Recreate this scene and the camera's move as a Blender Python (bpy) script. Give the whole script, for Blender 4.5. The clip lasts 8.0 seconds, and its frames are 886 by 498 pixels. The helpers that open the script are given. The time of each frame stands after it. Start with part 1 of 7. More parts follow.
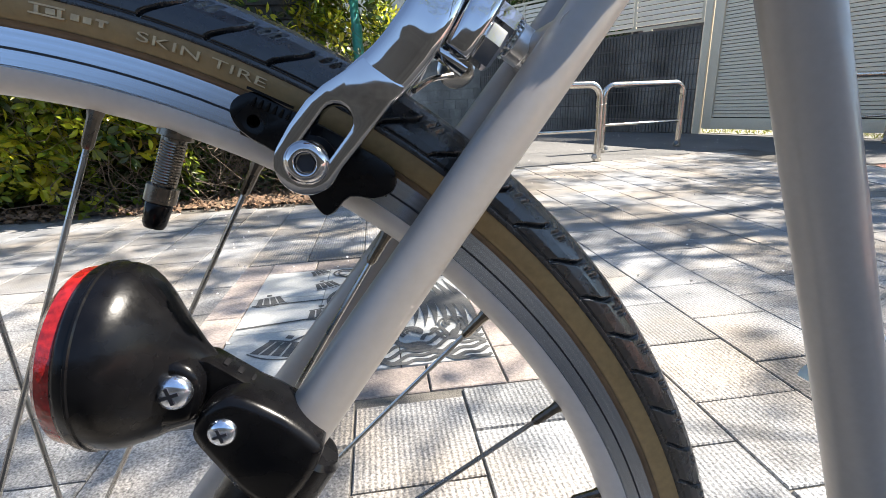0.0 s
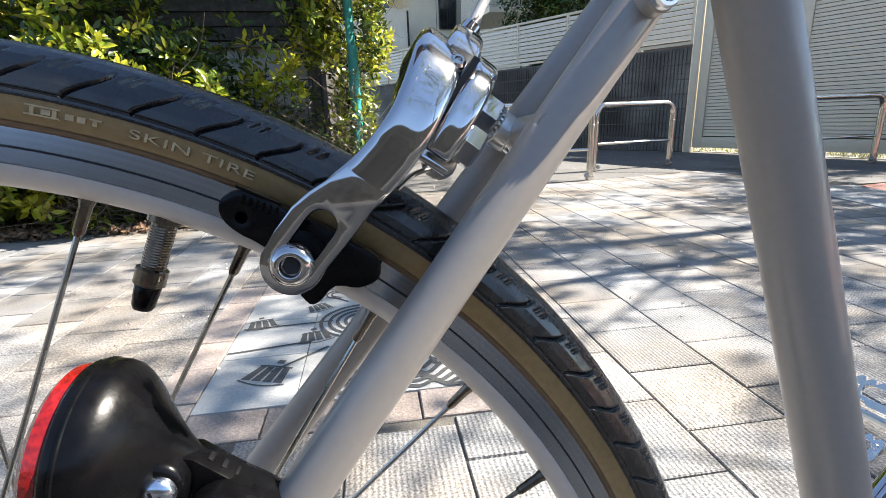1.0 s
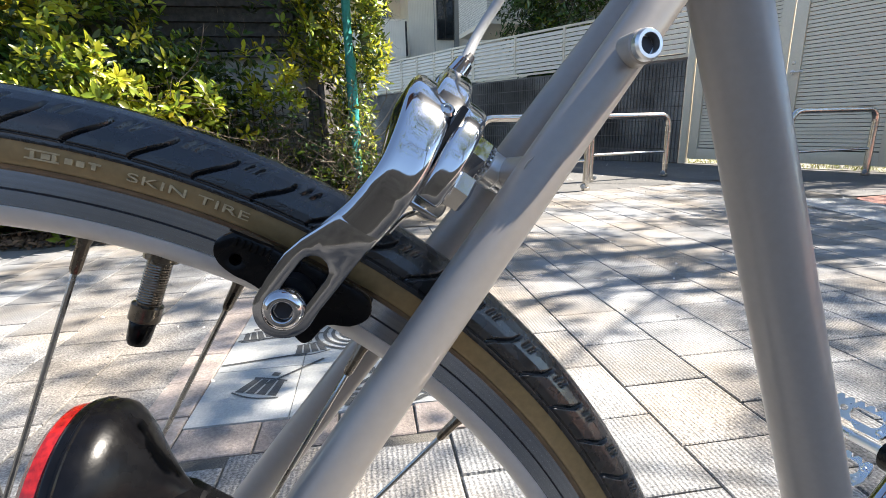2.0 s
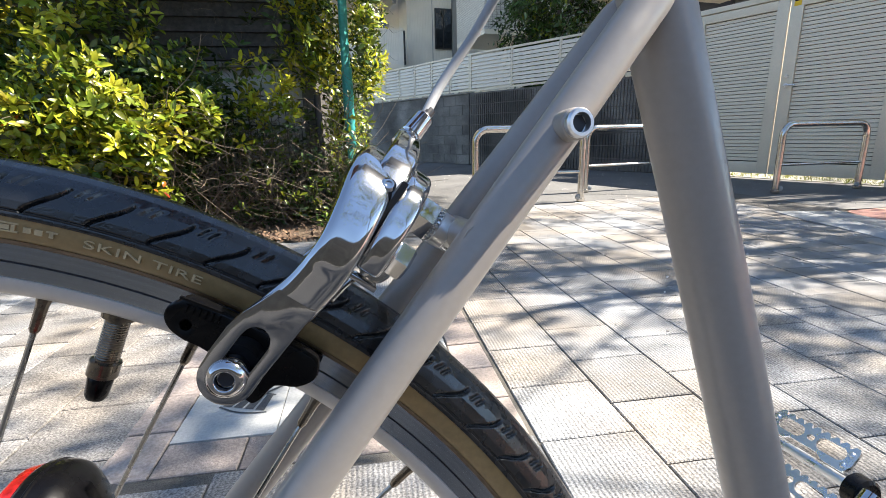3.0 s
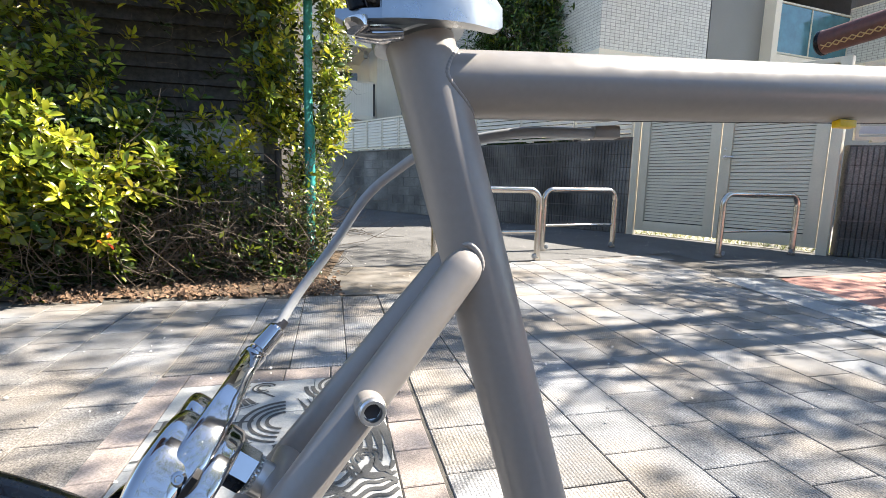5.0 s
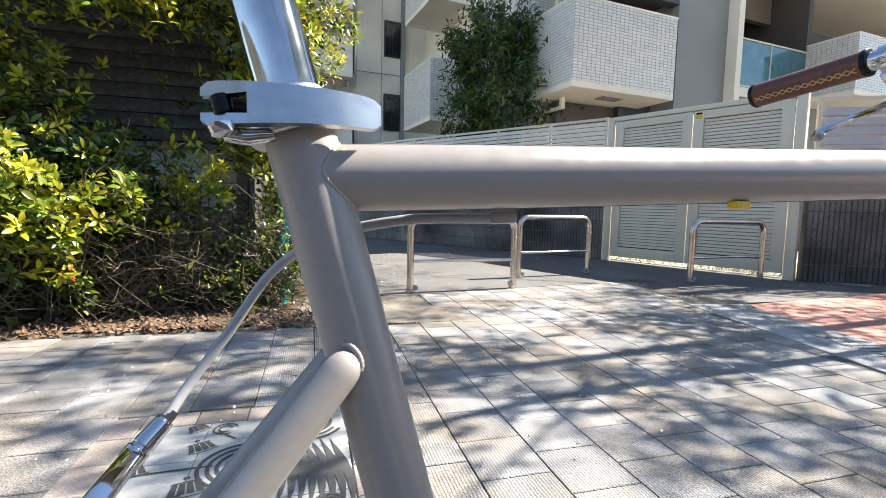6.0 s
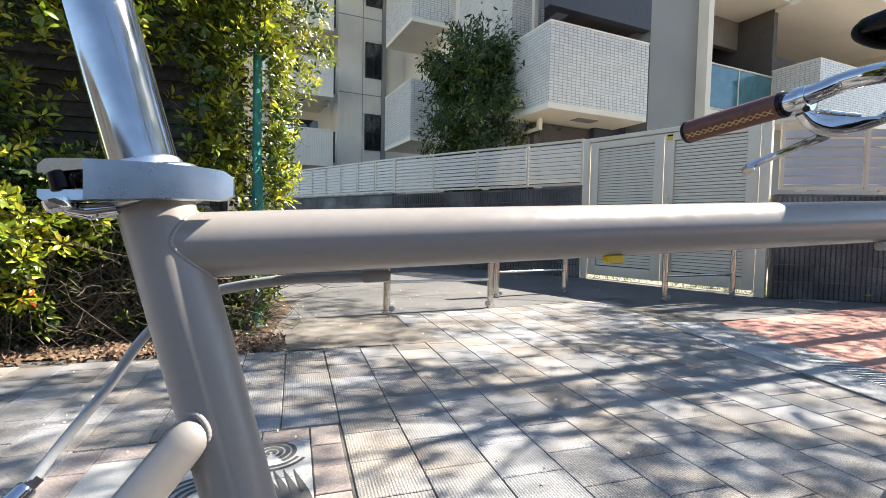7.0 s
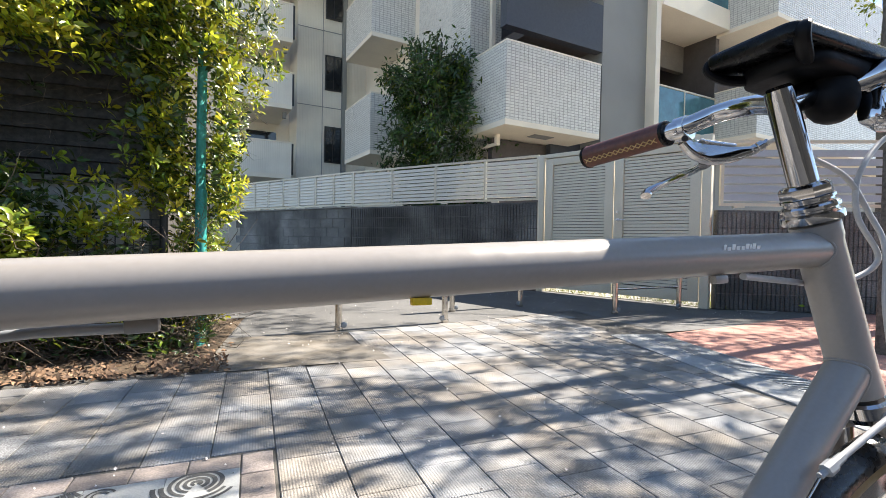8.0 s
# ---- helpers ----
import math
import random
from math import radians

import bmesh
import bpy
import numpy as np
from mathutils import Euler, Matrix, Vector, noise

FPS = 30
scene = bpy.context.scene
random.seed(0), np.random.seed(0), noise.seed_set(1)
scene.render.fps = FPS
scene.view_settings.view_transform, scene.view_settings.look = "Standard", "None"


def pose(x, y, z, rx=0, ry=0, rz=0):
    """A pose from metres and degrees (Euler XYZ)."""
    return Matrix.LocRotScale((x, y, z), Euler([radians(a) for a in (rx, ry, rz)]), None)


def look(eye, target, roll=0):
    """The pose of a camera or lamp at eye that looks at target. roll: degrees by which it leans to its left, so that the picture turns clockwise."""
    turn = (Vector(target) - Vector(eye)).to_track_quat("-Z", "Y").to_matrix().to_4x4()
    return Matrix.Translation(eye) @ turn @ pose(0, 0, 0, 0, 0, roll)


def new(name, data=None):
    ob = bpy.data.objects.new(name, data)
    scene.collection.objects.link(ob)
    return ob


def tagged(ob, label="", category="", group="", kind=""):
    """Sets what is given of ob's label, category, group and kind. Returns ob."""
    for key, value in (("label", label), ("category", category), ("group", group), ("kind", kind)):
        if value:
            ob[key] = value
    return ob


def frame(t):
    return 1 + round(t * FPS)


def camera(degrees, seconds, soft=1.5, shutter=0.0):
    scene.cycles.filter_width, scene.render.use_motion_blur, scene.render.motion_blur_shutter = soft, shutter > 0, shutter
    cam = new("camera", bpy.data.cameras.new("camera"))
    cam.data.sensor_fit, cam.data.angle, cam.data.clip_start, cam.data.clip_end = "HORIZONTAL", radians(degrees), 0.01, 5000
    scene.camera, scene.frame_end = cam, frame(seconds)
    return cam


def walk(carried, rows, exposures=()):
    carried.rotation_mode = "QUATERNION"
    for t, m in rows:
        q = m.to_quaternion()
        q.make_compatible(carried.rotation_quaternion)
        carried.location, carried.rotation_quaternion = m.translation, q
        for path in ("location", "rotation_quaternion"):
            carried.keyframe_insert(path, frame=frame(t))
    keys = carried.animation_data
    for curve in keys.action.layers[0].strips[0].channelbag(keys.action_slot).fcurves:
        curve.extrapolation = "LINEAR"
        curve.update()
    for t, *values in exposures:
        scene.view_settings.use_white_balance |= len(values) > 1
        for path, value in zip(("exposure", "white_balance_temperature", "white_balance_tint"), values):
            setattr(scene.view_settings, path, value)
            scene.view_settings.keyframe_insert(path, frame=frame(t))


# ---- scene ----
import itertools

cam = camera(86.4, 8.0, soft=0.7)
PATH = [
    (0, (0.166, -0.122, 0.566), (0.411, 1.771, -0.033), -2.3),
    (0.5, (0.169, -0.12, 0.58), (0.431, 1.781, 0.016), -2.2),
    (1, (0.171, -0.12, 0.59), (0.444, 1.787, 0.051), -2.0),
    (1.5, (0.171, -0.121, 0.596), (0.452, 1.791, 0.08), -1.9),
    (2.8, (0.187, -0.124, 0.616), (0.485, 1.793, 0.131), -1.1),
    (3, (0.192, -0.127, 0.622), (0.494, 1.792, 0.147), -1.1),
    (3.5, (0.21, -0.128, 0.642), (0.533, 1.795, 0.196), -0.4),
    (4, (0.223, -0.132, 0.667), (0.582, 1.795, 0.274), 0.6),
    (4.5, (0.236, -0.133, 0.686), (0.638, 1.796, 0.349), 1.3),
    (5.8, (0.282, -0.133, 0.735), (0.806, 1.787, 0.537), 1.2),
    (6, (0.292, -0.136, 0.738), (0.826, 1.784, 0.561), 1.3),
    (6.5, (0.313, -0.144, 0.75), (0.88, 1.769, 0.617), 1.1),
    (7, (0.344, -0.155, 0.76), (0.946, 1.749, 0.661), 1.1),
    (7.5, (0.393, -0.163, 0.769), (1.048, 1.725, 0.702), 1.0),
    (8, (0.432, -0.172, 0.777), (1.178, 1.683, 0.736), 1.1),
]
walk(cam, [(t, look(eye, target, roll)) for t, eye, target, roll in PATH], exposures=[(0.0, 2.17, 6720, 11), (5.0, 2.14, 6720, 11), (8.0, 2.0, 6720, 11)])

# ---- daylight: high sun from beyond the front wheel, clear sky ----
SUN_ELEV, SUN_AZ = 46.0, 6.0          # degrees; azimuth from +x towards +y
world = bpy.data.worlds.new("sky")
scene.world = world
world.use_nodes = True
wn = world.node_tree.nodes
sky = wn.new("ShaderNodeTexSky")
sky.sky_type, sky.sun_disc = "NISHITA", False
sky.sun_elevation, sky.sun_rotation = radians(SUN_ELEV), radians(90 - SUN_AZ)
sky.air_density, sky.dust_density, sky.ozone_density = 1.0, 0.15, 1.8
world.node_tree.links.new(sky.outputs[0], wn["Background"].inputs[0])
wn["Background"].inputs[1].default_value = 0.075
sun = new("sun", bpy.data.lights.new("sun", "SUN"))
sun.data.energy, sun.data.angle, sun.data.color = 4.4, radians(0.5), (1.0, 0.945, 0.855)
sv = Vector((math.cos(radians(SUN_ELEV)) * math.cos(radians(SUN_AZ)), math.cos(radians(SUN_ELEV)) * math.sin(radians(SUN_AZ)), math.sin(radians(SUN_ELEV))))
sun.matrix_world = look(sv * 30, (0, 0, 0))


# ---- materials ----
def mat(name, colour, rough=0.6, metal=0.0, scale=40.0, vary=0.12, bump=0.0, bump_scale=None, spots=0.0, spot_scale=4.0,
        coat=0.0, spec=0.5, island=0.0, per_object=0.0, aniso=0.0, rough_vary=0.08, other=None, other_scale=6.0, placed=False):
    """Colour with fine grain, broad stains, uneven gloss and fine relief, in metres; placed: the pattern runs on from piece to piece."""
    m = bpy.data.materials.new(name)
    m.use_nodes = True
    n, l = m.node_tree.nodes, m.node_tree.links
    p = n["Principled BSDF"]
    p.inputs["Metallic"].default_value = metal
    p.inputs["Specular IOR Level"].default_value = spec
    p.inputs["Coat Weight"].default_value = coat
    p.inputs["Coat Roughness"].default_value = 0.15
    p.inputs["Anisotropic"].default_value = aniso
    place_out = n.new("ShaderNodeNewGeometry").outputs["Position"] if placed else n.new("ShaderNodeTexCoord").outputs["Object"]

    def noise_tex(s, detail=4.0):
        t = n.new("ShaderNodeTexNoise")
        t.inputs["Scale"].default_value, t.inputs["Detail"].default_value = s, detail
        l.new(place_out, t.inputs["Vector"])
        return t.outputs["Fac"]

    def remap(src, lo, hi, a=0.3, b=0.7):
        r = n.new("ShaderNodeMapRange")
        for k, v in zip((1, 2, 3, 4), (a, b, lo, hi)):
            r.inputs[k].default_value = v
        l.new(src, r.inputs[0])
        return r.outputs[0]

    def times(a, b):
        x = n.new("ShaderNodeMath")
        x.operation = "MULTIPLY"
        l.new(a, x.inputs[0])
        l.new(b, x.inputs[1])
        return x.outputs[0]

    grain = noise_tex(scale)
    value = remap(grain, 1 - vary, 1 + vary)
    if spots:
        value = times(value, remap(noise_tex(spot_scale, 6.0), 1 - spots, 1 + spots * 0.4))
    if island:
        g = n.new("ShaderNodeNewGeometry")
        value = times(value, remap(g.outputs["Random Per Island"], 1 - island, 1 + island, 0, 1))
    if per_object:
        o = n.new("ShaderNodeObjectInfo")
        value = times(value, remap(o.outputs["Random"], 1 - per_object, 1 + per_object, 0, 1))
    hsv = n.new("ShaderNodeHueSaturation")
    hsv.inputs["Color"].default_value = (*colour, 1)
    if other:                                    # patches of a second tint
        mx = n.new("ShaderNodeMix")
        mx.data_type = "RGBA"
        mx.inputs[6].default_value, mx.inputs[7].default_value = (*colour, 1), (*other, 1)
        l.new(remap(noise_tex(other_scale, 5.0), 0.0, 1.0, 0.42, 0.60), mx.inputs[0])
        l.new(mx.outputs[2], hsv.inputs["Color"])
    l.new(value, hsv.inputs["Value"])
    l.new(hsv.outputs[0], p.inputs["Base Color"])
    l.new(remap(noise_tex(scale * 0.35), max(rough - rough_vary, 0.02), min(rough + rough_vary, 1)), p.inputs["Roughness"])
    if bump:
        b = n.new("ShaderNodeBump")
        b.inputs["Strength"].default_value, b.inputs["Distance"].default_value = 1.0, bump
        l.new(noise_tex(bump_scale or scale * 2, 3.0), b.inputs["Height"])
        l.new(b.outputs[0], p.inputs["Normal"])
    return m


def leaf_mat(name, colour, light=0.35, vary=0.45, hue=0.03):
    m = mat(name, colour, 0.30, scale=30, vary=0.1, island=vary, spec=0.5)
    n, l = m.node_tree.nodes, m.node_tree.links
    p, out = n["Principled BSDF"], n["Material Output"]
    g = n.new("ShaderNodeNewGeometry")
    r = n.new("ShaderNodeMapRange")
    r.inputs[3].default_value, r.inputs[4].default_value = 0.5 - hue, 0.5 + hue * 0.6
    l.new(g.outputs["Random Per Island"], r.inputs[0])
    hsv = p.inputs["Base Color"].links[0].from_node
    l.new(r.outputs[0], hsv.inputs["Hue"])
    tr = n.new("ShaderNodeBsdfTranslucent")
    l.new(hsv.outputs[0], tr.inputs["Color"])
    mix = n.new("ShaderNodeMixShader")
    mix.inputs[0].default_value = light
    l.new(p.outputs[0], mix.inputs[1])
    l.new(tr.outputs[0], mix.inputs[2])
    l.new(mix.outputs[0], out.inputs[0])
    return m


def add_ribs(m, pitch, depth, axis=0, space="Object"):
    """Fine parallel grooves across one axis, added to a material's relief."""
    n, l = m.node_tree.nodes, m.node_tree.links
    p = n["Principled BSDF"]
    tc = n.new("ShaderNodeTexCoord")
    sep = n.new("ShaderNodeSeparateXYZ")
    l.new(tc.outputs[space], sep.inputs[0])
    a = n.new("ShaderNodeMath")
    a.operation = "MULTIPLY"
    a.inputs[1].default_value = 2 * math.pi / pitch
    l.new(sep.outputs[axis], a.inputs[0])
    s = n.new("ShaderNodeMath")
    s.operation = "SINE"
    l.new(a.outputs[0], s.inputs[0])
    b = n.new("ShaderNodeBump")
    b.inputs["Strength"].default_value, b.inputs["Distance"].default_value = 1.0, depth
    l.new(s.outputs[0], b.inputs["Height"])
    old = p.inputs["Normal"]
    if old.is_linked:
        l.new(old.links[0].from_socket, b.inputs["Normal"])
    l.new(b.outputs[0], old)
    return m


M = {
    "paint": mat("warm_grey_satin_paint", (0.275, 0.252, 0.231), 0.36, scale=300, vary=0.03, bump=0.000008, bump_scale=700, spec=0.5, coat=0.18),
    "chrome": mat("polished_aluminium", (0.49, 0.49, 0.50), 0.06, 1.0, scale=120, vary=0.05, rough_vary=0.05),
    "post_alu": mat("drawn_aluminium_post", (0.37, 0.385, 0.41), 0.10, 1.0, scale=120, vary=0.05, spots=0.1, spot_scale=60, rough_vary=0.06),
    "steel": mat("brushed_stainless_steel", (0.60, 0.57, 0.52), 0.20, 1.0, scale=25, vary=0.05, spots=0.1, spot_scale=3, rough_vary=0.04),
    "spoke": mat("stainless_spoke", (0.42, 0.41, 0.39), 0.25, 1.0, scale=200, vary=0.1),
    "clamp_alu": mat("blasted_aluminium", (0.39, 0.42, 0.445), 0.30, 1.0, scale=200, vary=0.05, bump=0.00002),
    "satin_alu": mat("satin_aluminium", (0.72, 0.74, 0.76), 0.30, 1.0, scale=200, vary=0.05, bump=0.00003),
    # The bluish tint puts some of the reflected sky into the metal's colour.
    "rim_side": mat("machined_rim_wall", (0.43, 0.47, 0.53), 0.20, 1.0, scale=30, vary=0.02, rough_vary=0.02),
    "rim_paint": mat("cream_grey_rim_paint", (0.47, 0.44, 0.41), 0.38, scale=250, vary=0.04, spec=0.4),
    "rubber": mat("tyre_rubber", (0.0120, 0.0124, 0.0136), 0.27, spec=0.70, scale=500, vary=0.2, bump=0.00008, spots=0.3, spot_scale=25, rough_vary=0.12),
    # Groove dust, paler than it is: the grooves' sunlit edges are in the colour.
    "rubber_sunlit_dust": mat("dusty_sunlit_tyre_grooves", (0.075, 0.073, 0.070), 0.85, spec=0.1, scale=400, vary=0.3),
    "skin": mat("tan_tyre_sidewall", (0.25, 0.165, 0.070), 0.42, scale=350, vary=0.12, bump=0.00002, bump_scale=1200, spots=0.12, spot_scale=30),
    "skin_edge": mat("stained_tyre_bead", (0.10, 0.058, 0.026), 0.45, scale=350, vary=0.2, spots=0.3, spot_scale=40),
    # Worn letters; highlights on their raised edges are put into the paler tan.
    "skin_light": mat("worn_highlit_lettering", (0.44, 0.335, 0.19), 0.40, scale=500, vary=0.2),
    "black": mat("black_plastic", (0.0022, 0.0022, 0.0027), 0.27, spec=0.20, scale=300, vary=0.2, bump=0.00004, rough_vary=0.1),
    "black_matt": mat("black_silicone", (0.004, 0.004, 0.005), 0.5, spec=0.15, scale=200, vary=0.2, bump=0.0001),
    "red": mat("red_lens_plastic", (0.20, 0.006, 0.005), 0.22, scale=500, vary=0.45, bump=0.0003, bump_scale=420, coat=0.4),
    "screw": mat("zinc_screw", (0.55, 0.60, 0.68), 0.22, 1.0, scale=400, vary=0.2),
    # Dark fill that paints the shade inside sockets, screw slots and the rim groove.
    "hole": mat("dark_socket", (0.02, 0.02, 0.025), 0.4, scale=200),
    "brass": mat("nickel_brass_valve", (0.16, 0.14, 0.115), 0.28, 1.0, scale=400, vary=0.2),
    "cable": mat("grey_cable_housing", (0.30, 0.31, 0.32), 0.42, scale=300, vary=0.06),
    "cable_pale": mat("pale_cable_housing", (0.40, 0.40, 0.40), 0.4, scale=300, vary=0.06),
    "leather": mat("brown_leather_grip", (0.12, 0.036, 0.018), 0.42, scale=160, vary=0.25, bump=0.0003, bump_scale=500, spots=0.25, spot_scale=30),
    "thread": mat("tan_stitching", (0.45, 0.30, 0.13), 0.7, scale=300),
    "yellow": mat("yellow_tape", (0.72, 0.46, 0.01), 0.4, scale=200),
    "white_print": mat("white_print", (0.8, 0.8, 0.78), 0.5, scale=200, vary=0.03),
    "tile": mat("grey_concrete_paver", (0.232, 0.236, 0.240), 0.85, scale=230, vary=0.6, bump=0.0018, bump_scale=260, spots=0.32, spot_scale=7, per_object=0.22, other=(0.25, 0.222, 0.19), other_scale=2.3, placed=True),
    "tile_far": mat("grey_concrete_paver_far", (0.232, 0.236, 0.240), 0.85, scale=230, vary=0.6, bump=0.0018, bump_scale=260, spots=0.32, spot_scale=5, island=0.22, other=(0.25, 0.222, 0.19), other_scale=2.3),
    "tile_rough": mat("hammered_concrete_paver", (0.228, 0.230, 0.232), 0.85, scale=230, vary=0.6, bump=0.0040, bump_scale=150, spots=0.32, spot_scale=7, per_object=0.22, other=(0.25, 0.222, 0.19), other_scale=2.3, placed=True),
    "border": mat("brown_border_paver", (0.31, 0.26, 0.23), 0.85, scale=120, vary=0.25, bump=0.002, spots=0.3, spot_scale=12, per_object=0.3),
    "joint": mat("sandy_joint", (0.12, 0.11, 0.095), 0.95, scale=300, vary=0.3, bump=0.002, spots=0.4, spot_scale=6),
    "slab": mat("pale_art_slab", (0.42, 0.42, 0.40), 0.75, scale=150, vary=0.12, bump=0.0006, spots=0.12, spot_scale=8),
    "ink": mat("dark_inlay", (0.072, 0.072, 0.07), 0.8, scale=250, vary=0.3),
    "asphalt": mat("weathered_asphalt", (0.128, 0.126, 0.122), 0.9, scale=250, vary=0.4, bump=0.003, bump_scale=220, spots=0.25, spot_scale=1.5),
    "asphalt_dark": mat("dark_asphalt", (0.05, 0.05, 0.05), 0.9, scale=250, vary=0.4, bump=0.002, bump_scale=220, spots=0.3, spot_scale=1.5),
    "red_asphalt": mat("worn_red_asphalt", (0.46, 0.235, 0.185), 0.9, scale=220, vary=0.25, bump=0.002, spots=0.3, spot_scale=4),
    "soil": mat("leaf_littered_soil", (0.12, 0.082, 0.05), 0.95, scale=60, vary=0.5, bump=0.01, bump_scale=60, spots=0.4, spot_scale=9),
    # Stained strip, darkened as well for the tree shade that falls across it.
    "kerb": mat("stained_shaded_concrete_strip", (0.195, 0.178, 0.155), 0.9, scale=140, vary=0.35, bump=0.0015, spots=0.5, spot_scale=4, other=(0.15, 0.128, 0.10), other_scale=3.0),
    "edge_concrete": mat("pale_edging_concrete", (0.33, 0.34, 0.345), 0.9, scale=140, vary=0.3, bump=0.0015, spots=0.35, spot_scale=5),
    "grate": mat("galvanised_grate", (0.33, 0.345, 0.355), 0.55, 0.4, scale=120, vary=0.2, spots=0.3, spot_scale=8),
    "alu_panel": mat("champagne_aluminium_panel", (0.66, 0.605, 0.475), 0.45, 0.0, scale=90, vary=0.05, spots=0.08, spot_scale=2),
    "louvre": mat("pale_louvre_slat", (0.73, 0.68, 0.575), 0.45, 0.0, scale=90, vary=0.06, spots=0.12, spot_scale=3),
    "block": mat("dark_split_block", (0.118, 0.115, 0.108), 0.9, scale=60, vary=0.35, bump=0.006, bump_scale=70, spots=0.6, spot_scale=1.3, per_object=0.12, other=(0.22, 0.215, 0.20), other_scale=0.9, placed=True),
    "block_rest": mat("dark_split_block_far", (0.118, 0.115, 0.108), 0.9, scale=60, vary=0.35, bump=0.006, bump_scale=70, spots=0.6, spot_scale=2.2, island=0.25),
    "stucco": mat("cream_stucco", (0.84, 0.76, 0.63), 0.85, scale=70, vary=0.06, bump=0.001, spots=0.08, spot_scale=1.2),
    "grey_wall": mat("grey_spray_coat", (0.27, 0.27, 0.26), 0.85, scale=90, vary=0.08, bump=0.001, spots=0.1, spot_scale=1.0),
    "ribbed_panel": mat("cream_ribbed_cladding", (0.82, 0.765, 0.665), 0.85, scale=70, vary=0.06, bump=0.001, spots=0.12, spot_scale=1.2),
    # Greyer louvre slats: the shade on the right fence is in this colour.
    "louvre_grey": mat("shaded_grey_slat", (0.47, 0.475, 0.495), 0.45, scale=90, vary=0.06, spots=0.12, spot_scale=3),
    "tree_leaf": leaf_mat("broadleaf_evergreen_leaf", (0.038, 0.078, 0.015), 0.2),
    # Recess walls and soffit: the shade inside is put into this dark colour.
    "dark_wall": mat("shade_dark_recess_wall", (0.10, 0.085, 0.08), 0.8, scale=50, vary=0.1, spots=0.15),
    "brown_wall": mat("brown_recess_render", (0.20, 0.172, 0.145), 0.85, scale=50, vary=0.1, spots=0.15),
    "slate_band": mat("slate_grey_band", (0.055, 0.06, 0.075), 0.6, scale=60, vary=0.06),
    "white_tile": mat("white_glazed_tile", (0.66, 0.64, 0.59), 0.28, scale=90, vary=0.06, island=0.07),
    "grout": mat("grey_grout", (0.27, 0.26, 0.235), 0.9, scale=90, vary=0.1),
    "window": mat("dark_window_glass", (0.02, 0.023, 0.026), 0.06, scale=5, vary=0.05, spec=0.8, rough_vary=0.02),
    "frame_dark": mat("dark_window_frame", (0.035, 0.033, 0.032), 0.4, 0.4, scale=60),
    "glass_blue": mat("blue_green_balcony_glass", (0.05, 0.16, 0.20), 0.12, scale=8, vary=0.15, spec=0.7, spots=0.25, spot_scale=3),
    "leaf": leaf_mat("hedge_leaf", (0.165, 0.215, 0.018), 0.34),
    # Sun and shade are partly in the leaf colours: bright shoots, dark inner leaves.
    "leaf_young": leaf_mat("sunlit_yellow_green_shoot_leaf", (0.46, 0.46, 0.034), 0.42, 0.3),
    "leaf_dark": leaf_mat("shaded_dark_leaf", (0.035, 0.066, 0.012), 0.20),
    "leaf_red": leaf_mat("reddish_young_leaf", (0.42, 0.12, 0.02)),
    "dry": mat("dry_leaf", (0.16, 0.095, 0.055), 0.8, scale=40, vary=0.3, island=0.75),
    "twig": mat("brown_twig", (0.125, 0.096, 0.068), 0.85, scale=60, vary=0.3, island=0.35),
    "bark": mat("grey_bark", (0.13, 0.115, 0.095), 0.9, scale=40, vary=0.4, bump=0.006, bump_scale=60),
    "green_pole": mat("turquoise_tape", (0.035, 0.31, 0.29), 0.5, scale=60, vary=0.2, bump=0.002, bump_scale=40),
    "fence_black": mat("black_coated_wire", (0.02, 0.021, 0.023), 0.4, scale=100),
    "shed": mat("weathered_dark_boards", (0.048, 0.043, 0.038), 0.75, scale=30, vary=0.4, bump=0.002, island=0.4, spots=0.3, spot_scale=3),
    "shed_post": mat("grey_timber_post", (0.16, 0.15, 0.13), 0.85, scale=40, vary=0.3, bump=0.002),
    "wall_white": mat("pale_render_wall", (0.52, 0.51, 0.48), 0.85, scale=60, vary=0.08, spots=0.1),
    "grass": leaf_mat("verge_grass", (0.22, 0.24, 0.05)),
    "ground": mat("plain_ground", (0.30, 0.285, 0.26), 0.95, scale=20, vary=0.2, bump=0.003, spots=0.2, spot_scale=1),
    "backwall": mat("plain_brown_render", (0.10, 0.095, 0.085), 0.9, scale=20, vary=0.2, spots=0.4, spot_scale=1.5),
    "petal": mat("fallen_petal", (0.72, 0.66, 0.62), 0.7, scale=80, vary=0.1),
}
for key, pitch, depth in (("tile", 0.0098, 0.00048), ("tile_far", 0.0098, 0.00048)):
    add_ribs(M[key], pitch, depth)
add_ribs(M["ribbed_panel"], 0.050, 0.0018)


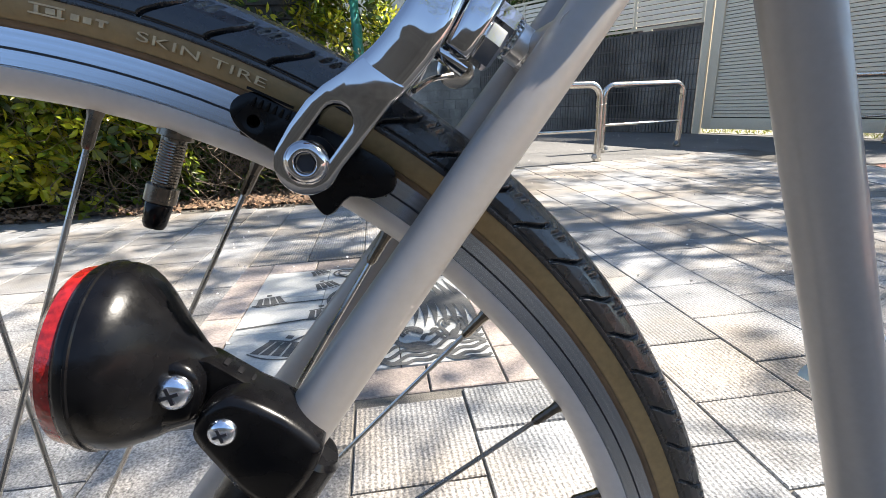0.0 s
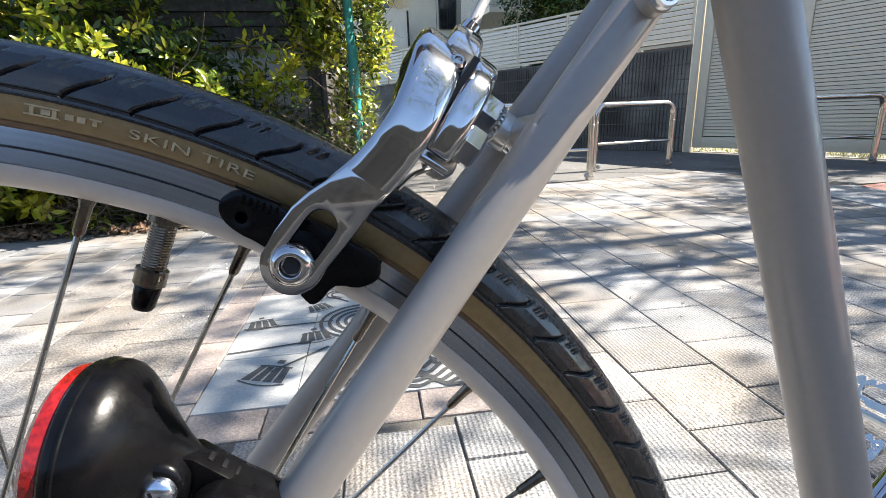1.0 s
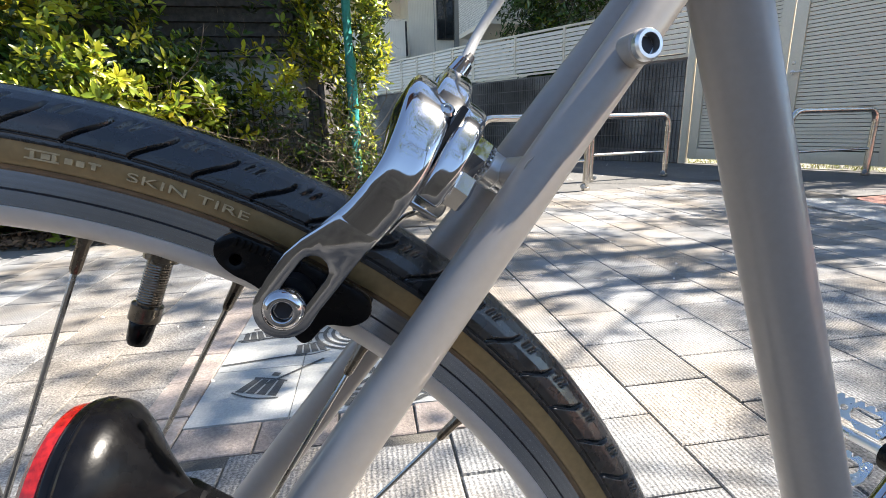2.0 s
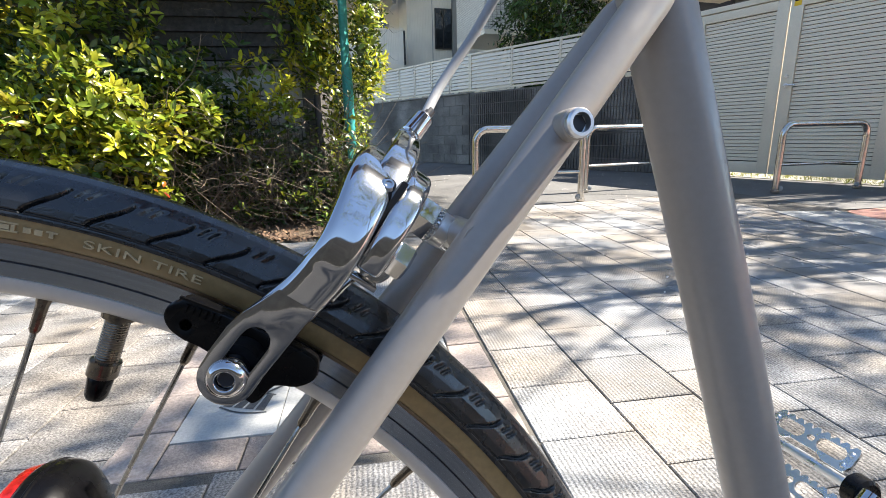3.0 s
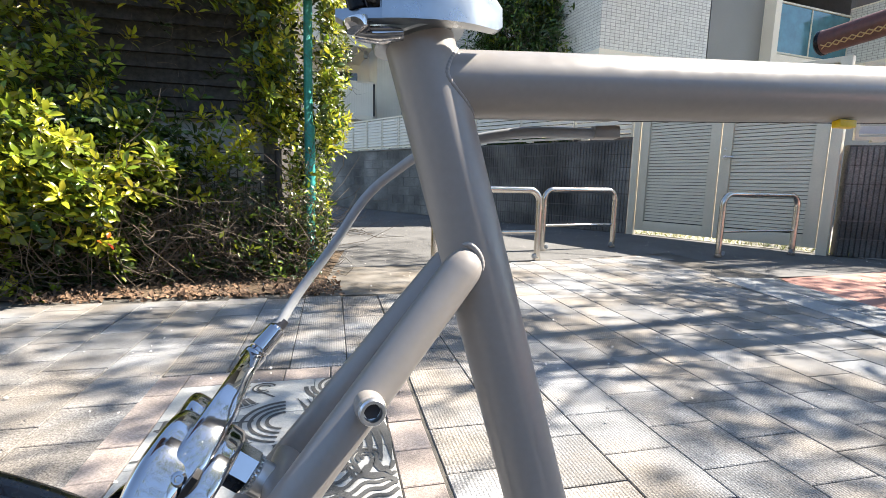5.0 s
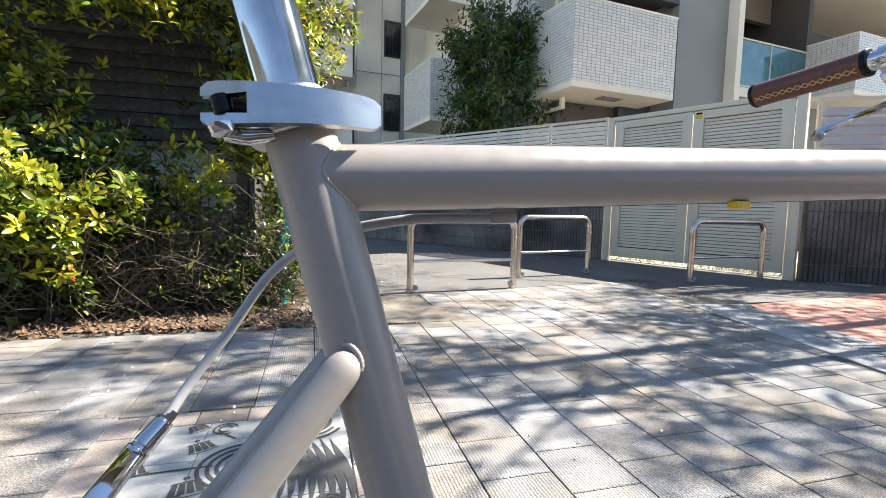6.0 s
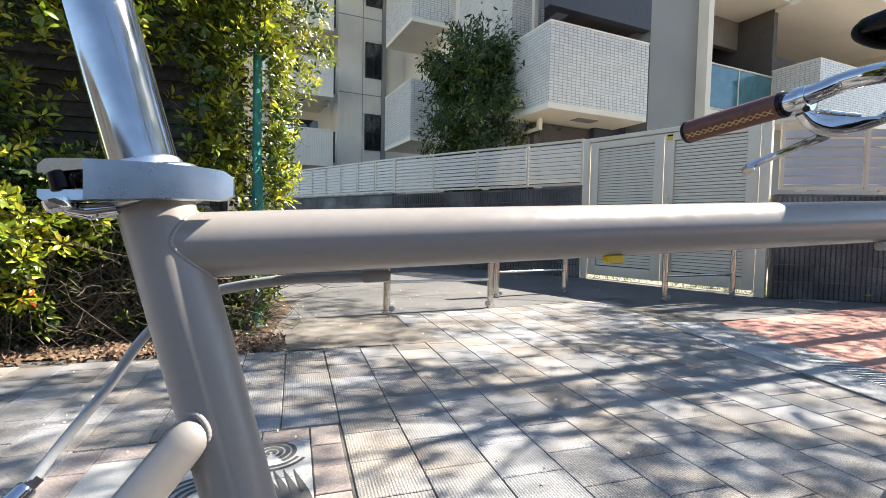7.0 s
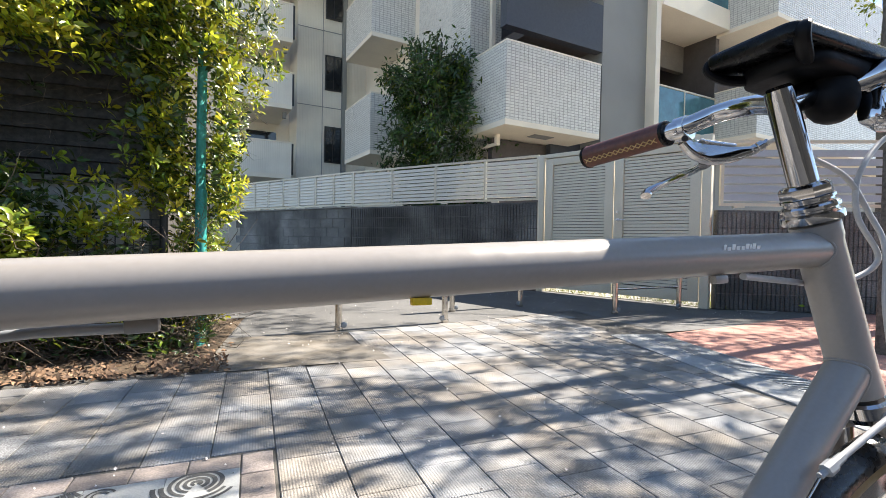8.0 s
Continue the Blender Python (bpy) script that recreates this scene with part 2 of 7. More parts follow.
def lathe_marks(m, axle_height):
    """Turning marks round the wheel's axle: fine rings of uneven brightness and gloss."""
    n, l = m.node_tree.nodes, m.node_tree.links
    p = n["Principled BSDF"]
    tc = n.new("ShaderNodeTexCoord")
    mp = n.new("ShaderNodeMapping")
    mp.inputs["Location"].default_value, mp.inputs["Scale"].default_value = (0, 0, -axle_height), (1, 0, 1)
    l.new(tc.outputs["Object"], mp.inputs[0])
    ln = n.new("ShaderNodeVectorMath")
    ln.operation = "LENGTH"
    l.new(mp.outputs[0], ln.inputs[0])
    t = n.new("ShaderNodeTexNoise")
    t.noise_dimensions = "1D"
    t.inputs["Scale"].default_value, t.inputs["Detail"].default_value = 900.0, 4.0
    l.new(ln.outputs["Value"], t.inputs["W"])
    r = n.new("ShaderNodeMapRange")
    for k, v in zip((1, 2, 3, 4), (0.3, 0.7, 0.90, 1.06)):
        r.inputs[k].default_value = v
    l.new(t.outputs["Fac"], r.inputs[0])
    hsv = p.inputs["Base Color"].links[0].from_node
    old = hsv.inputs["Value"].links[0].from_socket
    x = n.new("ShaderNodeMath")
    x.operation = "MULTIPLY"
    l.new(old, x.inputs[0])
    l.new(r.outputs[0], x.inputs[1])
    l.new(x.outputs[0], hsv.inputs["Value"])


lathe_marks(M["rim_side"], 0.3135)


# ---- mesh helpers ----
def mesh_of(name, bm, material, smooth=32.0):
    me = bpy.data.meshes.new(name)
    bm.to_mesh(me)
    bm.free()
    for m in (material if isinstance(material, (list, tuple)) else [material]):
        me.materials.append(M[m] if isinstance(m, str) else m)
    if smooth:
        me.shade_smooth()
        me.set_sharp_from_angle(angle=radians(smooth))
    return me


def part(name, bm, material, parent=None, label="", smooth=32.0):
    """One mesh object, under a thing or a part when a parent is given."""
    ob = new(name, mesh_of(name, bm, material, smooth))
    if parent is not None:
        ob.parent = parent
    return tagged(ob, label)


def empty(name, m=None, label="", category="", group="", kind=""):
    ob = new(name)
    ob.empty_display_size = 0.1
    if m is not None:
        ob.matrix_world = m
    return tagged(ob, label, category, group, kind)


def box(bm, size, centre=(0, 0, 0), turn=None, bevel=0.0):
    m = Matrix.Translation(centre) @ (turn.to_4x4() if turn is not None else Matrix()) @ Matrix.Diagonal((*size, 1))
    r = bmesh.ops.create_cube(bm, size=1.0, matrix=m)
    if bevel:
        edges = list({e for v in r["verts"] for e in v.link_edges})
        bmesh.ops.bevel(bm, geom=edges, offset=bevel, segments=2, affect="EDGES", profile=0.6)
    return bm


def boxed(size, centre=(0, 0, 0), turn=None, bevel=0.0):
    return box(bmesh.new(), size, centre, turn, bevel)


def tube(bm, pts, radii, seg=16, caps=True, flat=1.0):
    """A round bar along points; one radius or one for each point."""
    pts = [Vector(p) for p in pts]
    radii = [radii] * len(pts) if isinstance(radii, (int, float)) else radii
    up = None
    rings = []
    for i, p in enumerate(pts):
        d = (pts[min(i + 1, len(pts) - 1)] - pts[max(i - 1, 0)]).normalized()
        if up is None:
            up = d.orthogonal().normalized()
        up = (up - d * up.dot(d)).normalized()
        side = d.cross(up)
        rings.append([bm.verts.new(p + (up * math.cos(2 * math.pi * k / seg) + side * math.sin(2 * math.pi * k / seg) * flat) * radii[i]) for k in range(seg)])
    for a, b in zip(rings, rings[1:]):
        for k in range(seg):
            bm.faces.new((a[k], a[(k + 1) % seg], b[(k + 1) % seg], b[k]))
    if caps:
        bm.faces.new(rings[0][::-1])
        bm.faces.new(rings[-1])
    return bm


def tubed(pts, radii, seg=16, caps=True, flat=1.0):
    return tube(bmesh.new(), pts, radii, seg, caps, flat)


def curve_pts(pts, n=24):
    """A smooth line through points (Catmull-Rom)."""
    pts = [Vector(p) for p in pts]
    ext = [pts[0] * 2 - pts[1]] + pts + [pts[-1] * 2 - pts[-2]]
    out = []
    for i in range(1, len(ext) - 2):
        a, b, c, d = ext[i - 1:i + 3]
        for k in range(n):
            t = k / n
            out.append(0.5 * ((2 * b) + (c - a) * t + (2 * a - 5 * b + 4 * c - d) * t * t + (3 * b - a - 3 * c + d) * t ** 3))
    out.append(pts[-1])
    return out


def lathe(bm, profile, seg, place):
    """Turns (radius, height) pairs round place's z axis."""
    rings = []
    for r, h in profile:
        rings.append([bm.verts.new(place @ Vector((r * math.cos(2 * math.pi * k / seg), r * math.sin(2 * math.pi * k / seg), h))) for k in range(seg)])
    for a, b in zip(rings, rings[1:]):
        for k in range(seg):
            bm.faces.new((a[k], a[(k + 1) % seg], b[(k + 1) % seg], b[k]))
    if profile[0][0] > 1e-6:
        bm.faces.new(rings[0][::-1])
    if profile[-1][0] > 1e-6:
        bm.faces.new(rings[-1])
    bmesh.ops.remove_doubles(bm, verts=bm.verts, dist=1e-7)
    bmesh.ops.recalc_face_normals(bm, faces=bm.faces)
    return bm


def lathed(profile, seg, place):
    return lathe(bmesh.new(), profile, seg, place)


def axis_at(p, d):
    """A frame at p whose z axis points along d."""
    return Matrix.Translation(p) @ Vector(d).to_track_quat("Z", "Y").to_matrix().to_4x4()


def prism(bm, outline, depth, place, bevel=0.0, holes=()):
    """A plate with an outline (and holes) in place's xy plane, from z = 0 to depth."""
    loops = [outline] + list(holes)
    edges = []
    for lp in loops:
        vs = [bm.verts.new((x, y, 0)) for x, y in lp]
        edges += [bm.edges.new((vs[i], vs[(i + 1) % len(vs)])) for i in range(len(vs))]
    fill = bmesh.ops.triangle_fill(bm, use_beauty=True, use_dissolve=False, edges=edges)
    faces = [g for g in fill["geom"] if isinstance(g, bmesh.types.BMFace)]
    ext = bmesh.ops.extrude_face_region(bm, geom=faces, use_keep_orig=True)
    top = [g for g in ext["geom"] if isinstance(g, bmesh.types.BMVert)]
    bmesh.ops.translate(bm, verts=top, vec=(0, 0, depth))
    bmesh.ops.recalc_face_normals(bm, faces=bm.faces)
    if bevel:
        sharp = [e for e in bm.edges if len(e.link_faces) == 2 and e.calc_face_angle(0) > 1.2]
        bmesh.ops.bevel(bm, geom=sharp, offset=bevel, segments=2, affect="EDGES", profile=0.6)
    bm.transform(place)
    return bm


def stadium(a, b, r, n=10):
    """The outline of a slot from a to b with round ends."""
    a, b = Vector(a), Vector(b)
    ang = math.atan2(b.y - a.y, b.x - a.x)
    out = [(b.x + r * math.cos(ang - math.pi / 2 + math.pi * k / n), b.y + r * math.sin(ang - math.pi / 2 + math.pi * k / n)) for k in range(n + 1)]
    return out + [(a.x + r * math.cos(ang + math.pi / 2 + math.pi * k / n), a.y + r * math.sin(ang + math.pi / 2 + math.pi * k / n)) for k in range(n + 1)]


def from_arrays(name, verts, faces, material, parent=None, smooth=0.0, index=None):
    me = bpy.data.meshes.new(name)
    me.from_pydata([tuple(v) for v in verts], [], faces)
    for m in (material if isinstance(material, (list, tuple)) else [material]):
        me.materials.append(M[m])
    if index is not None:
        me.polygons.foreach_set("material_index", index)
    if smooth:
        me.shade_smooth()
        me.set_sharp_from_angle(angle=radians(smooth))
    ob = new(name, me)
    if parent is not None:
        ob.parent = parent
    return ob


# ---- ground ----
def sheet(name, pts, z, material, label="", category="ground", kind="structure"):
    bm = bmesh.new()
    bm.faces.new([bm.verts.new((x, y, z)) for x, y in pts])
    bmesh.ops.recalc_face_normals(bm, faces=bm.faces)
    if bm.faces[:][0].normal.z < 0:
        bmesh.ops.reverse_faces(bm, faces=bm.faces)
    return tagged(part(name, bm, material, smooth=0), label, category, kind=kind)


sheet("ground", [(-400, -400), (400, -400), (400, 400), (-400, 400)], -0.03, "ground", "plain ground reaching out to the horizon")
pavement = sheet("pavement", [(-7, -0.55), (3.75, -0.55), (3.80, 4.2), (2.2, 3.90), (1.1, 3.72), (-7, 3.72)], -0.006, "joint", "pavement of ribbed grey concrete pavers in running bond", "pavement")
# road_3 is added out of view; its dark colour dims reflections in the metal.
sheet("road_3", [(-14, -7.8), (3.1, -7.8), (3.1, -0.55), (-14, -0.55)], -0.004, "asphalt_dark", "unseen dark asphalt roadway beside the pavement, added for dark reflections", "road")
sheet("road_1", [(0.25, 3.72), (1.1, 3.72), (2.2, 3.90), (3.78, 4.22), (3.78, 2.94), (9.5, 2.94), (9.5, 1.2), (14, 1.2), (14, 30), (-7, 30), (-7, 4.6), (0.25, 4.6)], -0.003, "asphalt", "weathered grey asphalt lane beside the block wall", "road")
sheet("road_2", [(3.42, 1.5), (3.50, 2.15), (3.60, 2.62), (3.74, 2.86), (4.6, 2.95), (5.8, 3.10), (9.5, 3.3), (9.5, -4), (2.70, -4)], 0.0015, "red_asphalt", "worn red asphalt cycle lane", "road")
sheet("kerb_strip", [(0.16, 2.765), (1.27, 2.765), (1.24, 3.05), (1.12, 3.35), (1.14, 3.72), (0.25, 3.72)], 0.0, "kerb", "stained brownish concrete strip along the paving edge", "pavement")
sheet("soil_bed", [(-7, 2.83), (0.16, 2.86), (0.36, 4.6), (-7, 4.6)], 0.006, "soil", "planting bed of soil and litter under the hedge", "soil")

# ---- lane of asphalt joins: drainage grate strip ----
grate = empty("drain_grate", label="galvanised slotted drain grate along the red lane", category="drain")
ga, gb = Vector((2.72, -0.9, 0)), Vector((3.435, 2.92, 0))
gd = (gb - ga).normalized()
gn = Vector((-gd.y, gd.x, 0))
GT = Matrix((gd, gn, Vector((0, 0, 1)))).transposed()
for k in (-0.225, -0.005):
    part("grate_rail", boxed(((gb - ga).length, 0.014, 0.012), (ga + gb) / 2 + gn * k, GT), "grate", grate)
glen = (gb - ga).length
bar = mesh_of("grate_bar", boxed((0.015, 0.206, 0.010), (0, 0, 0)), "grate", 0)
for k in range(int(glen / 0.028)):
    d = 0.02 + k * 0.028
    if d < 1.0:
        continue
    ob = new("grate_bar", bar)
    ob.parent = grate
    ob.matrix_local = Matrix.Translation(ga + gd * d + gn * -0.115 + Vector((0, 0, 0.001))) @ GT.to_4x4()
part("grate_bed", boxed((glen, 0.206, 0.003), (ga + gb) / 2 + gn * -0.115 + Vector((0, 0, 0.0005)), GT), "joint", grate)
part("concrete_edge", boxed((glen, 0.225, 0.016), (ga + gb) / 2 + gn * 0.115 + Vector((0, 0, -0.003)), GT, bevel=0.004), "edge_concrete", grate, "pale concrete edging")


def in_strip(x, y):
    return (Vector((x, y, 0)) - ga).dot(gn) < 0.12


# ---- pictured slab in the pavement ----
ART = (-0.25, 0.40, 0.82, 1.53)
art = empty("pavement_artwork", label="pale decorative pavement slabs with dark inlaid bells and waves", category="artwork", kind="structure")
aw, ah = (ART[1] - ART[0]) / 3, (ART[3] - ART[2]) / 3
for i in range(3):
    for j in range(3):
        part("slab", boxed((aw - 0.002, ah - 0.002, 0.02), (ART[0] + aw * (i + 0.5), ART[2] + ah * (j + 0.5), -0.010), bevel=0.0015), "slab", art)


inlay_layer = itertools.count()


def flat_shape(name, outline):
    bm = bmesh.new()
    z = 0.0010 + 0.00002 * next(inlay_layer)
    bm.faces.new([bm.verts.new((x, y, z)) for x, y in outline])
    bmesh.ops.triangulate(bm, faces=bm.faces)
    for f in bm.faces:
        if f.normal.z < 0:
            f.normal_flip()
    return part(name, bm, "ink", art, smooth=0)


def strip(pts, widths):
    """The outline of a band along points."""
    left, right = [], []
    for i, p in enumerate(pts):
        a, b = pts[max(i - 1, 0)], pts[min(i + 1, len(pts) - 1)]
        dx, dy = b[0] - a[0], b[1] - a[1]
        n = math.hypot(dx, dy) or 1
        w = widths[i] / 2
        left.append((p[0] - dy / n * w, p[1] + dx / n * w))
        right.append((p[0] + dy / n * w, p[1] - dx / n * w))
    return left + right[::-1]


def band(pts, w0, w1=None, wm=None):
    n = len(pts)
    ws = [w0 + ((w1 if w1 is not None else w0) - w0) * i / (n - 1) for i in range(n)]
    if wm:
        ws = [wm * max(math.sin(math.pi * i / (n - 1)), 0.12) for i in range(n)]
    bm = bmesh.new()
    o = strip(pts, ws)
    z = 0.0010 + 0.00002 * next(inlay_layer)
    vs = [bm.verts.new((x, y, z)) for x, y in o]
    for i in range(n - 1):
        f = bm.faces.new((vs[i], vs[i + 1], vs[2 * n - 2 - i], vs[2 * n - 1 - i]))
        if f.normal.z < 0:
            f.normal_flip()
    return bm


def bell(cx, cy, s, turn):
    """A striped drum-like blossom: dark cap with slits, curved mouth and a stem."""
    c, sn = math.cos(turn), math.sin(turn)
    R = lambda x, y: (cx + s * (x * c - y * sn), cy + s * (x * sn + y * c))
    for k in range(4):
        x0 = -0.42 + 0.215 * k
        flat_shape("inlay", [R(x0, 0.35), R(x0 + 0.17, 0.35), R((x0 + 0.17) * 1.35, -0.32), R(x0 * 1.35, -0.32)])
    part("inlay", band([R(-0.62 + 1.24 * k / 10, -0.36 - 0.13 * math.sin(math.pi * k / 10)) for k in range(11)], 0.05 * s), "ink", art, smooth=0)
    part("inlay", band([R(-0.45 + 0.9 * k / 8, 0.37 + 0.03 * math.sin(math.pi * k / 8)) for k in range(9)], 0.07 * s), "ink", art, smooth=0)
    flat_shape("inlay", [R(-0.1, 0.55), R(0.1, 0.55), R(0.1, 0.72), R(-0.1, 0.72)])


for cx, cy, s, tn in ((-0.192, 1.271, 0.078, 0.25), (-0.032, 1.370, 0.070, 0.45), (-0.022, 1.150, 0.080, 0.20), (-0.114, 0.958, 0.098, -0.35), (-0.066, 1.500, 0.058, 0.5), (0.130, 1.085, 0.080, 0.3)):
    bell(cx, cy, s, tn)
for a, b in (((-0.24, 1.24), (0.02, 1.25)), ((-0.11, 0.97), (0.02, 1.08)), ((-0.245, 1.09), (-0.03, 1.12)), ((0.0, 1.46), (0.06, 1.40))):
    part("inlay", band([a, b], 0.008), "ink", art, smooth=0)


def arcs(cx, cy, radii, a0, a1, w, squash=1.0):
    for r in radii:
        pts = [(cx + r * math.cos(q), cy + r * squash * math.sin(q)) for q in [radians(a0 + (a1 - a0) * k / 22) for k in range(23)]]
        pts = [(min(max(x, ART[0] + 0.006), ART[1] - 0.004), min(max(y, ART[2] + 0.004), ART[3] - 0.004)) for x, y in pts]
        part("inlay", band(pts, w, w * 0.7), "ink", art, smooth=0)


arcs(0.11, 1.24, (0.052, 0.076, 0.100, 0.125), 95, 262, 0.013, 0.95)              # rings of a pool
arcs(0.275, 1.462, (0.012, 0.032, 0.053, 0.074), -60, 250, 0.015)                  # swirl
arcs(0.275, 1.462, (0.096, 0.118), 180, 330, 0.015)
for k in range(8):       # streams that sweep down and out
    x0 = 0.150 + 0.029 * k
    pts = [(min(x0 + 0.050 * math.sin(3.0 * q - 0.3) * (1 - 0.07 * k) + 0.030 * q * q, ART[1] - 0.008), 1.375 - 0.36 * q - 0.006 * k) for q in [i / 26 for i in range(27)]]
    part("inlay", band(pts, 0.012, 0.012, 0.025), "ink", art, smooth=0)
for k in range(8):       # rolling water along the lower edge
    pts = [(0.06 + 0.030 * k * (k > 5) + (0.335 - 0.030 * k * (k > 5)) * q, 0.832 + 0.019 * k + (0.011 + 0.0015 * k) * math.sin(13 * q + 0.9 * k) + 0.008 * math.sin(31 * q + k)) for q in [i / 40 for i in range(41)]]
    part("inlay", band([(x, max(y, ART[2] + 0.006)) for x, y in pts], 0.0115, 0.0115 + 0.001 * (k % 3)), "ink", art, smooth=0)
for cx, cy, r in ((0.12, 0.985, 0.030), (0.215, 0.975, 0.026), (0.33, 1.005, 0.034)):
    arcs(cx, cy, (r * 0.35, r * 0.75, r * 1.1), -30, 230, 0.010)                   # curling crests
arcs(0.02, 1.475, (0.020, 0.036), 20, 300, 0.008)

# ---- hedge bed edge, racks ----
def bike_rack(a, b, group="bicycle racks"):
    a, b = Vector(a), Vector(b)
    L = (b - a).length
    ang = math.atan2(b.y - a.y, b.x - a.x)
    top = empty("bike_rack", Matrix.Translation(a) @ Matrix.Rotation(ang, 4, "Z"), "brushed stainless hoop rack with a middle rail on the pavement edge", "bike rack", group)
    r, h, c = 0.030, 0.68, 0.11
    arc = lambda x0, s, e: [(x0 + c * math.cos(q), 0, h - r - c + c * math.sin(q)) for q in [s + (e - s) * k / 8 for k in range(9)]]
    pts = [(0, 0, 0), (0, 0, h - r - c - 0.02)] + arc(c, math.pi, math.pi / 2) + arc(L - c, math.pi / 2, 0) + [(L, 0, h - r - c - 0.02), (L, 0, 0)]
    part("hoop", tubed(pts, r, 16), "steel", top)
    part("middle_rail", tubed([(0.005, 0, 0.27), (L - 0.005, 0, 0.27)], 0.014, 12), "steel", top)
    for x in (0, L):
        part("foot_collar", lathed([(r * 1.02, 0.0), (r * 1.25, 0.004), (r * 1.25, 0.03), (r * 1.02, 0.034)], 16, Matrix.Translation((x, 0, 0))), "steel", top)
        part("lock_eye", lathed([(0.012, -0.01), (0.024, -0.006), (0.024, 0.006), (0.012, 0.01)], 14, axis_at((x + (0.04 if x == 0 else -0.04), -0.02, 0.045), (0, 1, 0))), "grate", top)
        part("clamp_band", lathed([(r * 1.01, 0.0), (r * 1.06, 0.002), (r * 1.06, 0.012), (r * 1.01, 0.014)], 16, Matrix.Translation((x, 0, h - r - c - 0.07))), "steel", top)
    return top


bike_rack((1.10, 3.80, 0), (2.10, 3.90, 0))
bike_rack((2.43, 4.50, 0), (3.37, 4.66, 0))
bike_rack((4.10, 3.89, 0), (5.13, 3.97, 0))

# ---- boundary wall, louvre fence, double gate ----
GL, E1, E2 = Vector((4.55, 6.06, 0)), Vector((0.4026, -0.9154, 0)), Vector((0.9154, 0.4026, 0))
BF = Matrix.Translation(GL) @ Matrix((E1, E2, Vector((0, 0, 1)))).transposed().to_4x4()
GR = GL + E1 * 2.40
R1, R2 = Vector((0.884, -0.467, 0)), Vector((0.467, 0.884, 0))
RF = Matrix.Translation(GR) @ Matrix((R1, R2, Vector((0, 0, 1)))).transposed().to_4x4()
WC = Vector((2.286, 9.43, 0))                  # corner of the lane wall
W1 = (GL - WC).normalized()
W2 = Vector((-W1.y, W1.x, 0))
WL = (GL - WC).length
WF = Matrix.Translation(GL) @ Matrix((W1, W2, Vector((0, 0, 1)))).transposed().to_4x4()
L1 = Vector((-0.498, 0.867, 0))
L2 = Vector((0.867, 0.498, 0))
LF = Matrix.Translation(WC) @ Matrix((-L1, L2, Vector((0, 0, 1)))).transposed().to_4x4()


def ribbed_block(w, h, ribs=8, depth=0.014):
    """A split-face block with vertical ribs; its front looks along -y."""
    vs, fs = [], []
    xs = []
    for k in range(ribs):
        a, b = -w / 2 + w * k / ribs, -w / 2 + w * (k + 1) / ribs
        xs += [(a + 0.004, 0.0), (a + 0.008, -depth), (b - 0.008, -depth), (b - 0.004, 0.0)]
    for x, y in xs:
        vs += [(x, y, 0.004), (x, y, h - 0.004)]
    for i in range(len(xs) - 1):
        fs.append((2 * i, 2 * i + 2, 2 * i + 3, 2 * i + 1))
    n = len(xs)
    vs += [(-w / 2 + 0.004, 0.05, 0.004), (-w / 2 + 0.004, 0.05, h - 0.004), (w / 2 - 0.004, 0.05, 0.004), (w / 2 - 0.004, 0.05, h - 0.004)]
    k = 2 * n
    fs += [(k, 0, 1, k + 1), (2 * n - 2, k + 2, k + 3, 2 * n - 1)]
    fs.append(tuple([2 * i + 1 for i in range(n)] + [k + 3, k + 1]))
    fs.append(tuple([2 * i for i in range(n)][::-1] + [k, k + 2]))
    return vs, fs


BW, BH = 0.42, 0.195


def block_wall(name, m, x0, x1, rows, label):
    """A wall of ribbed blocks from x0 to x1 along its own x axis, front to -y."""
    core = boxed((x1 - x0, 0.11, rows * BH + 0.02), ((x0 + x1) / 2, 0.062, (rows * BH + 0.02) / 2))
    ob = part(name, core, "block_rest", smooth=0)
    ob.matrix_world = m
    return tagged(ob, label, "wall", kind="structure")


wall_main = block_wall("wall_1", WF, -WL, -0.05, 7, "dark weathered wall of ribbed concrete blocks")
wall_right = block_wall("wall_2", RF, 0.06, 7.0, 6, "dark weathered wall of ribbed concrete blocks past the gate")
wall_left = block_wall("wall_3", LF, -4.4, -0.02, 7, "dark stained block wall along the lane")
part("wall_coping", boxed((4.4, 0.16, 0.02), (-2.2, 0.05, 7 * BH + 0.03)), "grout", wall_left)


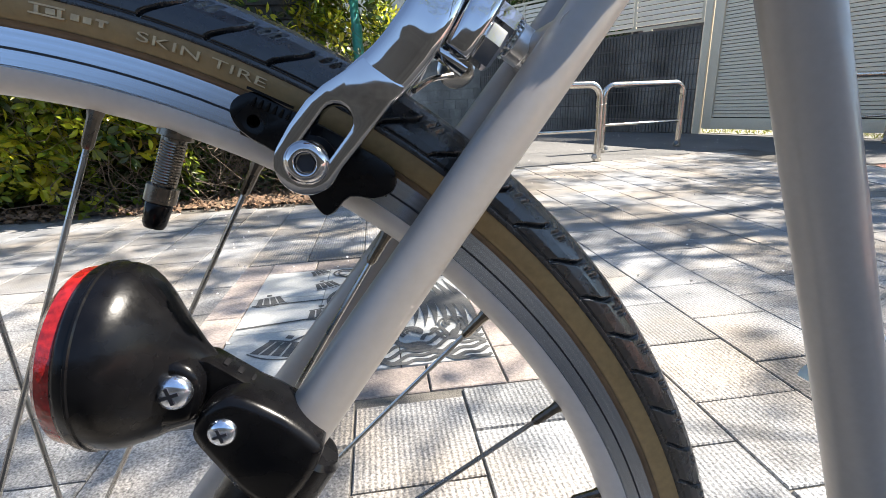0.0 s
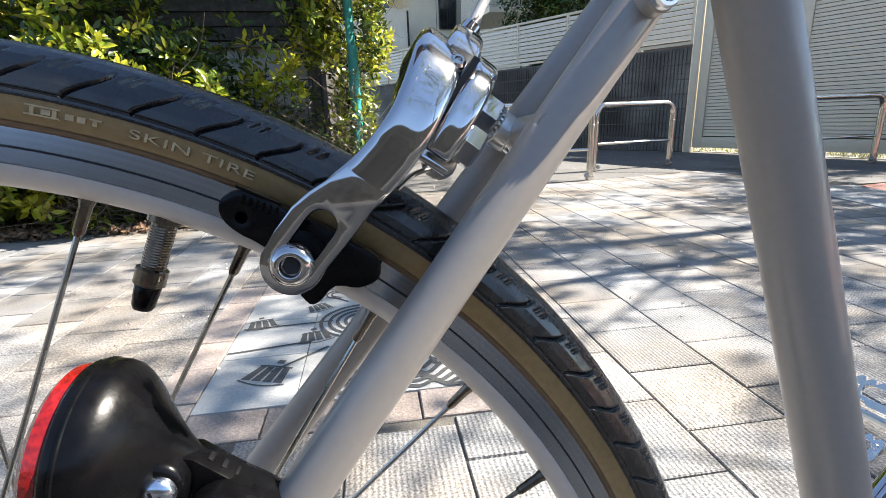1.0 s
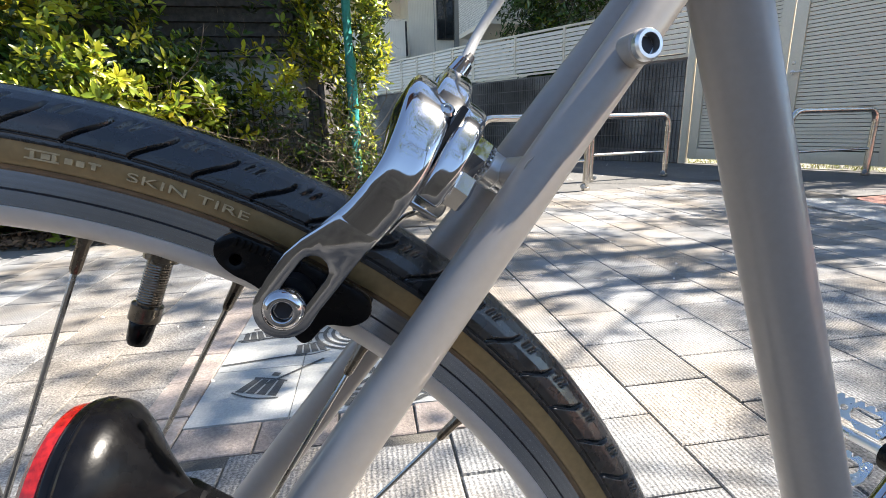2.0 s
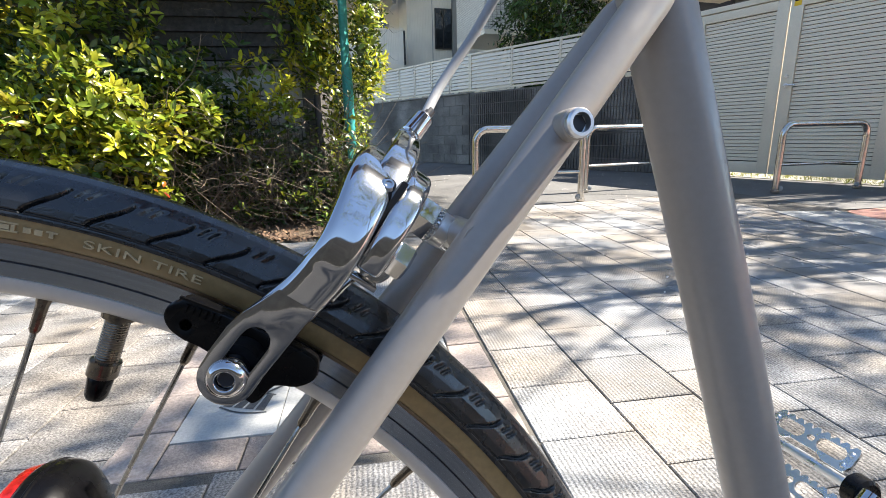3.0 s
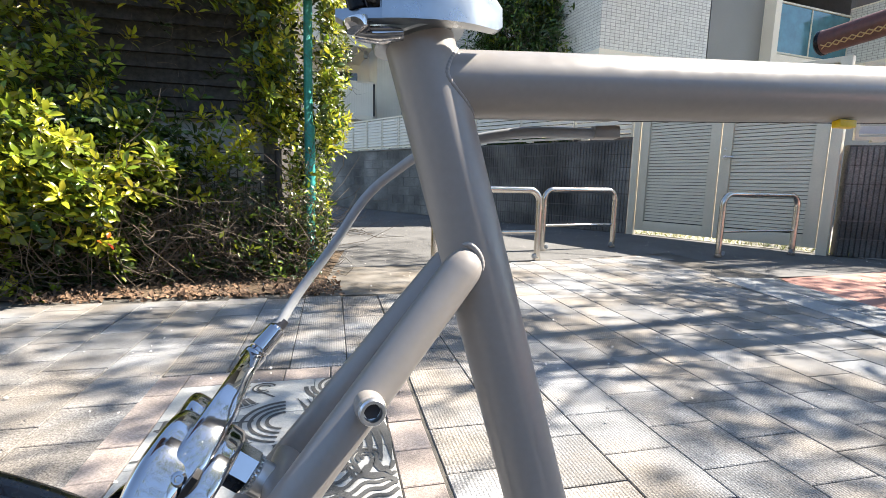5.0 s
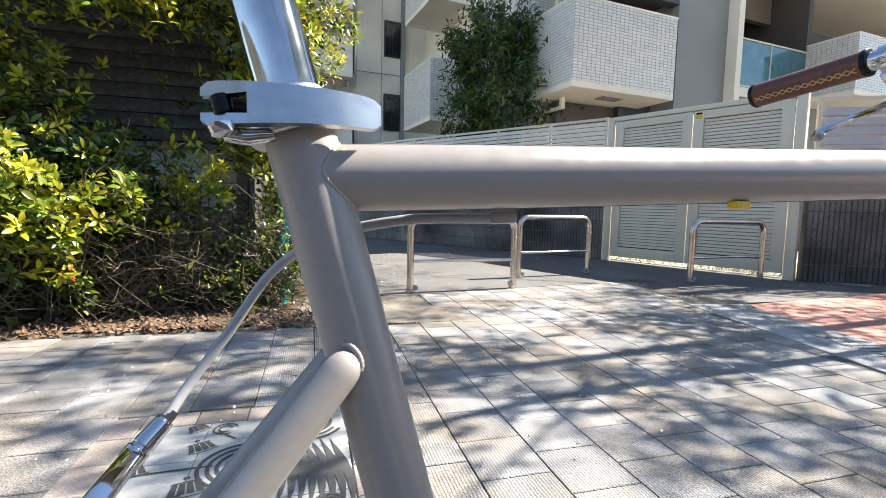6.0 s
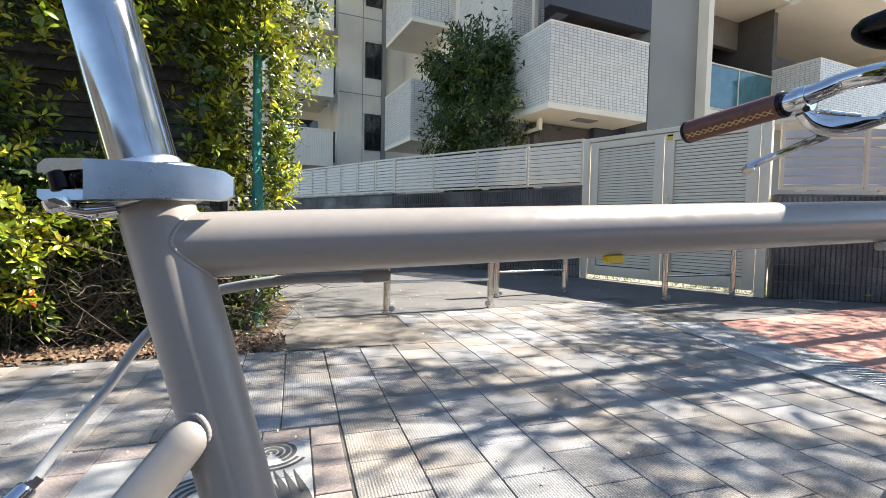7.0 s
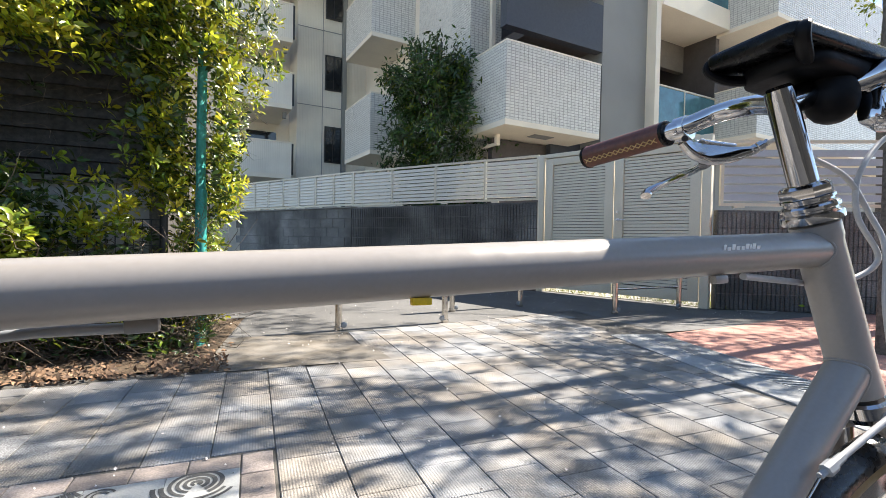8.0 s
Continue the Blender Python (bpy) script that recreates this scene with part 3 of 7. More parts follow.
def louvre_fence(m, spans, z0, z1, pitch, slat_h, label, name="louvre_fence", finish="louvre"):
    top = empty(name, m, label, "fence")
    n = int((z1 - z0 - 0.06) / pitch)
    for x0, x1 in spans:
        L = x1 - x0
        panel = part("panel_frame", boxed((L, 0.03, 0.035), ((x0 + x1) / 2, 0.03, z1 - 0.0175)), "alu_panel", top)
        box_b = boxed((L, 0.03, 0.035), ((x0 + x1) / 2, 0.03, z0 + 0.0175))
        part("bottom_rail", box_b, "alu_panel", top)
        slat = mesh_of("slat", boxed((L - 0.03, 0.012, slat_h), (0, 0, 0), Matrix.Rotation(radians(-18), 3, "X")), finish, 0)
        for k in range(n):
            ob = new("slat", slat)
            ob.parent = top
            ob.matrix_local = Matrix.Translation(((x0 + x1) / 2, 0.03, z0 + 0.05 + pitch * (k + 0.5)))
        part("upright", boxed((0.035, 0.04, z1 - z0), (x0 + 0.005, 0.032, (z0 + z1) / 2)), "alu_panel", top)
        part("foot_bracket", boxed((0.12, 0.05, 0.02), (x0 + 0.2, 0.03, z0 - 0.012)), "alu_panel", top)
    part("upright", boxed((0.035, 0.04, z1 - z0), (spans[-1][1] - 0.005, 0.032, (z0 + z1) / 2)), "alu_panel", top)
    return top


louvre_fence(WF, [(-WL * (k + 1) / 4 + 0.01, -WL * k / 4 - 0.06 * (k == 0)) for k in (3, 2, 1, 0)], 1.42, 2.12, 0.066, 0.058, "pale aluminium louvre fence on the block wall")
louvre_fence(LF, [(-0.62 * k - 0.61, -0.62 * k - 0.02) for k in range(7)][::-1], 1.43, 2.12, 0.066, 0.058, "pale aluminium louvre fence on the lane wall")
louvre_fence(RF, [(0.10, 0.92), (0.94, 2.2), (2.22, 3.5), (3.52, 4.8)], 1.24, 2.02, 0.105, 0.087, "wide-slat aluminium fence past the gate, greyed to hold its shade", finish="louvre_grey")

gate = empty("double_gate", BF, "champagne aluminium double gate with fine louvres, closed", "gate")
ZT, ZB = 2.03, 0.07
part("gate_post", boxed((0.10, 0.09, 2.10), (0.02, 0.02, 1.05), bevel=0.004), "alu_panel", gate)
part("gate_post", boxed((0.10, 0.09, 2.10), (2.33, 0.02, 1.05), bevel=0.004), "alu_panel", gate)
part("gate_head", boxed((2.21, 0.08, 0.06), (1.175, 0.02, 2.07), bevel=0.004), "alu_panel", gate)


def gate_leaf(x0, x1, lock):
    w = x1 - x0
    # Dark backing sheet puts the shade between the slats into its colour.
    leaf = part("gate_leaf", boxed((w, 0.012, ZT - ZB), ((x0 + x1) / 2, 0.045, (ZT + ZB) / 2)), "frame_dark", gate)
    st = 0.125
    for xx in (x0 + st / 2, x1 - st / 2):
        part("stile", boxed((st, 0.05, ZT - ZB), (xx, 0.02, (ZT + ZB) / 2), bevel=0.003), "alu_panel", leaf)
    for zz, hh in ((ZT - 0.05, 0.10), (ZB + 0.07, 0.14)):
        part("rail", boxed((w - 2 * st, 0.05, hh), ((x0 + x1) / 2, 0.02, zz), bevel=0.003), "alu_panel", leaf)
    z0, z1 = ZB + 0.15, ZT - 0.105
    n = 40
    slat = mesh_of("gate_slat", boxed((w - 2 * st - 0.004, 0.010, (z1 - z0) / n * 0.86), (0, 0, 0), Matrix.Rotation(radians(-12), 3, "X")), "alu_panel", 0)
    for k in range(n):
        ob = new("slat", slat)
        ob.parent = leaf
        ob.matrix_local = Matrix.Translation(((x0 + x1) / 2, 0.022, z0 + (z1 - z0) * (k + 0.5) / n))
    return leaf


gate_leaf(0.085, 1.165, False)
leaf_r = gate_leaf(1.178, 2.265, True)
part("lock_cylinder", lathed([(0.0, 0.016), (0.018, 0.014), (0.022, 0.0)], 14, axis_at((1.235, -0.008, 1.19), (0, -1, 0))), "satin_alu", leaf_r)
part("door_handle", tubed([(1.235, -0.008, 1.09), (1.235, -0.05, 1.09), (1.35, -0.05, 1.09)], 0.009, 10), "satin_alu", leaf_r)
part("door_handle_plate", lathed([(0.0, 0.01), (0.025, 0.008), (0.027, 0.0)], 14, axis_at((1.235, -0.008, 1.09), (0, -1, 0))), "satin_alu", leaf_r)
part("sticker", boxed((0.07, 0.003, 0.05), (1.245, -0.0075, 1.96)), "yellow", leaf_r)
part("sticker_band", boxed((0.07, 0.0035, 0.022), (1.245, -0.0076, 1.997)), "black", leaf_r)

# ---- apartment building behind the wall ----
O, F1, F2 = Vector((4.70, 7.50, 0)), Vector((0.992, 0.125, 0)), Vector((-0.125, 0.992, 0))
FF = Matrix.Translation(O) @ Matrix((F1.normalized(), F2.normalized(), Vector((0, 0, 1)))).transposed().to_4x4()
flats = empty("apartment_building", FF, "white-tiled and cream apartment building with balconies behind the wall", "building")


def fbox(name, f0, f1, d0, d1, z0, z1, material, parent=flats, label="", bevel=0.0):
    return part(name, boxed((f1 - f0, d1 - d0, z1 - z0), ((f0 + f1) / 2, (d0 + d1) / 2, (z0 + z1) / 2), bevel=bevel), material, parent, label, smooth=0)


def tiled_face(f0, f1, d, z0, z1, parent, axis="f", tw=0.095, th=0.047, g=0.007):
    """Rows of small glazed tiles on a face: axis f looks to -d, axis d looks to -f."""
    vs, fs = [], []
    n, m = max(int(round((f1 - f0) / (tw + g))), 1), max(int(round((z1 - z0) / (th + g))), 1)
    pw, ph = (f1 - f0) / n, (z1 - z0) / m
    for i in range(n):
        for j in range(m):
            a, b, c, e = f0 + i * pw + g / 2, f0 + (i + 1) * pw - g / 2, z0 + j * ph + g / 2, z0 + (j + 1) * ph - g / 2
            k = len(vs)
            for o in (0.0, 0.004):
                for x, z in ((a, c), (b, c), (b, e), (a, e)):
                    ins = 0.002 if o else 0
                    xx = x + (ins if x == a else -ins)
                    zz = z + (ins if z == c else -ins)
                    vs.append((xx, d - o, zz) if axis == "f" else (d - o, xx, zz))
            fs.append((k + 4, k + 5, k + 6, k + 7))
            for s in range(4):
                fs.append((k + s, k + (s + 1) % 4, k + 4 + (s + 1) % 4, k + 4 + s))
    ob = from_arrays("tile_cladding", vs, fs, "white_tile", parent)
    bm = bmesh.new()
    bm.from_mesh(ob.data)
    if axis == "d":
        bmesh.ops.reverse_faces(bm, faces=bm.faces)
    bm.to_mesh(ob.data)
    bm.free()
    return tagged(ob, kind="stuff")


# balcony with tiled parapet
def tiled_balcony(f0, f1, d0, d1, z0, z1, faces="fd", open_top=True):
    b = fbox("balcony", f0, f1, d0, d1, z0 - 0.10, z0 + 0.02, "stucco")
    fbox("parapet", f0, f1, d0, d0 + 0.12, z0 + 0.02, z1, "grout", b)
    fbox("parapet", f0, f0 + 0.12, d0 + 0.12, d1, z0 + 0.02, z1, "grout", b)
    fbox("parapet", f1 - 0.12, f1, d0 + 0.12, d1, z0 + 0.02, z1, "grout", b)
    fbox("coping", f0 - 0.01, f1 + 0.01, d0 - 0.01, d0 + 0.13, z1, z1 + 0.03, "stucco", b)
    fbox("coping", f0 - 0.01, f0 + 0.13, d0 + 0.13, d1, z1, z1 + 0.03, "stucco", b)
    if "f" in faces:
        tiled_face(f0, f1, d0, z0, z1, b)
    if "d" in faces:
        tiled_face(d0, d1, f0, z0, z1, b, "d")
    return b


tiled_balcony(0.0, 2.42, 0.0, 1.30, 3.02, 4.45)
tiled_balcony(0.15, 2.42, -0.1, 0.30, 6.1, 7.4)
fbox("drain_elbow", 0.35, 0.43, 0.75, 0.83, 2.70, 2.92, "stucco")
fbox("drain_pipe", 0.36, 0.42, 0.83, 1.50, 2.70, 2.76, "stucco")
fbox("vent_plate", 1.0, 1.5, 0.35, 0.6, 2.905, 2.925, "grey_wall")
# front recess: back wall dark for the shade inside, slate band, grey column
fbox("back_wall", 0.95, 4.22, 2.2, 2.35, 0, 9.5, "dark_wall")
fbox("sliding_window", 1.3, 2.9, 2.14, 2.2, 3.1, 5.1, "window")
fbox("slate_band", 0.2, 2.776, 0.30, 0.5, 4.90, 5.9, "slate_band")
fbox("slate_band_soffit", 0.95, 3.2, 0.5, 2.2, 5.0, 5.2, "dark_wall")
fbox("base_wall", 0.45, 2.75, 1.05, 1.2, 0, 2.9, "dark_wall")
fbox("base_band", 1.9, 4.2, 0.9, 1.05, 2.2, 3.0, "slate_band")
fbox("column", 2.78, 4.20, 0.3, 2.2, 0, 9.5, "grey_wall")
fbox("white_fin", 4.20, 4.36, 0.05, 2.2, 0, 9.5, "stucco")
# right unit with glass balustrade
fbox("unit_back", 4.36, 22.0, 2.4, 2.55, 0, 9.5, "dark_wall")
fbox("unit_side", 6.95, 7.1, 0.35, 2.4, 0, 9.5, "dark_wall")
fbox("unit_door", 4.6, 5.5, 2.33, 2.4, 3.6, 5.6, "window")
fbox("unit_lintel", 4.36, 6.95, 1.25, 1.40, 5.50, 6.22, "brown_wall")
fbox("vent_cap", 5.30, 5.42, 1.20, 1.25, 5.86, 5.98, "frame_dark")
fbox("inner_frame", 4.62, 4.68, 2.24, 2.33, 3.5, 5.5, "grey_wall")
fbox("inner_frame", 5.48, 5.54, 2.24, 2.33, 3.5, 5.5, "grey_wall")
fbox("inner_frame", 4.68, 5.48, 2.24, 2.33, 5.2, 5.26, "grey_wall")
fbox("unit_slab", 4.36, 6.95, 0.25, 2.4, 3.30, 3.5, "stucco")
fbox("unit_front_wall", 4.36, 7.0, 0.3, 0.45, 0, 3.3, "grey_wall")
glass_rail = fbox("glass_balustrade", 4.42, 6.93, 0.32, 0.335, 3.55, 4.52, "glass_blue", label="blue-green tinted glass balustrade")
for fz in (3.53, 4.53):
    fbox("rail", 4.40, 6.95, 0.30, 0.35, fz, fz + 0.035, "alu_panel", glass_rail)
for ff in (4.40, 5.66, 6.92):
    fbox("rail_post", ff, ff + 0.03, 0.305, 0.345, 3.565, 4.53, "alu_panel", glass_rail)
fbox("upper_slab", 4.36, 6.95, 0.0, 2.4, 6.22, 6.42, "stucco")
fbox("upper_parapet", 4.36, 6.95, 0.0, 0.12, 6.42, 6.72, "stucco")
fbox("upper_glass", 4.42, 6.93, 0.04, 0.055, 6.74, 7.6, "glass_blue")
tiled_balcony(6.97, 22.0, -1.1, 2.2, 6.25, 7.7)
tiled_balcony(6.97, 22.0, -0.7, 2.2, 3.5, 4.70)
fbox("partition", 12.9, 13.0, 0.6, 2.4, 4.7, 6.2, "stucco")
fbox("unit_front_wall", 7.1, 22, 0.6, 0.8, 0, 3.4, "grey_wall")
# near corner wall with tiles, long west wall, side balconies
fbox("corner_wall", 0.15, 0.95, 1.5, 2.3, 0, 9.5, "grout")
tiled_face(0.15, 0.95, 1.5, 2.2, 7.6, flats)
fbox("west_wall", 0.15, 0.6, 2.3, 12.4, 0, 9.5, "stucco")
tiled_face(1.5, 4.0, 0.147, 2.2, 7.6, flats, "d")
fbox("west_window_frame", 0.10, 0.15, 4.5, 5.6, 3.2, 5.0, "frame_dark")
fbox("west_window", 0.09, 0.10, 4.56, 5.54, 3.26, 4.94, "window")
fbox("slot_window", 0.135, 0.146, 2.72, 2.95, 4.3, 5.4, "window")
fbox("downpipe", 0.62, 0.72, 1.40, 1.49, 0, 9.5, "stucco")
for z0, z1 in ((3.0, 4.42), (5.95, 7.3)):
    bb = tiled_balcony(-1.05, 0.15, 4.25, 6.35, z0, z1)
    fbox("duct", -0.2, 0.13, 4.4, 4.52, z0 - 0.32, z0 - 0.2, "stucco", bb)
    fbox("vent_cap", 0.05, 0.15, 4.0, 4.12, z0 + 2.0, z0 + 2.12, "grey_wall", bb)
# left block
fbox("left_block", -2.08, 0.15, 8.0, 12.4, 0, 10.5, "ribbed_panel")
fbox("left_block_fin", -0.68, -0.55, 7.85, 8.0, 0, 10.5, "grey_wall")
for z0, z1 in ((3.15, 4.3), (5.45, 6.55), (7.7, 8.6)):
    w = fbox("window", -1.22, -0.70, 7.93, 7.99, z0, z1, "frame_dark")
    fbox("pane", -1.19, -0.98, 7.92, 7.93, z0 + 0.04, z1 - 0.04, "window", w)
    fbox("pane", -0.95, -0.73, 7.915, 7.925, z0 + 0.04, z1 - 0.04, "window", w)
for k in range(2):
    fbox("panel_joint", -2.08, -0.68, 7.985, 7.999, 4.9 + 2.4 * k, 4.92 + 2.4 * k, "grey_wall")
fbox("panel_joint", -1.30, -1.285, 7.985, 7.999, 0, 10.5, "grey_wall")
fbox("left_far_wall", -6.5, -2.08, 9.2, 12.4, 0, 10.5, "stucco")
for z0, z1 in ((2.55, 3.45), (4.55, 5.45), (6.45, 7.4), (8.4, 9.3)):
    b = fbox("balcony", -4.3, -2.42, 7.0, 9.2, z0 - 0.12, z0, "stucco")
    fbox("parapet", -4.3, -2.42, 7.0, 7.1, z0, z1, "ribbed_panel", b)
    fbox("coping", -4.32, -2.40, 6.98, 7.12, z1, z1 + 0.04, "stucco", b)
    fbox("parapet", -4.3, -4.2, 7.1, 9.2, z0, z1, "stucco", b)
    fbox("screen", -2.42, -2.36, 7.02, 7.1, z0, z1, "frame_dark", b)
    fbox("window", -3.4, -2.5, 9.12, 9.19, z0 + 0.1, z1 + 0.7, "window", b)
    fbox("vent_pipe", -2.6, -2.5, 7.4, 7.5, z0 - 0.3, z0 - 0.12, "grey_wall", b)
# rear shell closes the building
fbox("rear_mass", 0.6, 12, 2.6, 12.4, 0, 10.2, "grey_wall")
fbox("roof_slab", -6.5, 12, 2.6, 12.6, 10.2, 10.6, "grey_wall")


# added plain walls out of view that close the place behind; wall_4 darkens reflections
tagged(part("wall_4", boxed((70, 0.3, 3.4), (2, -8.5, 1.7)), "backwall", smooth=0), "tall plain brown wall out of view, added to darken reflections", "wall", kind="structure")
tagged(part("wall_5", boxed((0.3, 12, 2.4), (-9.0, -2.0, 1.2)), "backwall", smooth=0), "plain brown wall out of view, added to close the end of the pavement", "wall", kind="structure")


# ---- leaves, twigs ----
def leaf_cloud(name, places, length, material, parent=None, seed=1, spread=1.0, width=0.52, droop=0.0, facing=None, keep=None, dirs=None, full=False):
    """Folded leaves at the given places; full ones have a rounded, arched blade."""
    r = np.random.RandomState(seed)
    P = np.asarray(places, float)
    if keep is not None:
        ok = np.array([bool(keep(p)) for p in P])
        P = P[ok]
        dirs = dirs[ok] if dirs is not None else None
    n = len(P)
    d = r.normal(size=(n, 3)) * (1, 1, 0.8)
    if facing is not None:
        d += np.asarray(facing) * 0.6
    if dirs is not None:
        d = dirs[:, :3] + d * 0.15
    d[:, 2] -= droop
    d /= np.linalg.norm(d, axis=1)[:, None]
    q = r.normal(size=(n, 3)) + np.array((0.3, -0.6, 0.9)) * spread
    if dirs is not None:
        q = dirs[:, 3:] + r.normal(size=(n, 3)) * 0.25
    s = np.cross(d, q)
    s /= np.linalg.norm(s, axis=1)[:, None] + 1e-9
    up = np.cross(s, d)
    L = length * r.uniform(0.6, 1.25, (n, 1))
    w = L * width * 0.5
    if full:
        rows = []
        for t, wf, dip in ((0.0, 0.10, 0.0), (0.28, 0.80, -0.02), (0.55, 1.0, -0.05), (0.80, 0.62, -0.12), (1.0, 0.0, -0.22)):
            c = P + d * L * t + up * L * dip
            rows += [c + s * w * wf + up * w * wf * 0.3, c, c - s * w * wf + up * w * wf * 0.3] if wf else [c]
        v = np.stack(rows, 1).reshape(-1, 3)
        f = []
        for i in range(n):
            k = 13 * i
            for a in (0, 3, 6):
                f += [(k + a, k + a + 1, k + a + 4, k + a + 3), (k + a + 1, k + a + 2, k + a + 5, k + a + 4)]
            f += [(k + 9, k + 10, k + 12), (k + 10, k + 11, k + 12)]
        return from_arrays(name, v, f, material, parent, smooth=75)
    tip, mid = P + d * L - up * L * 0.12, P + d * L * 0.45
    v = np.stack([P, mid + s * w + up * w * 0.4, tip, mid - s * w + up * w * 0.4, mid], 1).reshape(-1, 3)
    f = []
    for i in range(n):
        k = 5 * i
        f += [(k, k + 4, k + 1), (k + 4, k + 2, k + 1), (k, k + 3, k + 4), (k + 4, k + 3, k + 2)]
    return from_arrays(name, v, f, material, parent, smooth=60)


def twig_tangle(name, starts, ends, radius, material, parent=None, seed=1, bend=0.12, seg=4, steps=4):
    r = np.random.RandomState(seed)
    vs, fs = [], []
    for a, b in zip(starts, ends):
        a, b = np.asarray(a, float), np.asarray(b, float)
        L = np.linalg.norm(b - a)
        c1, c2 = r.normal(size=3) * bend * L, r.normal(size=3) * bend * L
        d = (b - a) / (L + 1e-9)
        u = np.cross(d, (0.3, 0.5, 0.8))
        u /= np.linalg.norm(u) + 1e-9
        w = np.cross(d, u)
        k0 = len(vs)
        for i in range(steps + 1):
            t = i / steps
            p = a + (b - a) * t + (c1 * (1 - t) + c2 * t) * math.sin(math.pi * t)
            rr = radius * (1 - 0.65 * t)
            for k in range(seg):
                q = 2 * math.pi * k / seg
                vs.append(p + (u * math.cos(q) + w * math.sin(q)) * rr)
        for i in range(steps):
            for k in range(seg):
                a0, a1 = k0 + i * seg + k, k0 + i * seg + (k + 1) % seg
                fs.append((a0, a1, a1 + seg, a0 + seg))
    return from_arrays(name, vs, fs, material, parent, smooth=60)


def clumps(n, centre_fn, size, per, seed):
    """Places in tufts: n tufts of about per leaves."""
    r = np.random.RandomState(seed)
    out = []
    for _ in range(n):
        c = centre_fn(r)
        if c is None:
            continue
        k = r.poisson(per)
        out.append(np.asarray(c) + r.normal(size=(k, 3)) * size)
    return np.concatenate(out)


def rosettes(n, centre_fn, per, seed, axis=(0.25, -0.6, 0.65), stem=0.05, reach=0.012):
    """Leaf places and directions in whorls round the ends of shoots."""
    r = np.random.RandomState(seed)
    P, D = [], []
    for _ in range(n):
        c = centre_fn(r)
        if c is None:
            continue
        a = np.array(axis) + r.normal(0, 0.45, 3)
        a /= np.linalg.norm(a)
        u = np.cross(a, (0.31, 0.52, 0.79))
        u /= np.linalg.norm(u)
        w = np.cross(a, u)
        m = max(r.poisson(per), 3)
        for k in range(m):
            q = 2.4 * k + r.uniform(0, 0.6)
            out = u * math.cos(q) + w * math.sin(q)
            up = k / m
            P.append(np.asarray(c) + a * stem * (up - 0.6) + out * reach)
            D.append(np.concatenate([out * (1.0 - 0.45 * up) + a * (0.15 + 0.75 * up), a - out * 0.35]))
    return np.array(P), np.array(D)


# ---- shed with dark boards, wire fence, hedge and climber ----
shed = empty("garden_shed", label="dark weathered board shed overgrown with climbers", category="shed")
part("wall", boxed((4.2, 0.08, 1.12), (-2.28, 3.78, 0.56)), "wall_white", shed, "pale render lower wall", smooth=0)
part("wall", boxed((4.2, 0.06, 2.2), (-2.28, 3.80, 2.2)), "shed", shed, smooth=0)
board = mesh_of("board", boxed((4.0, 0.02, 0.105), (0, 0, 0), Matrix.Rotation(radians(-14), 3, "X")), "shed", 0)
for k in range(20):
    ob = new("board", board)
    ob.parent = shed
    ob.matrix_local = Matrix.Translation((-2.30, 3.745, 1.22 + 0.098 * k)) @ Matrix.Rotation(radians(0.25 * math.sin(7 * k)), 4, "Y")
part("sill", boxed((4.1, 0.09, 0.035), (-2.28, 3.72, 1.135)), "shed_post", shed, smooth=0)
part("corner_post", boxed((0.10, 0.10, 3.2), (-0.20, 3.74, 1.6)), "shed_post", shed, smooth=0)
part("side_wall", boxed((0.06, 4.0, 3.2), (-0.21, 5.80, 1.6)), "shed", shed, smooth=0)

wire_fence = empty("wire_fence", label="black coated wire mesh fence tangled in the hedge", category="fence")
for x in (-0.12, -2.1, -4.1):
    part("post", tubed([(x, 3.42, 0), (x, 3.42, 0.90)], 0.025, 12), "fence_black", wire_fence)
    part("post_cap", lathed([(0.028, 0), (0.028, 0.012), (0.0, 0.022)], 12, Matrix.Translation((x, 3.42, 0.90))), "fence_black", wire_fence)
bmw = bmesh.new()
for k in range(80):
    tube(bmw, [(-0.14 - 0.05 * k, 3.42, 0.06), (-0.14 - 0.05 * k, 3.42, 0.87)], 0.0032, 5)
for z in (0.1, 0.25, 0.4, 0.55, 0.7, 0.82, 0.87):
    for dy in (-0.006, 0.006):
        tube(bmw, [(-0.12, 3.42 + dy, z), (-4.1, 3.42 + dy, z)], 0.0036, 5)
part("mesh", bmw, "fence_black", wire_fence)

pole = empty("marker_pole", Matrix.Translation((0.09, 3.50, 0)), "turquoise taped pole at the hedge corner", "pole")
part("shaft", tubed([(0, 0, 0), (0.004, 0, 0.6), (-0.002, 0.003, 1.3), (0.006, 0, 2.05)], [0.036, 0.037, 0.036, 0.036], 12, flat=0.6), "green_pole", pole)
part("tape_wrap", lathed([(0.0365, 0), (0.038, 0.02), (0.037, 0.5), (0.038, 0.52), (0.0365, 0.54)], 12, Matrix.Translation((0.003, 0, 0.55))), "green_pole", pole)

hedge = empty("hedge", Matrix.Translation((-1.5, 3.3, 0)), "sunlit yellow-green hedge with bare twigs low down", "hedge")
HB = np.array((-1.5, 3.3, 0.0))


def open_zone(x, z):
    """How much foliage is let through: boards and fence show in places."""
    if -1.15 < x < -0.25 and 1.17 < z < 1.78:
        return 0.07
    if -1.65 < x < -0.20 and 1.08 < z < 1.84:
        return 0.30 if x > -1.0 else 0.62
    if -0.62 < x < -0.12 and 0.28 < z < 0.95:
        return 0.16
    low = 0.62 if x < -0.95 else 0.22
    if z < 0.30:
        return low
    if z < 0.55:
        return 0.45 + 0.5 * low
    return 1.0


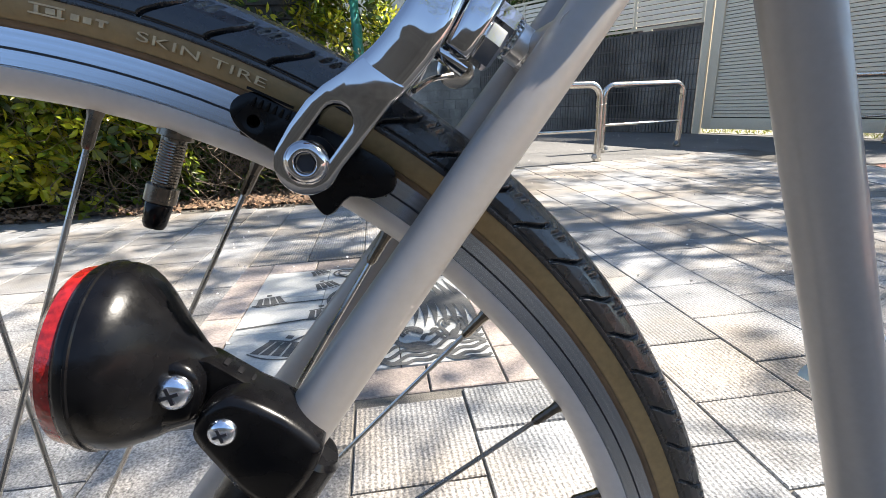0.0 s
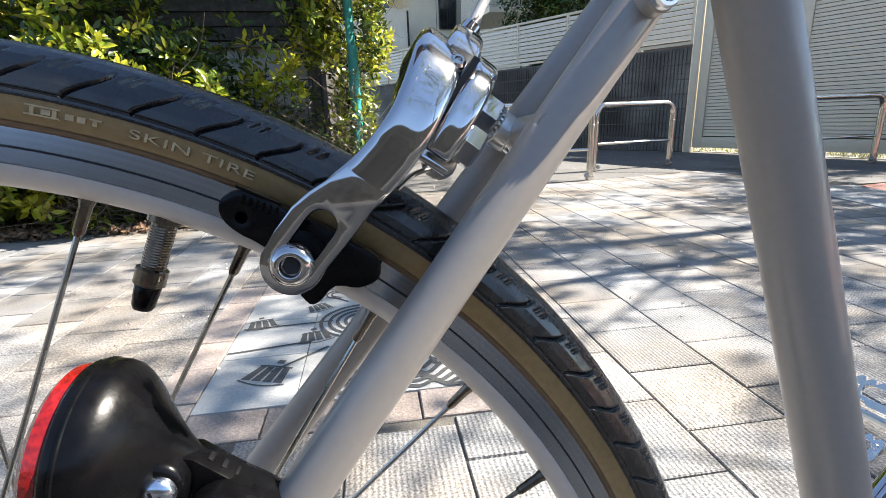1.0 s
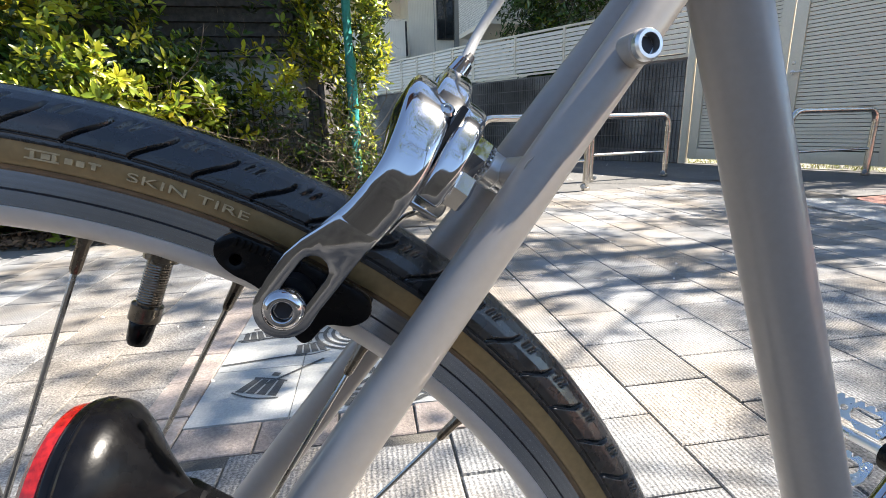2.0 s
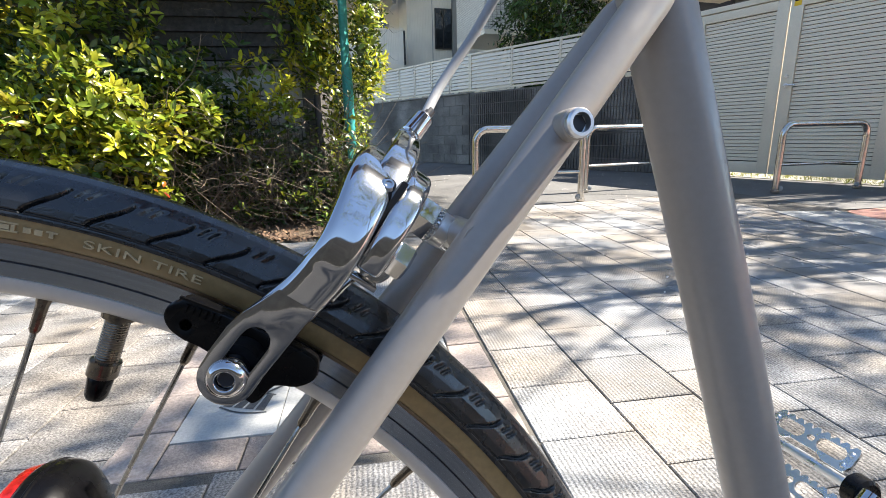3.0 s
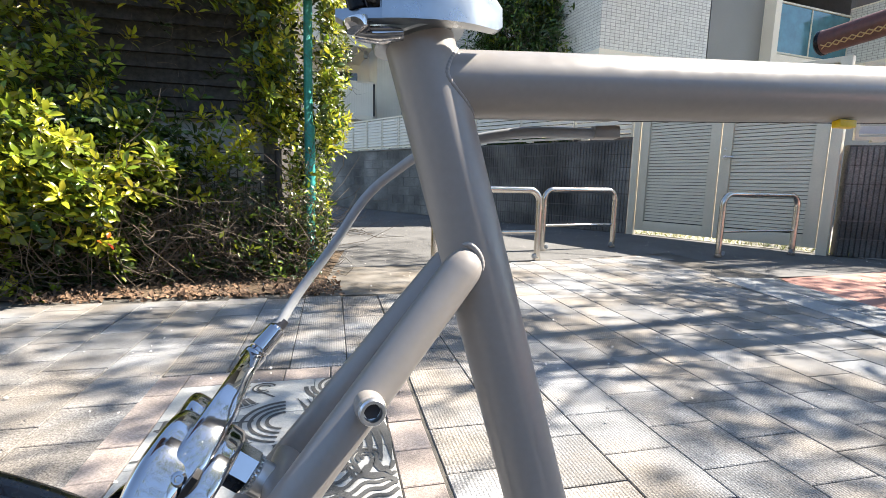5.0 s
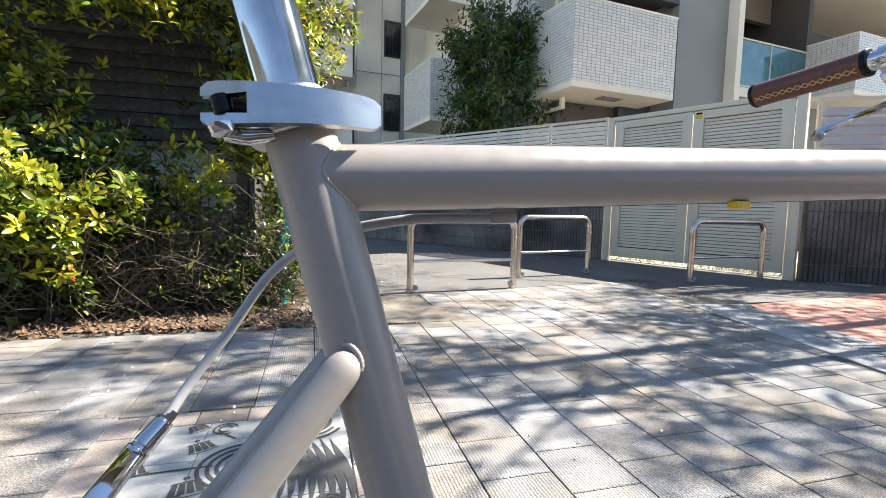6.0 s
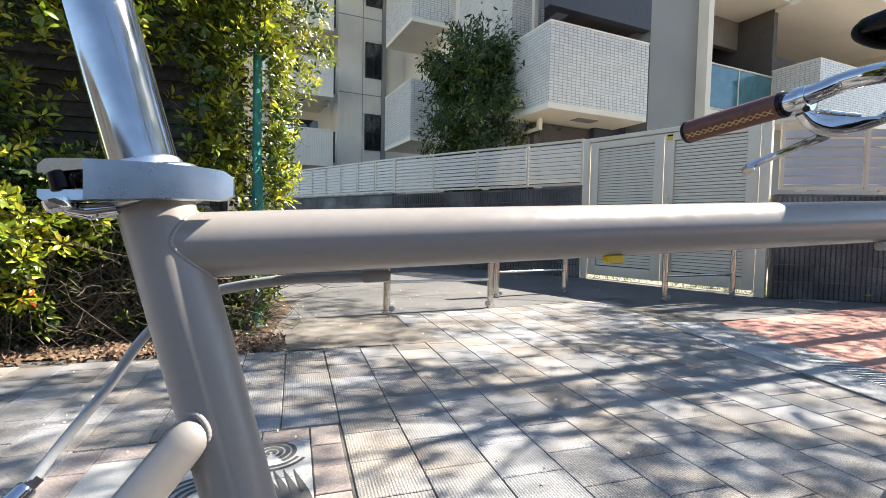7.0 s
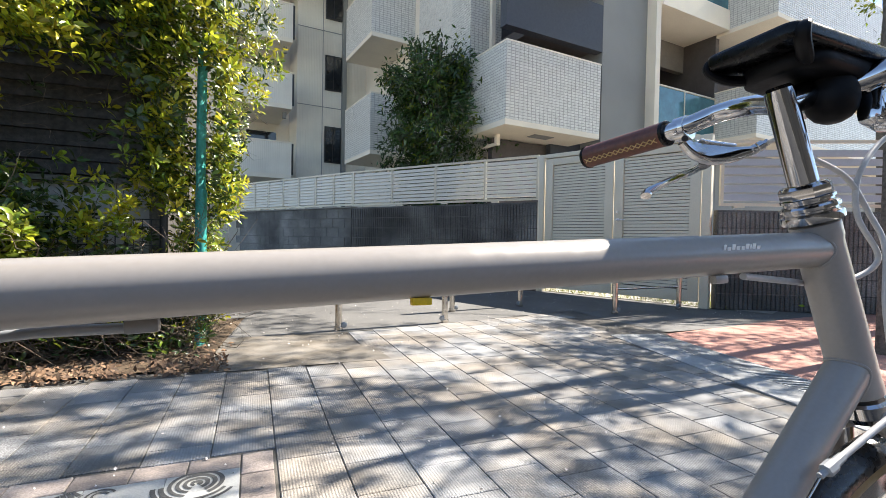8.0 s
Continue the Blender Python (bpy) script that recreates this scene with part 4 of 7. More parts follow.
def hedge_front(x, z):
    bulge = 0.22 * min(max((-x - 0.9) / 1.2, 0), 1) * min(max((z - 0.2) / 0.4, 0), 1)       # leans out over the bed
    return 2.97 - bulge - 0.11 * min(max((-x - 0.9) / 1.0, 0), 1) + 0.07 * math.sin(2.3 * x + 1.0) + 0.05 * math.sin(5.1 * x + 3 * z) + 0.12 * max(z - 0.9, 0) + 0.30 * min(max((x + 0.85) / 0.35, 0), 1) + 0.10 * (z < 0.3)


def shrub_place(r):
    x, z = r.uniform(-3.6, -0.15), abs(r.normal(0.66, 0.30))
    gap = math.sin(7.3 * x + 4.1 * z) + math.sin(11.0 * z - 5.2 * x + 1.3) + 0.8 * math.sin(17 * x + 2 * z)
    crest = 1.0 + 0.10 * math.sin(3.1 * x) + 0.11 * math.sin(8.3 * x + 1) + r.normal(0, 0.15)
    if z > crest or gap + r.normal(0, 0.6) < -0.15 or r.rand() > open_zone(x, z) * (0.75 if z < 0.5 else 1):
        return None
    if x > -0.98 and (r.rand() < (x + 0.98) / 0.5 or z < 0.55):
        return None
    return np.array((x, hedge_front(x, z) + r.normal(0.05, 0.09), z)) - HB


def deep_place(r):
    """The shaded body of the hedge, with no gaps, behind its lit shoots; dark leaves paint its shade."""
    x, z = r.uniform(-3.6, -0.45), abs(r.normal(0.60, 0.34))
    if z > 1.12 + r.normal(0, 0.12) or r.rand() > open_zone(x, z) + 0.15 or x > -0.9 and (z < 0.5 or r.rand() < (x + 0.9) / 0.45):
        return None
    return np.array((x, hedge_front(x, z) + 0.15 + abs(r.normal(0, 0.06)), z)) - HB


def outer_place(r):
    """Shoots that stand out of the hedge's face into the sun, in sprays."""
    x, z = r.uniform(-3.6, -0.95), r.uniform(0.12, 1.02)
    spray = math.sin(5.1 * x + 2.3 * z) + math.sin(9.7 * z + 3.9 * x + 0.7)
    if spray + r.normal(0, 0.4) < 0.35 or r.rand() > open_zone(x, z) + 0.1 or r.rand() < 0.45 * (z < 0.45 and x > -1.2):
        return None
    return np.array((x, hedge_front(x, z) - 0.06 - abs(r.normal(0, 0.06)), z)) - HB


def climber_place(r):
    x, z = r.uniform(-3.8, 0.30), r.uniform(0.9, 3.0)
    if r.rand() > open_zone(x, z) or -0.85 < x < -0.12 and z < 1.08:
        return None
    return np.array((x, 3.36 - 0.34 * min(max((-x - 0.15) / 1.0, 0), 1) * min(max((z - 1.5) / 0.4, 0), 1) + 0.07 * math.sin(3 * x + 2 * z) + r.normal(0, 0.10), z)) - HB


def high_place(r):
    """Sprays that hang out into the sun high on the shed."""
    x, z = r.uniform(-3.8, -0.2), r.uniform(1.55, 2.9)
    if math.sin(6.3 * x + 3.1 * z) + math.sin(8.9 * z - 4.4 * x) + r.normal(0, 0.4) < 0.5 or r.rand() > open_zone(x, z) or z < 1.62 + 0.10 * math.sin(4 * x):
        return None
    return np.array((x, 3.02 + 0.07 * math.sin(3 * x + 2 * z) - abs(r.normal(0, 0.08)), z)) - HB


def corner_place(r):
    z = r.uniform(0.15, 3.0)
    reach = 0.13 + 0.10 * (z > 0.9) + 0.18 * max(0, min(1, (z - 1.5) / 0.5))
    x = r.normal(0.03, reach)
    if x > 0.06 + reach * 1.35 or x < (-0.35 if z > 0.95 else -0.05):
        return None
    y = 3.54 + r.normal(0, 0.11)
    if abs(x - 0.09) < 0.05 and y < 3.48 and z < 1.9:
        return None
    return np.array((x, y, z)) - HB


def low_place(r):
    """Small leaves among the twigs low down and before the wire."""
    x, z = r.uniform(-1.1, 0.15), abs(r.normal(0.25, 0.28))
    return np.array((x, 3.44 + r.normal(0, 0.13), z + 0.03)) - HB


def rail_place(r):
    """Shoots that lean over the wire's top rail."""
    return np.array((-0.25 - abs(r.normal(0, 0.35)), 3.24 + r.normal(0, 0.06), r.normal(0.84, 0.10))) - HB


def clear_of_pole(p):
    x, y, z = p + HB
    return not (abs(x - 0.09) < 0.085 and y < 3.56 and z < 1.92)


def cover(n, fn, per, length, material, seed, keep=None, axis=(0.55, -0.45, 0.7), width=0.42, stem=0.05):
    P, D = rosettes(n, fn, per, seed, axis, stem)
    tagged(leaf_cloud("foliage", P, length, material, hedge, seed + 40, dirs=D, keep=keep, full=True, width=width), kind="stuff")


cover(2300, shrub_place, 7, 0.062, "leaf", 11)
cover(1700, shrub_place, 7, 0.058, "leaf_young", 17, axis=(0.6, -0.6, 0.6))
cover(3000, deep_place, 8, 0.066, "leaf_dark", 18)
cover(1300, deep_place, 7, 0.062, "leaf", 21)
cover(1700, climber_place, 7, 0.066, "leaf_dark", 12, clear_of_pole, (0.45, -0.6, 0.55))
cover(2000, climber_place, 7, 0.064, "leaf", 15, clear_of_pole)
cover(1300, climber_place, 8, 0.062, "leaf_young", 19, clear_of_pole)
cover(1000, corner_place, 7, 0.046, "leaf", 13, clear_of_pole, (0.6, -0.5, 0.4), 0.36)
cover(900, corner_place, 7, 0.046, "leaf_young", 20, clear_of_pole, (0.7, -0.4, 0.4), 0.36)
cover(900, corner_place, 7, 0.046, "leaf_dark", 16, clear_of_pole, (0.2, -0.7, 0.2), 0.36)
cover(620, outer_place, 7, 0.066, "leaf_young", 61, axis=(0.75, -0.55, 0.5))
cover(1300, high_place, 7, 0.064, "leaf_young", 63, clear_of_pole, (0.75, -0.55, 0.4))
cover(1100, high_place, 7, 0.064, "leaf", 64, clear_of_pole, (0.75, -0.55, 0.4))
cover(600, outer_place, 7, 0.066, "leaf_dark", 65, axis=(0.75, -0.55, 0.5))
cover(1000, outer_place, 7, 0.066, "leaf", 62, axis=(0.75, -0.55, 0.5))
cover(34, rail_place, 8, 0.058, "leaf_young", 38)
cover(22, rail_place, 7, 0.058, "leaf", 39)
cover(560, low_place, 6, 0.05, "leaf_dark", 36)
cover(170, low_place, 6, 0.05, "leaf", 37)
for n_, fn_, seed_ in ((40, outer_place, 14), (34, high_place, 67)):
    P_, D_ = rosettes(n_, fn_, 5, seed_)
    leaf_cloud("young_leaves", P_, 0.055, "leaf_red", hedge, seed_ + 10, dirs=D_, full=True)
rr = np.random.RandomState(31)
st, en = [], []
for _ in range(760):
    x, z = 0.14 - 1.9 * rr.rand() ** 1.4, abs(rr.normal(0.10, 0.24))
    y = hedge_front(x, z) + abs(rr.normal(0.12, 0.10))
    a = np.array((x, y, z)) - HB
    L = rr.uniform(0.15, 0.5)
    st.append(a)
    en.append(a + np.array((rr.normal(0, 0.6), rr.normal(-0.1, 0.3), rr.normal(0.35, 0.5))) * L)
tagged(twig_tangle("twig_tangle", st, en, 0.0036, "twig", hedge, 32, 0.22), kind="stuff")
st, en = [], []
for _ in range(150):
    x, z = -0.85 - 1.9 * rr.rand(), rr.uniform(0.15, 0.85)
    a = np.array((x, hedge_front(x, z) - 0.03, z)) - HB
    st.append(a)
    en.append(a + np.array((rr.normal(0.15, 0.25), -abs(rr.normal(0.06, 0.05)), rr.normal(0.10, 0.16))))
tagged(twig_tangle("outer_twig_tangle", st, en, 0.0024, "twig", hedge, 66, 0.3, steps=6), kind="stuff")
st, en = [], []
for _ in range(420):
    a = np.array((rr.uniform(-0.95, 0.12), 3.30 + rr.normal(0, 0.10), abs(rr.normal(0.2, 0.3)))) - HB
    st.append(a)
    en.append(a + np.array((rr.normal(0, 0.7), rr.normal(-0.1, 0.3), rr.normal(0.3, 0.5))) * rr.uniform(0.1, 0.4))
tagged(twig_tangle("twig_tangle", st, en, 0.0028, "twig", hedge, 35, 0.3), kind="stuff")
st, en = [], []
for _ in range(320):
    x, z = rr.uniform(-3.6, 0.3), rr.uniform(0.3, 2.0)
    a = np.array((x, 3.40 + rr.normal(0, 0.12), z)) - HB
    st.append(a)
    en.append(a + np.array((rr.normal(0, 0.12), rr.normal(0, 0.06), rr.normal(0.02, 0.14))))
tagged(twig_tangle("stem_tangle", st, en, 0.0018, "twig", hedge, 33, 0.25), kind="stuff")
st, en = [], []
for k in range(26):
    a = np.array((rr.uniform(0.15, 0.35), 3.45 + rr.normal(0, 0.1), rr.uniform(1.3, 2.5))) - HB
    st.append(a)
    en.append(a + np.array((rr.uniform(0.1, 0.35), rr.normal(0, 0.1), rr.uniform(-0.25, 0.2))))
tagged(twig_tangle("loose_shoot_tangle", st, en, 0.0022, "twig", hedge, 34, 0.3, steps=6), kind="stuff")

# litter of dry leaves on the bed
rr = np.random.RandomState(41)
lp = np.stack([rr.uniform(-3, 0.3, 3800), 2.77 + np.abs(rr.normal(0, 0.28, 3800)), 0.008 + np.abs(rr.normal(0, 0.006, 3800))], 1)
lp = lp[np.sin(9 * lp[:, 0]) + np.sin(23 * lp[:, 0] + 14 * lp[:, 1]) + rr.normal(0, 0.9, 3800) > -0.5]      # lies in drifts
tagged(leaf_cloud("leaf_litter", lp, 0.040, "dry", None, 42, spread=3.0), "dry brown fallen leaves along the hedge foot", "leaf litter", kind="stuff")
pp = np.stack([rr.uniform(-0.8, 6.0, 900), rr.uniform(1.0, 8.6, 900), np.full(900, 0.004)], 1)
tagged(leaf_cloud("fallen_petals", pp, 0.012, "petal", None, 43, spread=3.0, width=0.8), "tiny pale petals scattered on the paving", "petals", kind="stuff")

# grass strip behind the gate, low plants at the right wall
rr = np.random.RandomState(51)
gp = np.array([np.array(GL + E1 * rr.uniform(-0.1, 2.6) + E2 * rr.uniform(0.06, 1.6)) for _ in range(2600)])
sheet("verge", [(GL + E1 * a + E2 * b).to_2d() for a, b in ((-1, 0.14), (3, 0.14), (3, 4), (-1, 4))], 0.004, "ground", "sunlit strip of ground behind the gate")
tagged(leaf_cloud("grass", gp, 0.07, "grass", None, 52, droop=-1.5, width=0.12), "short sunlit grass behind the gate", "grass", kind="stuff")


def small_plant(p, r, n, seed, material="leaf"):
    top = empty("ground_plant", Matrix.Translation(p), "small green weed at the foot of the block wall", "plant", "wall plants")
    rs = np.random.RandomState(seed)
    leaf_cloud("leaves", rs.normal(size=(n, 3)) * (r, r, r * 0.5) + (0, 0, r * 0.8), 0.06, material, top, seed)
    twig_tangle("stems", [(0, 0, 0)] * 8, list(rs.normal(size=(8, 3)) * r * 0.6 + (0, 0, r * 1.2)), 0.003, "twig", top, seed)
    return top


for i, (d, o, r) in enumerate(((1.3, -0.10, 0.09), (2.2, -0.12, 0.16), (2.7, -0.15, 0.2), (3.3, -0.12, 0.22))):
    small_plant(GR + R1 * d + R2 * o, r, int(900 * r), 60 + i)


# ---- broadleaf evergreen behind the fence ----
def evergreen(p, height, spread, n, seed):
    tree = empty("evergreen_tree", Matrix.Translation(p), "dense dark evergreen tree behind the louvre fence", "tree")
    rs = np.random.RandomState(seed)
    part("trunk", tubed(curve_pts([(0, 0, 0), (0.03, 0.02, 1.0), (-0.02, 0, 2.2), (0.02, 0, height * 0.8)], 6), [0.07 - 0.055 * k / 18 for k in range(19)], 9), "bark", tree)
    st, en = [], []
    for _ in range(150):
        z = rs.uniform(1.0, height * 0.9)
        q = rs.uniform(0, 6.28)
        L = spread * rs.uniform(0.5, 1.0) * math.sin(math.pi * min(max((z - 0.6) / (height - 0.6), 0.08), 0.95)) ** 0.6
        st.append((0, 0, z))
        en.append((L * math.cos(q), L * math.sin(q), z + rs.uniform(0.1, 0.7)))
    twig_tangle("branchwork", st, en, 0.014, "bark", tree, seed, 0.12)

    def place(r):
        i = r.randint(len(st))
        t = r.uniform(0.45, 1.12)
        return np.asarray(st[i]) * (1 - t) + np.asarray(en[i]) * t + r.normal(0, 0.05, 3)
    leaf_cloud("crown", clumps(n, place, 0.09, 9, seed + 1), 0.125, "tree_leaf", tree, seed + 2, width=0.30, droop=0.5, full=True)
    leaf_cloud("crown", clumps(n // 8, place, 0.09, 8, seed + 4), 0.12, "leaf", tree, seed + 5, width=0.30, droop=0.5, full=True)
    return tree


evergreen(GL + E1 * -3.35 + E2 * 1.0, 4.9, 1.45, 2100, 71)


# ---- street trees beyond the view, placed and thinned to dapple the pavement ----
def street_tree(p, seed, crown, reach, n_limbs, tufts, trunk_r=0.16):
    """Limbs and leaves are left out where they would show, or shade the hedge and bicycle."""
    tree = empty("street_tree", Matrix.Translation(p), "tall unseen street tree, sparse spring foliage and spreading branches shaped to dapple the paving", "tree", "street trees")
    rs = np.random.RandomState(seed)
    part("trunk", tubed(curve_pts([(0, 0, 0), (0.05, 0.03, 1.6), (-0.04, 0.05, 3.4), (0.1, 0, crown)], 6), [trunk_r * (1 - 0.03 * k) for k in range(19)], 12), "bark", tree)
    segs = []

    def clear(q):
        """No limbs where they would come into view or shade the hedge, bicycle or lit paving."""
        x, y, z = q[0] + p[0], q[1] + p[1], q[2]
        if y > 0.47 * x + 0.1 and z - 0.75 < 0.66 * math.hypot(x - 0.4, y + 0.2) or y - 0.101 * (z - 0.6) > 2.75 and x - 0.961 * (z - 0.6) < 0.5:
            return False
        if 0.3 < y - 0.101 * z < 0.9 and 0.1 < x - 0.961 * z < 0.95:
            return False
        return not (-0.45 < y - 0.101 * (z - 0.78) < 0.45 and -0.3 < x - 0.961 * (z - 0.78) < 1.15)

    def grow(a, d, L, r, level):
        b = a + d * L
        segs.append((a, b, r))
        if level == 0:
            return
        for _ in range(rs.randint(2, 5)):
            t = rs.uniform(0.35, 1.0)
            nd = d + rs.normal(0, 0.55, 3) * (1, 1, 0.5)
            nd /= np.linalg.norm(nd)
            grow(a + d * L * t, nd, L * rs.uniform(0.45, 0.7), r * 0.5, level - 1)
    for k in range(n_limbs):
        q = 2 * math.pi * k / n_limbs + rs.uniform(-0.3, 0.3)
        d = np.array((math.cos(q), math.sin(q), rs.uniform(0.15, 0.8)))
        grow(np.array((0.05, 0, crown * rs.uniform(0.72, 1.0))), d / np.linalg.norm(d), reach * rs.uniform(0.45, 0.62), trunk_r * 0.36, 3)
    for lev, rad in enumerate((0.017, 0.010, 0.006, 0.0035)):
        sel = [s for s in segs if abs(s[2] - trunk_r * 0.36 * 0.5 ** lev) < 1e-6]
        rad *= 0.7 + 1.9 * trunk_r
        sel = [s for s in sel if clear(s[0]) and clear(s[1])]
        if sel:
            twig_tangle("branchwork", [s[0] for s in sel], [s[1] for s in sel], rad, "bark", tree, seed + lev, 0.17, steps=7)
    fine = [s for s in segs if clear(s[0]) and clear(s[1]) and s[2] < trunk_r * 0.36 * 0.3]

    def place(r):
        a, b, _ = fine[r.randint(len(fine))]
        q = a + (b - a) * r.uniform(0.2, 1.1)
        lane_sun = min(max(q[0] + p[0] - 0.966 * q[2] + 0.3, 0), 1)       # thinned by where the shadow lands, to let sun through
        hedge_sun = 0.75 * (q[0] + p[0] - 0.966 * q[2] < -0.4)
        return None if r.rand() < max(0.55 * lane_sun, hedge_sun) else q

    st, en = [], []

    def shoot(r):
        """A leafy shoot in the flat crown, thick and thin by where its shadow lands."""
        q, k = r.uniform(0, 6.283), math.sqrt(r.rand())
        c = np.array((reach * 0.85 * k * math.cos(q), reach * 0.85 * k * math.sin(q), crown + r.uniform(-0.1, 1.9)))
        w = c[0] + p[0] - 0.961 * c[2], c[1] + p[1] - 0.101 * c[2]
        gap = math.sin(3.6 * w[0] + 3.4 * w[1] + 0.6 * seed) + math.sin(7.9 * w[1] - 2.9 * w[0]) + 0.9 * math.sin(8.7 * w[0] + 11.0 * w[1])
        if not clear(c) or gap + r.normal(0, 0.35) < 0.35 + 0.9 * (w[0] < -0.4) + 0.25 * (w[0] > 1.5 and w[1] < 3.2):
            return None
        st.append(c + r.normal(0, 0.18, 3))
        en.append(c)
        return c
    leaf_cloud("crown", clumps(int(tufts * 0.55), place, 0.12, 7, seed + 9), 0.085, "leaf", tree, seed + 8, width=0.6)
    leaf_cloud("crown", clumps(int(tufts * 0.68), shoot, 0.09, 8, seed + 19), 0.085, "leaf", tree, seed + 18, width=0.6)
    if st:
        twig_tangle("shoots", st, en, 0.004, "bark", tree, seed + 29, 0.2)
    return tree


# ---- bicycle: x along it, y to its left (away), z up, leaning away on its stand ----
bike = empty("bicycle", pose(0, 0, 0, -5.711, 0, 0), "warm grey bicycle with tan-walled tyres and polished fittings, on its stand", "bicycle")
AX = Vector((0, 0, 0.3135))
FAX = Vector((0.985, 0, 0.3135))


def wheel_dir(deg):
    """A unit vector from the hub, deg clockwise from the top."""
    return Vector((math.sin(radians(deg)), 0, math.cos(radians(deg))))


def swept_ring(section, n, centre, closed=False):
    """Turns (radius, side) pairs about the wheel's axle."""
    bm = bmesh.new()
    rings = []
    for k in range(n):
        d = wheel_dir(360 * k / n)
        rings.append([bm.verts.new(centre + d * r + Vector((0, w, 0))) for r, w in section])
    m = len(section)
    for k in range(n):
        a, b = rings[k], rings[(k + 1) % n]
        for i in range(m if closed else m - 1):
            bm.faces.new((a[i], a[(i + 1) % m], b[(i + 1) % m], b[i]))
    bmesh.ops.recalc_face_normals(bm, faces=bm.faces)
    return bm


def both(half):
    """A half section, from the near side to the middle, mirrored to the far side."""
    return [(r, -w) for r, w in half] + [(r, w) for r, w in half[::-1] if w > 1e-9]


def tread_mesh(name, centre, fine, parent):
    """The tread with its grooves: curved sipes and pairs of short cuts, 96 to the turn."""
    prof = [(0.2978, 0.0141), (0.2990, 0.0143), (0.3020, 0.0139), (0.3055, 0.0125), (0.3090, 0.0098), (0.3117, 0.0062), (0.3132, 0.0028), (0.3137, 0.0)]
    half = []
    for (r0, w0), (r1, w1) in zip(prof, prof[1:]):
        half += [(r0 + (r1 - r0) * k / 14, w0 + (w1 - w0) * k / 14) for k in range(14)]
    sec = [(r, -w) for r, w in half] + [prof[-1]] + [(r, w) for r, w in half[::-1]]
    m = len(sec)
    a0, a1 = fine
    angs = list(np.arange(a0, a1, 0.085)) + list(np.arange(a1, a0 + 360, 2.0))
    ns = len(angs)
    pitch = 360 / 96
    c = np.abs(np.linspace(-1, 1, m))
    c = 1 - c                                   # 0 at the edge, 1 on the crown
    A, C = np.meshgrid(np.array(angs), c, indexing="ij")
    side = np.sign(np.linspace(-1, 1, m))[None, :]
    S = ((A + (side > 0) * pitch * 0.5) / pitch) % 1.0
    line = 0.12 + 0.56 * (0.5 - 0.5 * np.cos(np.pi * np.clip((C - 0.10) / 0.52, 0, 1)))
    soft = lambda d, w: np.clip(1.15 * (1 - (d / w) ** 2), 0, 1)
    span = lambda lo, hi: np.clip((C - lo) / 0.03, 0, 1) * np.clip((hi - C) / 0.03, 0, 1)
    wrap = lambda d: (d + 0.5) % 1.0 - 0.5
    g1 = soft(wrap(S - line), 0.030 + 0.040 * np.sin(np.pi * np.clip((C - 0.08) / 0.56, 0, 1))) * span(0.05, 0.62)
    nb = wrap(S - 0.97 - (C - 0.56) * 0.9)
    n1 = np.maximum(soft(nb + 0.085, 0.052), soft(nb - 0.085, 0.052)) * span(0.48, 0.66)
    edge = soft(C - 0.125, 0.022)
    cut = g1 > 0.75
    R0 = np.array([r for r, w in sec])[None, :]
    W0 = np.array([w for r, w in sec])[None, :]
    depth = np.maximum(0.0024 * g1, 0.0013 * n1) + 0.0007 * edge
    nr = (R0 - 0.2990) / 0.0148
    R = R0 - depth * np.clip(nr + 0.25, 0.3, 1.0)
    W = W0 - np.sign(W0) * depth * np.clip(1 - nr, 0, 0.8)
    ang = np.radians(A)
    V = np.stack([centre.x + R * np.sin(ang), np.broadcast_to(W, R.shape), centre.z + R * np.cos(ang)], -1).reshape(-1, 3)
    faces, idx = [], []
    for i in range(ns):
        j = (i + 1) % ns
        for k in range(m - 1):
            faces.append((i * m + k, i * m + k + 1, j * m + k + 1, j * m + k))
            idx.append(1 if cut[i, k] and cut[i, k + 1] else 0)
    ob = from_arrays(name, V, faces, ["rubber", "rubber_sunlit_dust"], parent, smooth=120, index=idx)
    return ob


def bent_text(body, size, r, a0, depth, w, length):
    """Letters laid round the tyre's near wall, starting a0 degrees from the top."""
    cu = bpy.data.curves.new("lettering", "FONT")
    cu.body, cu.size, cu.extrude, cu.space_character = body, size, depth, 1.06
    tmp = bpy.data.objects.new("lettering", cu)
    scene.collection.objects.link(tmp)
    bpy.context.view_layer.update()
    me = tmp.evaluated_get(bpy.context.evaluated_depsgraph_get()).to_mesh()
    bm = bmesh.new()
    bm.from_mesh(me)
    bpy.data.objects.remove(tmp)
    k = length / max(v.co.x for v in bm.verts)
    for v in bm.verts:
        a = radians(a0) + v.co.x * k / r
        rr = r + v.co.y
        v.co = AX + Vector((math.sin(a) * rr, w - v.co.z, math.cos(a) * rr))
    return bm


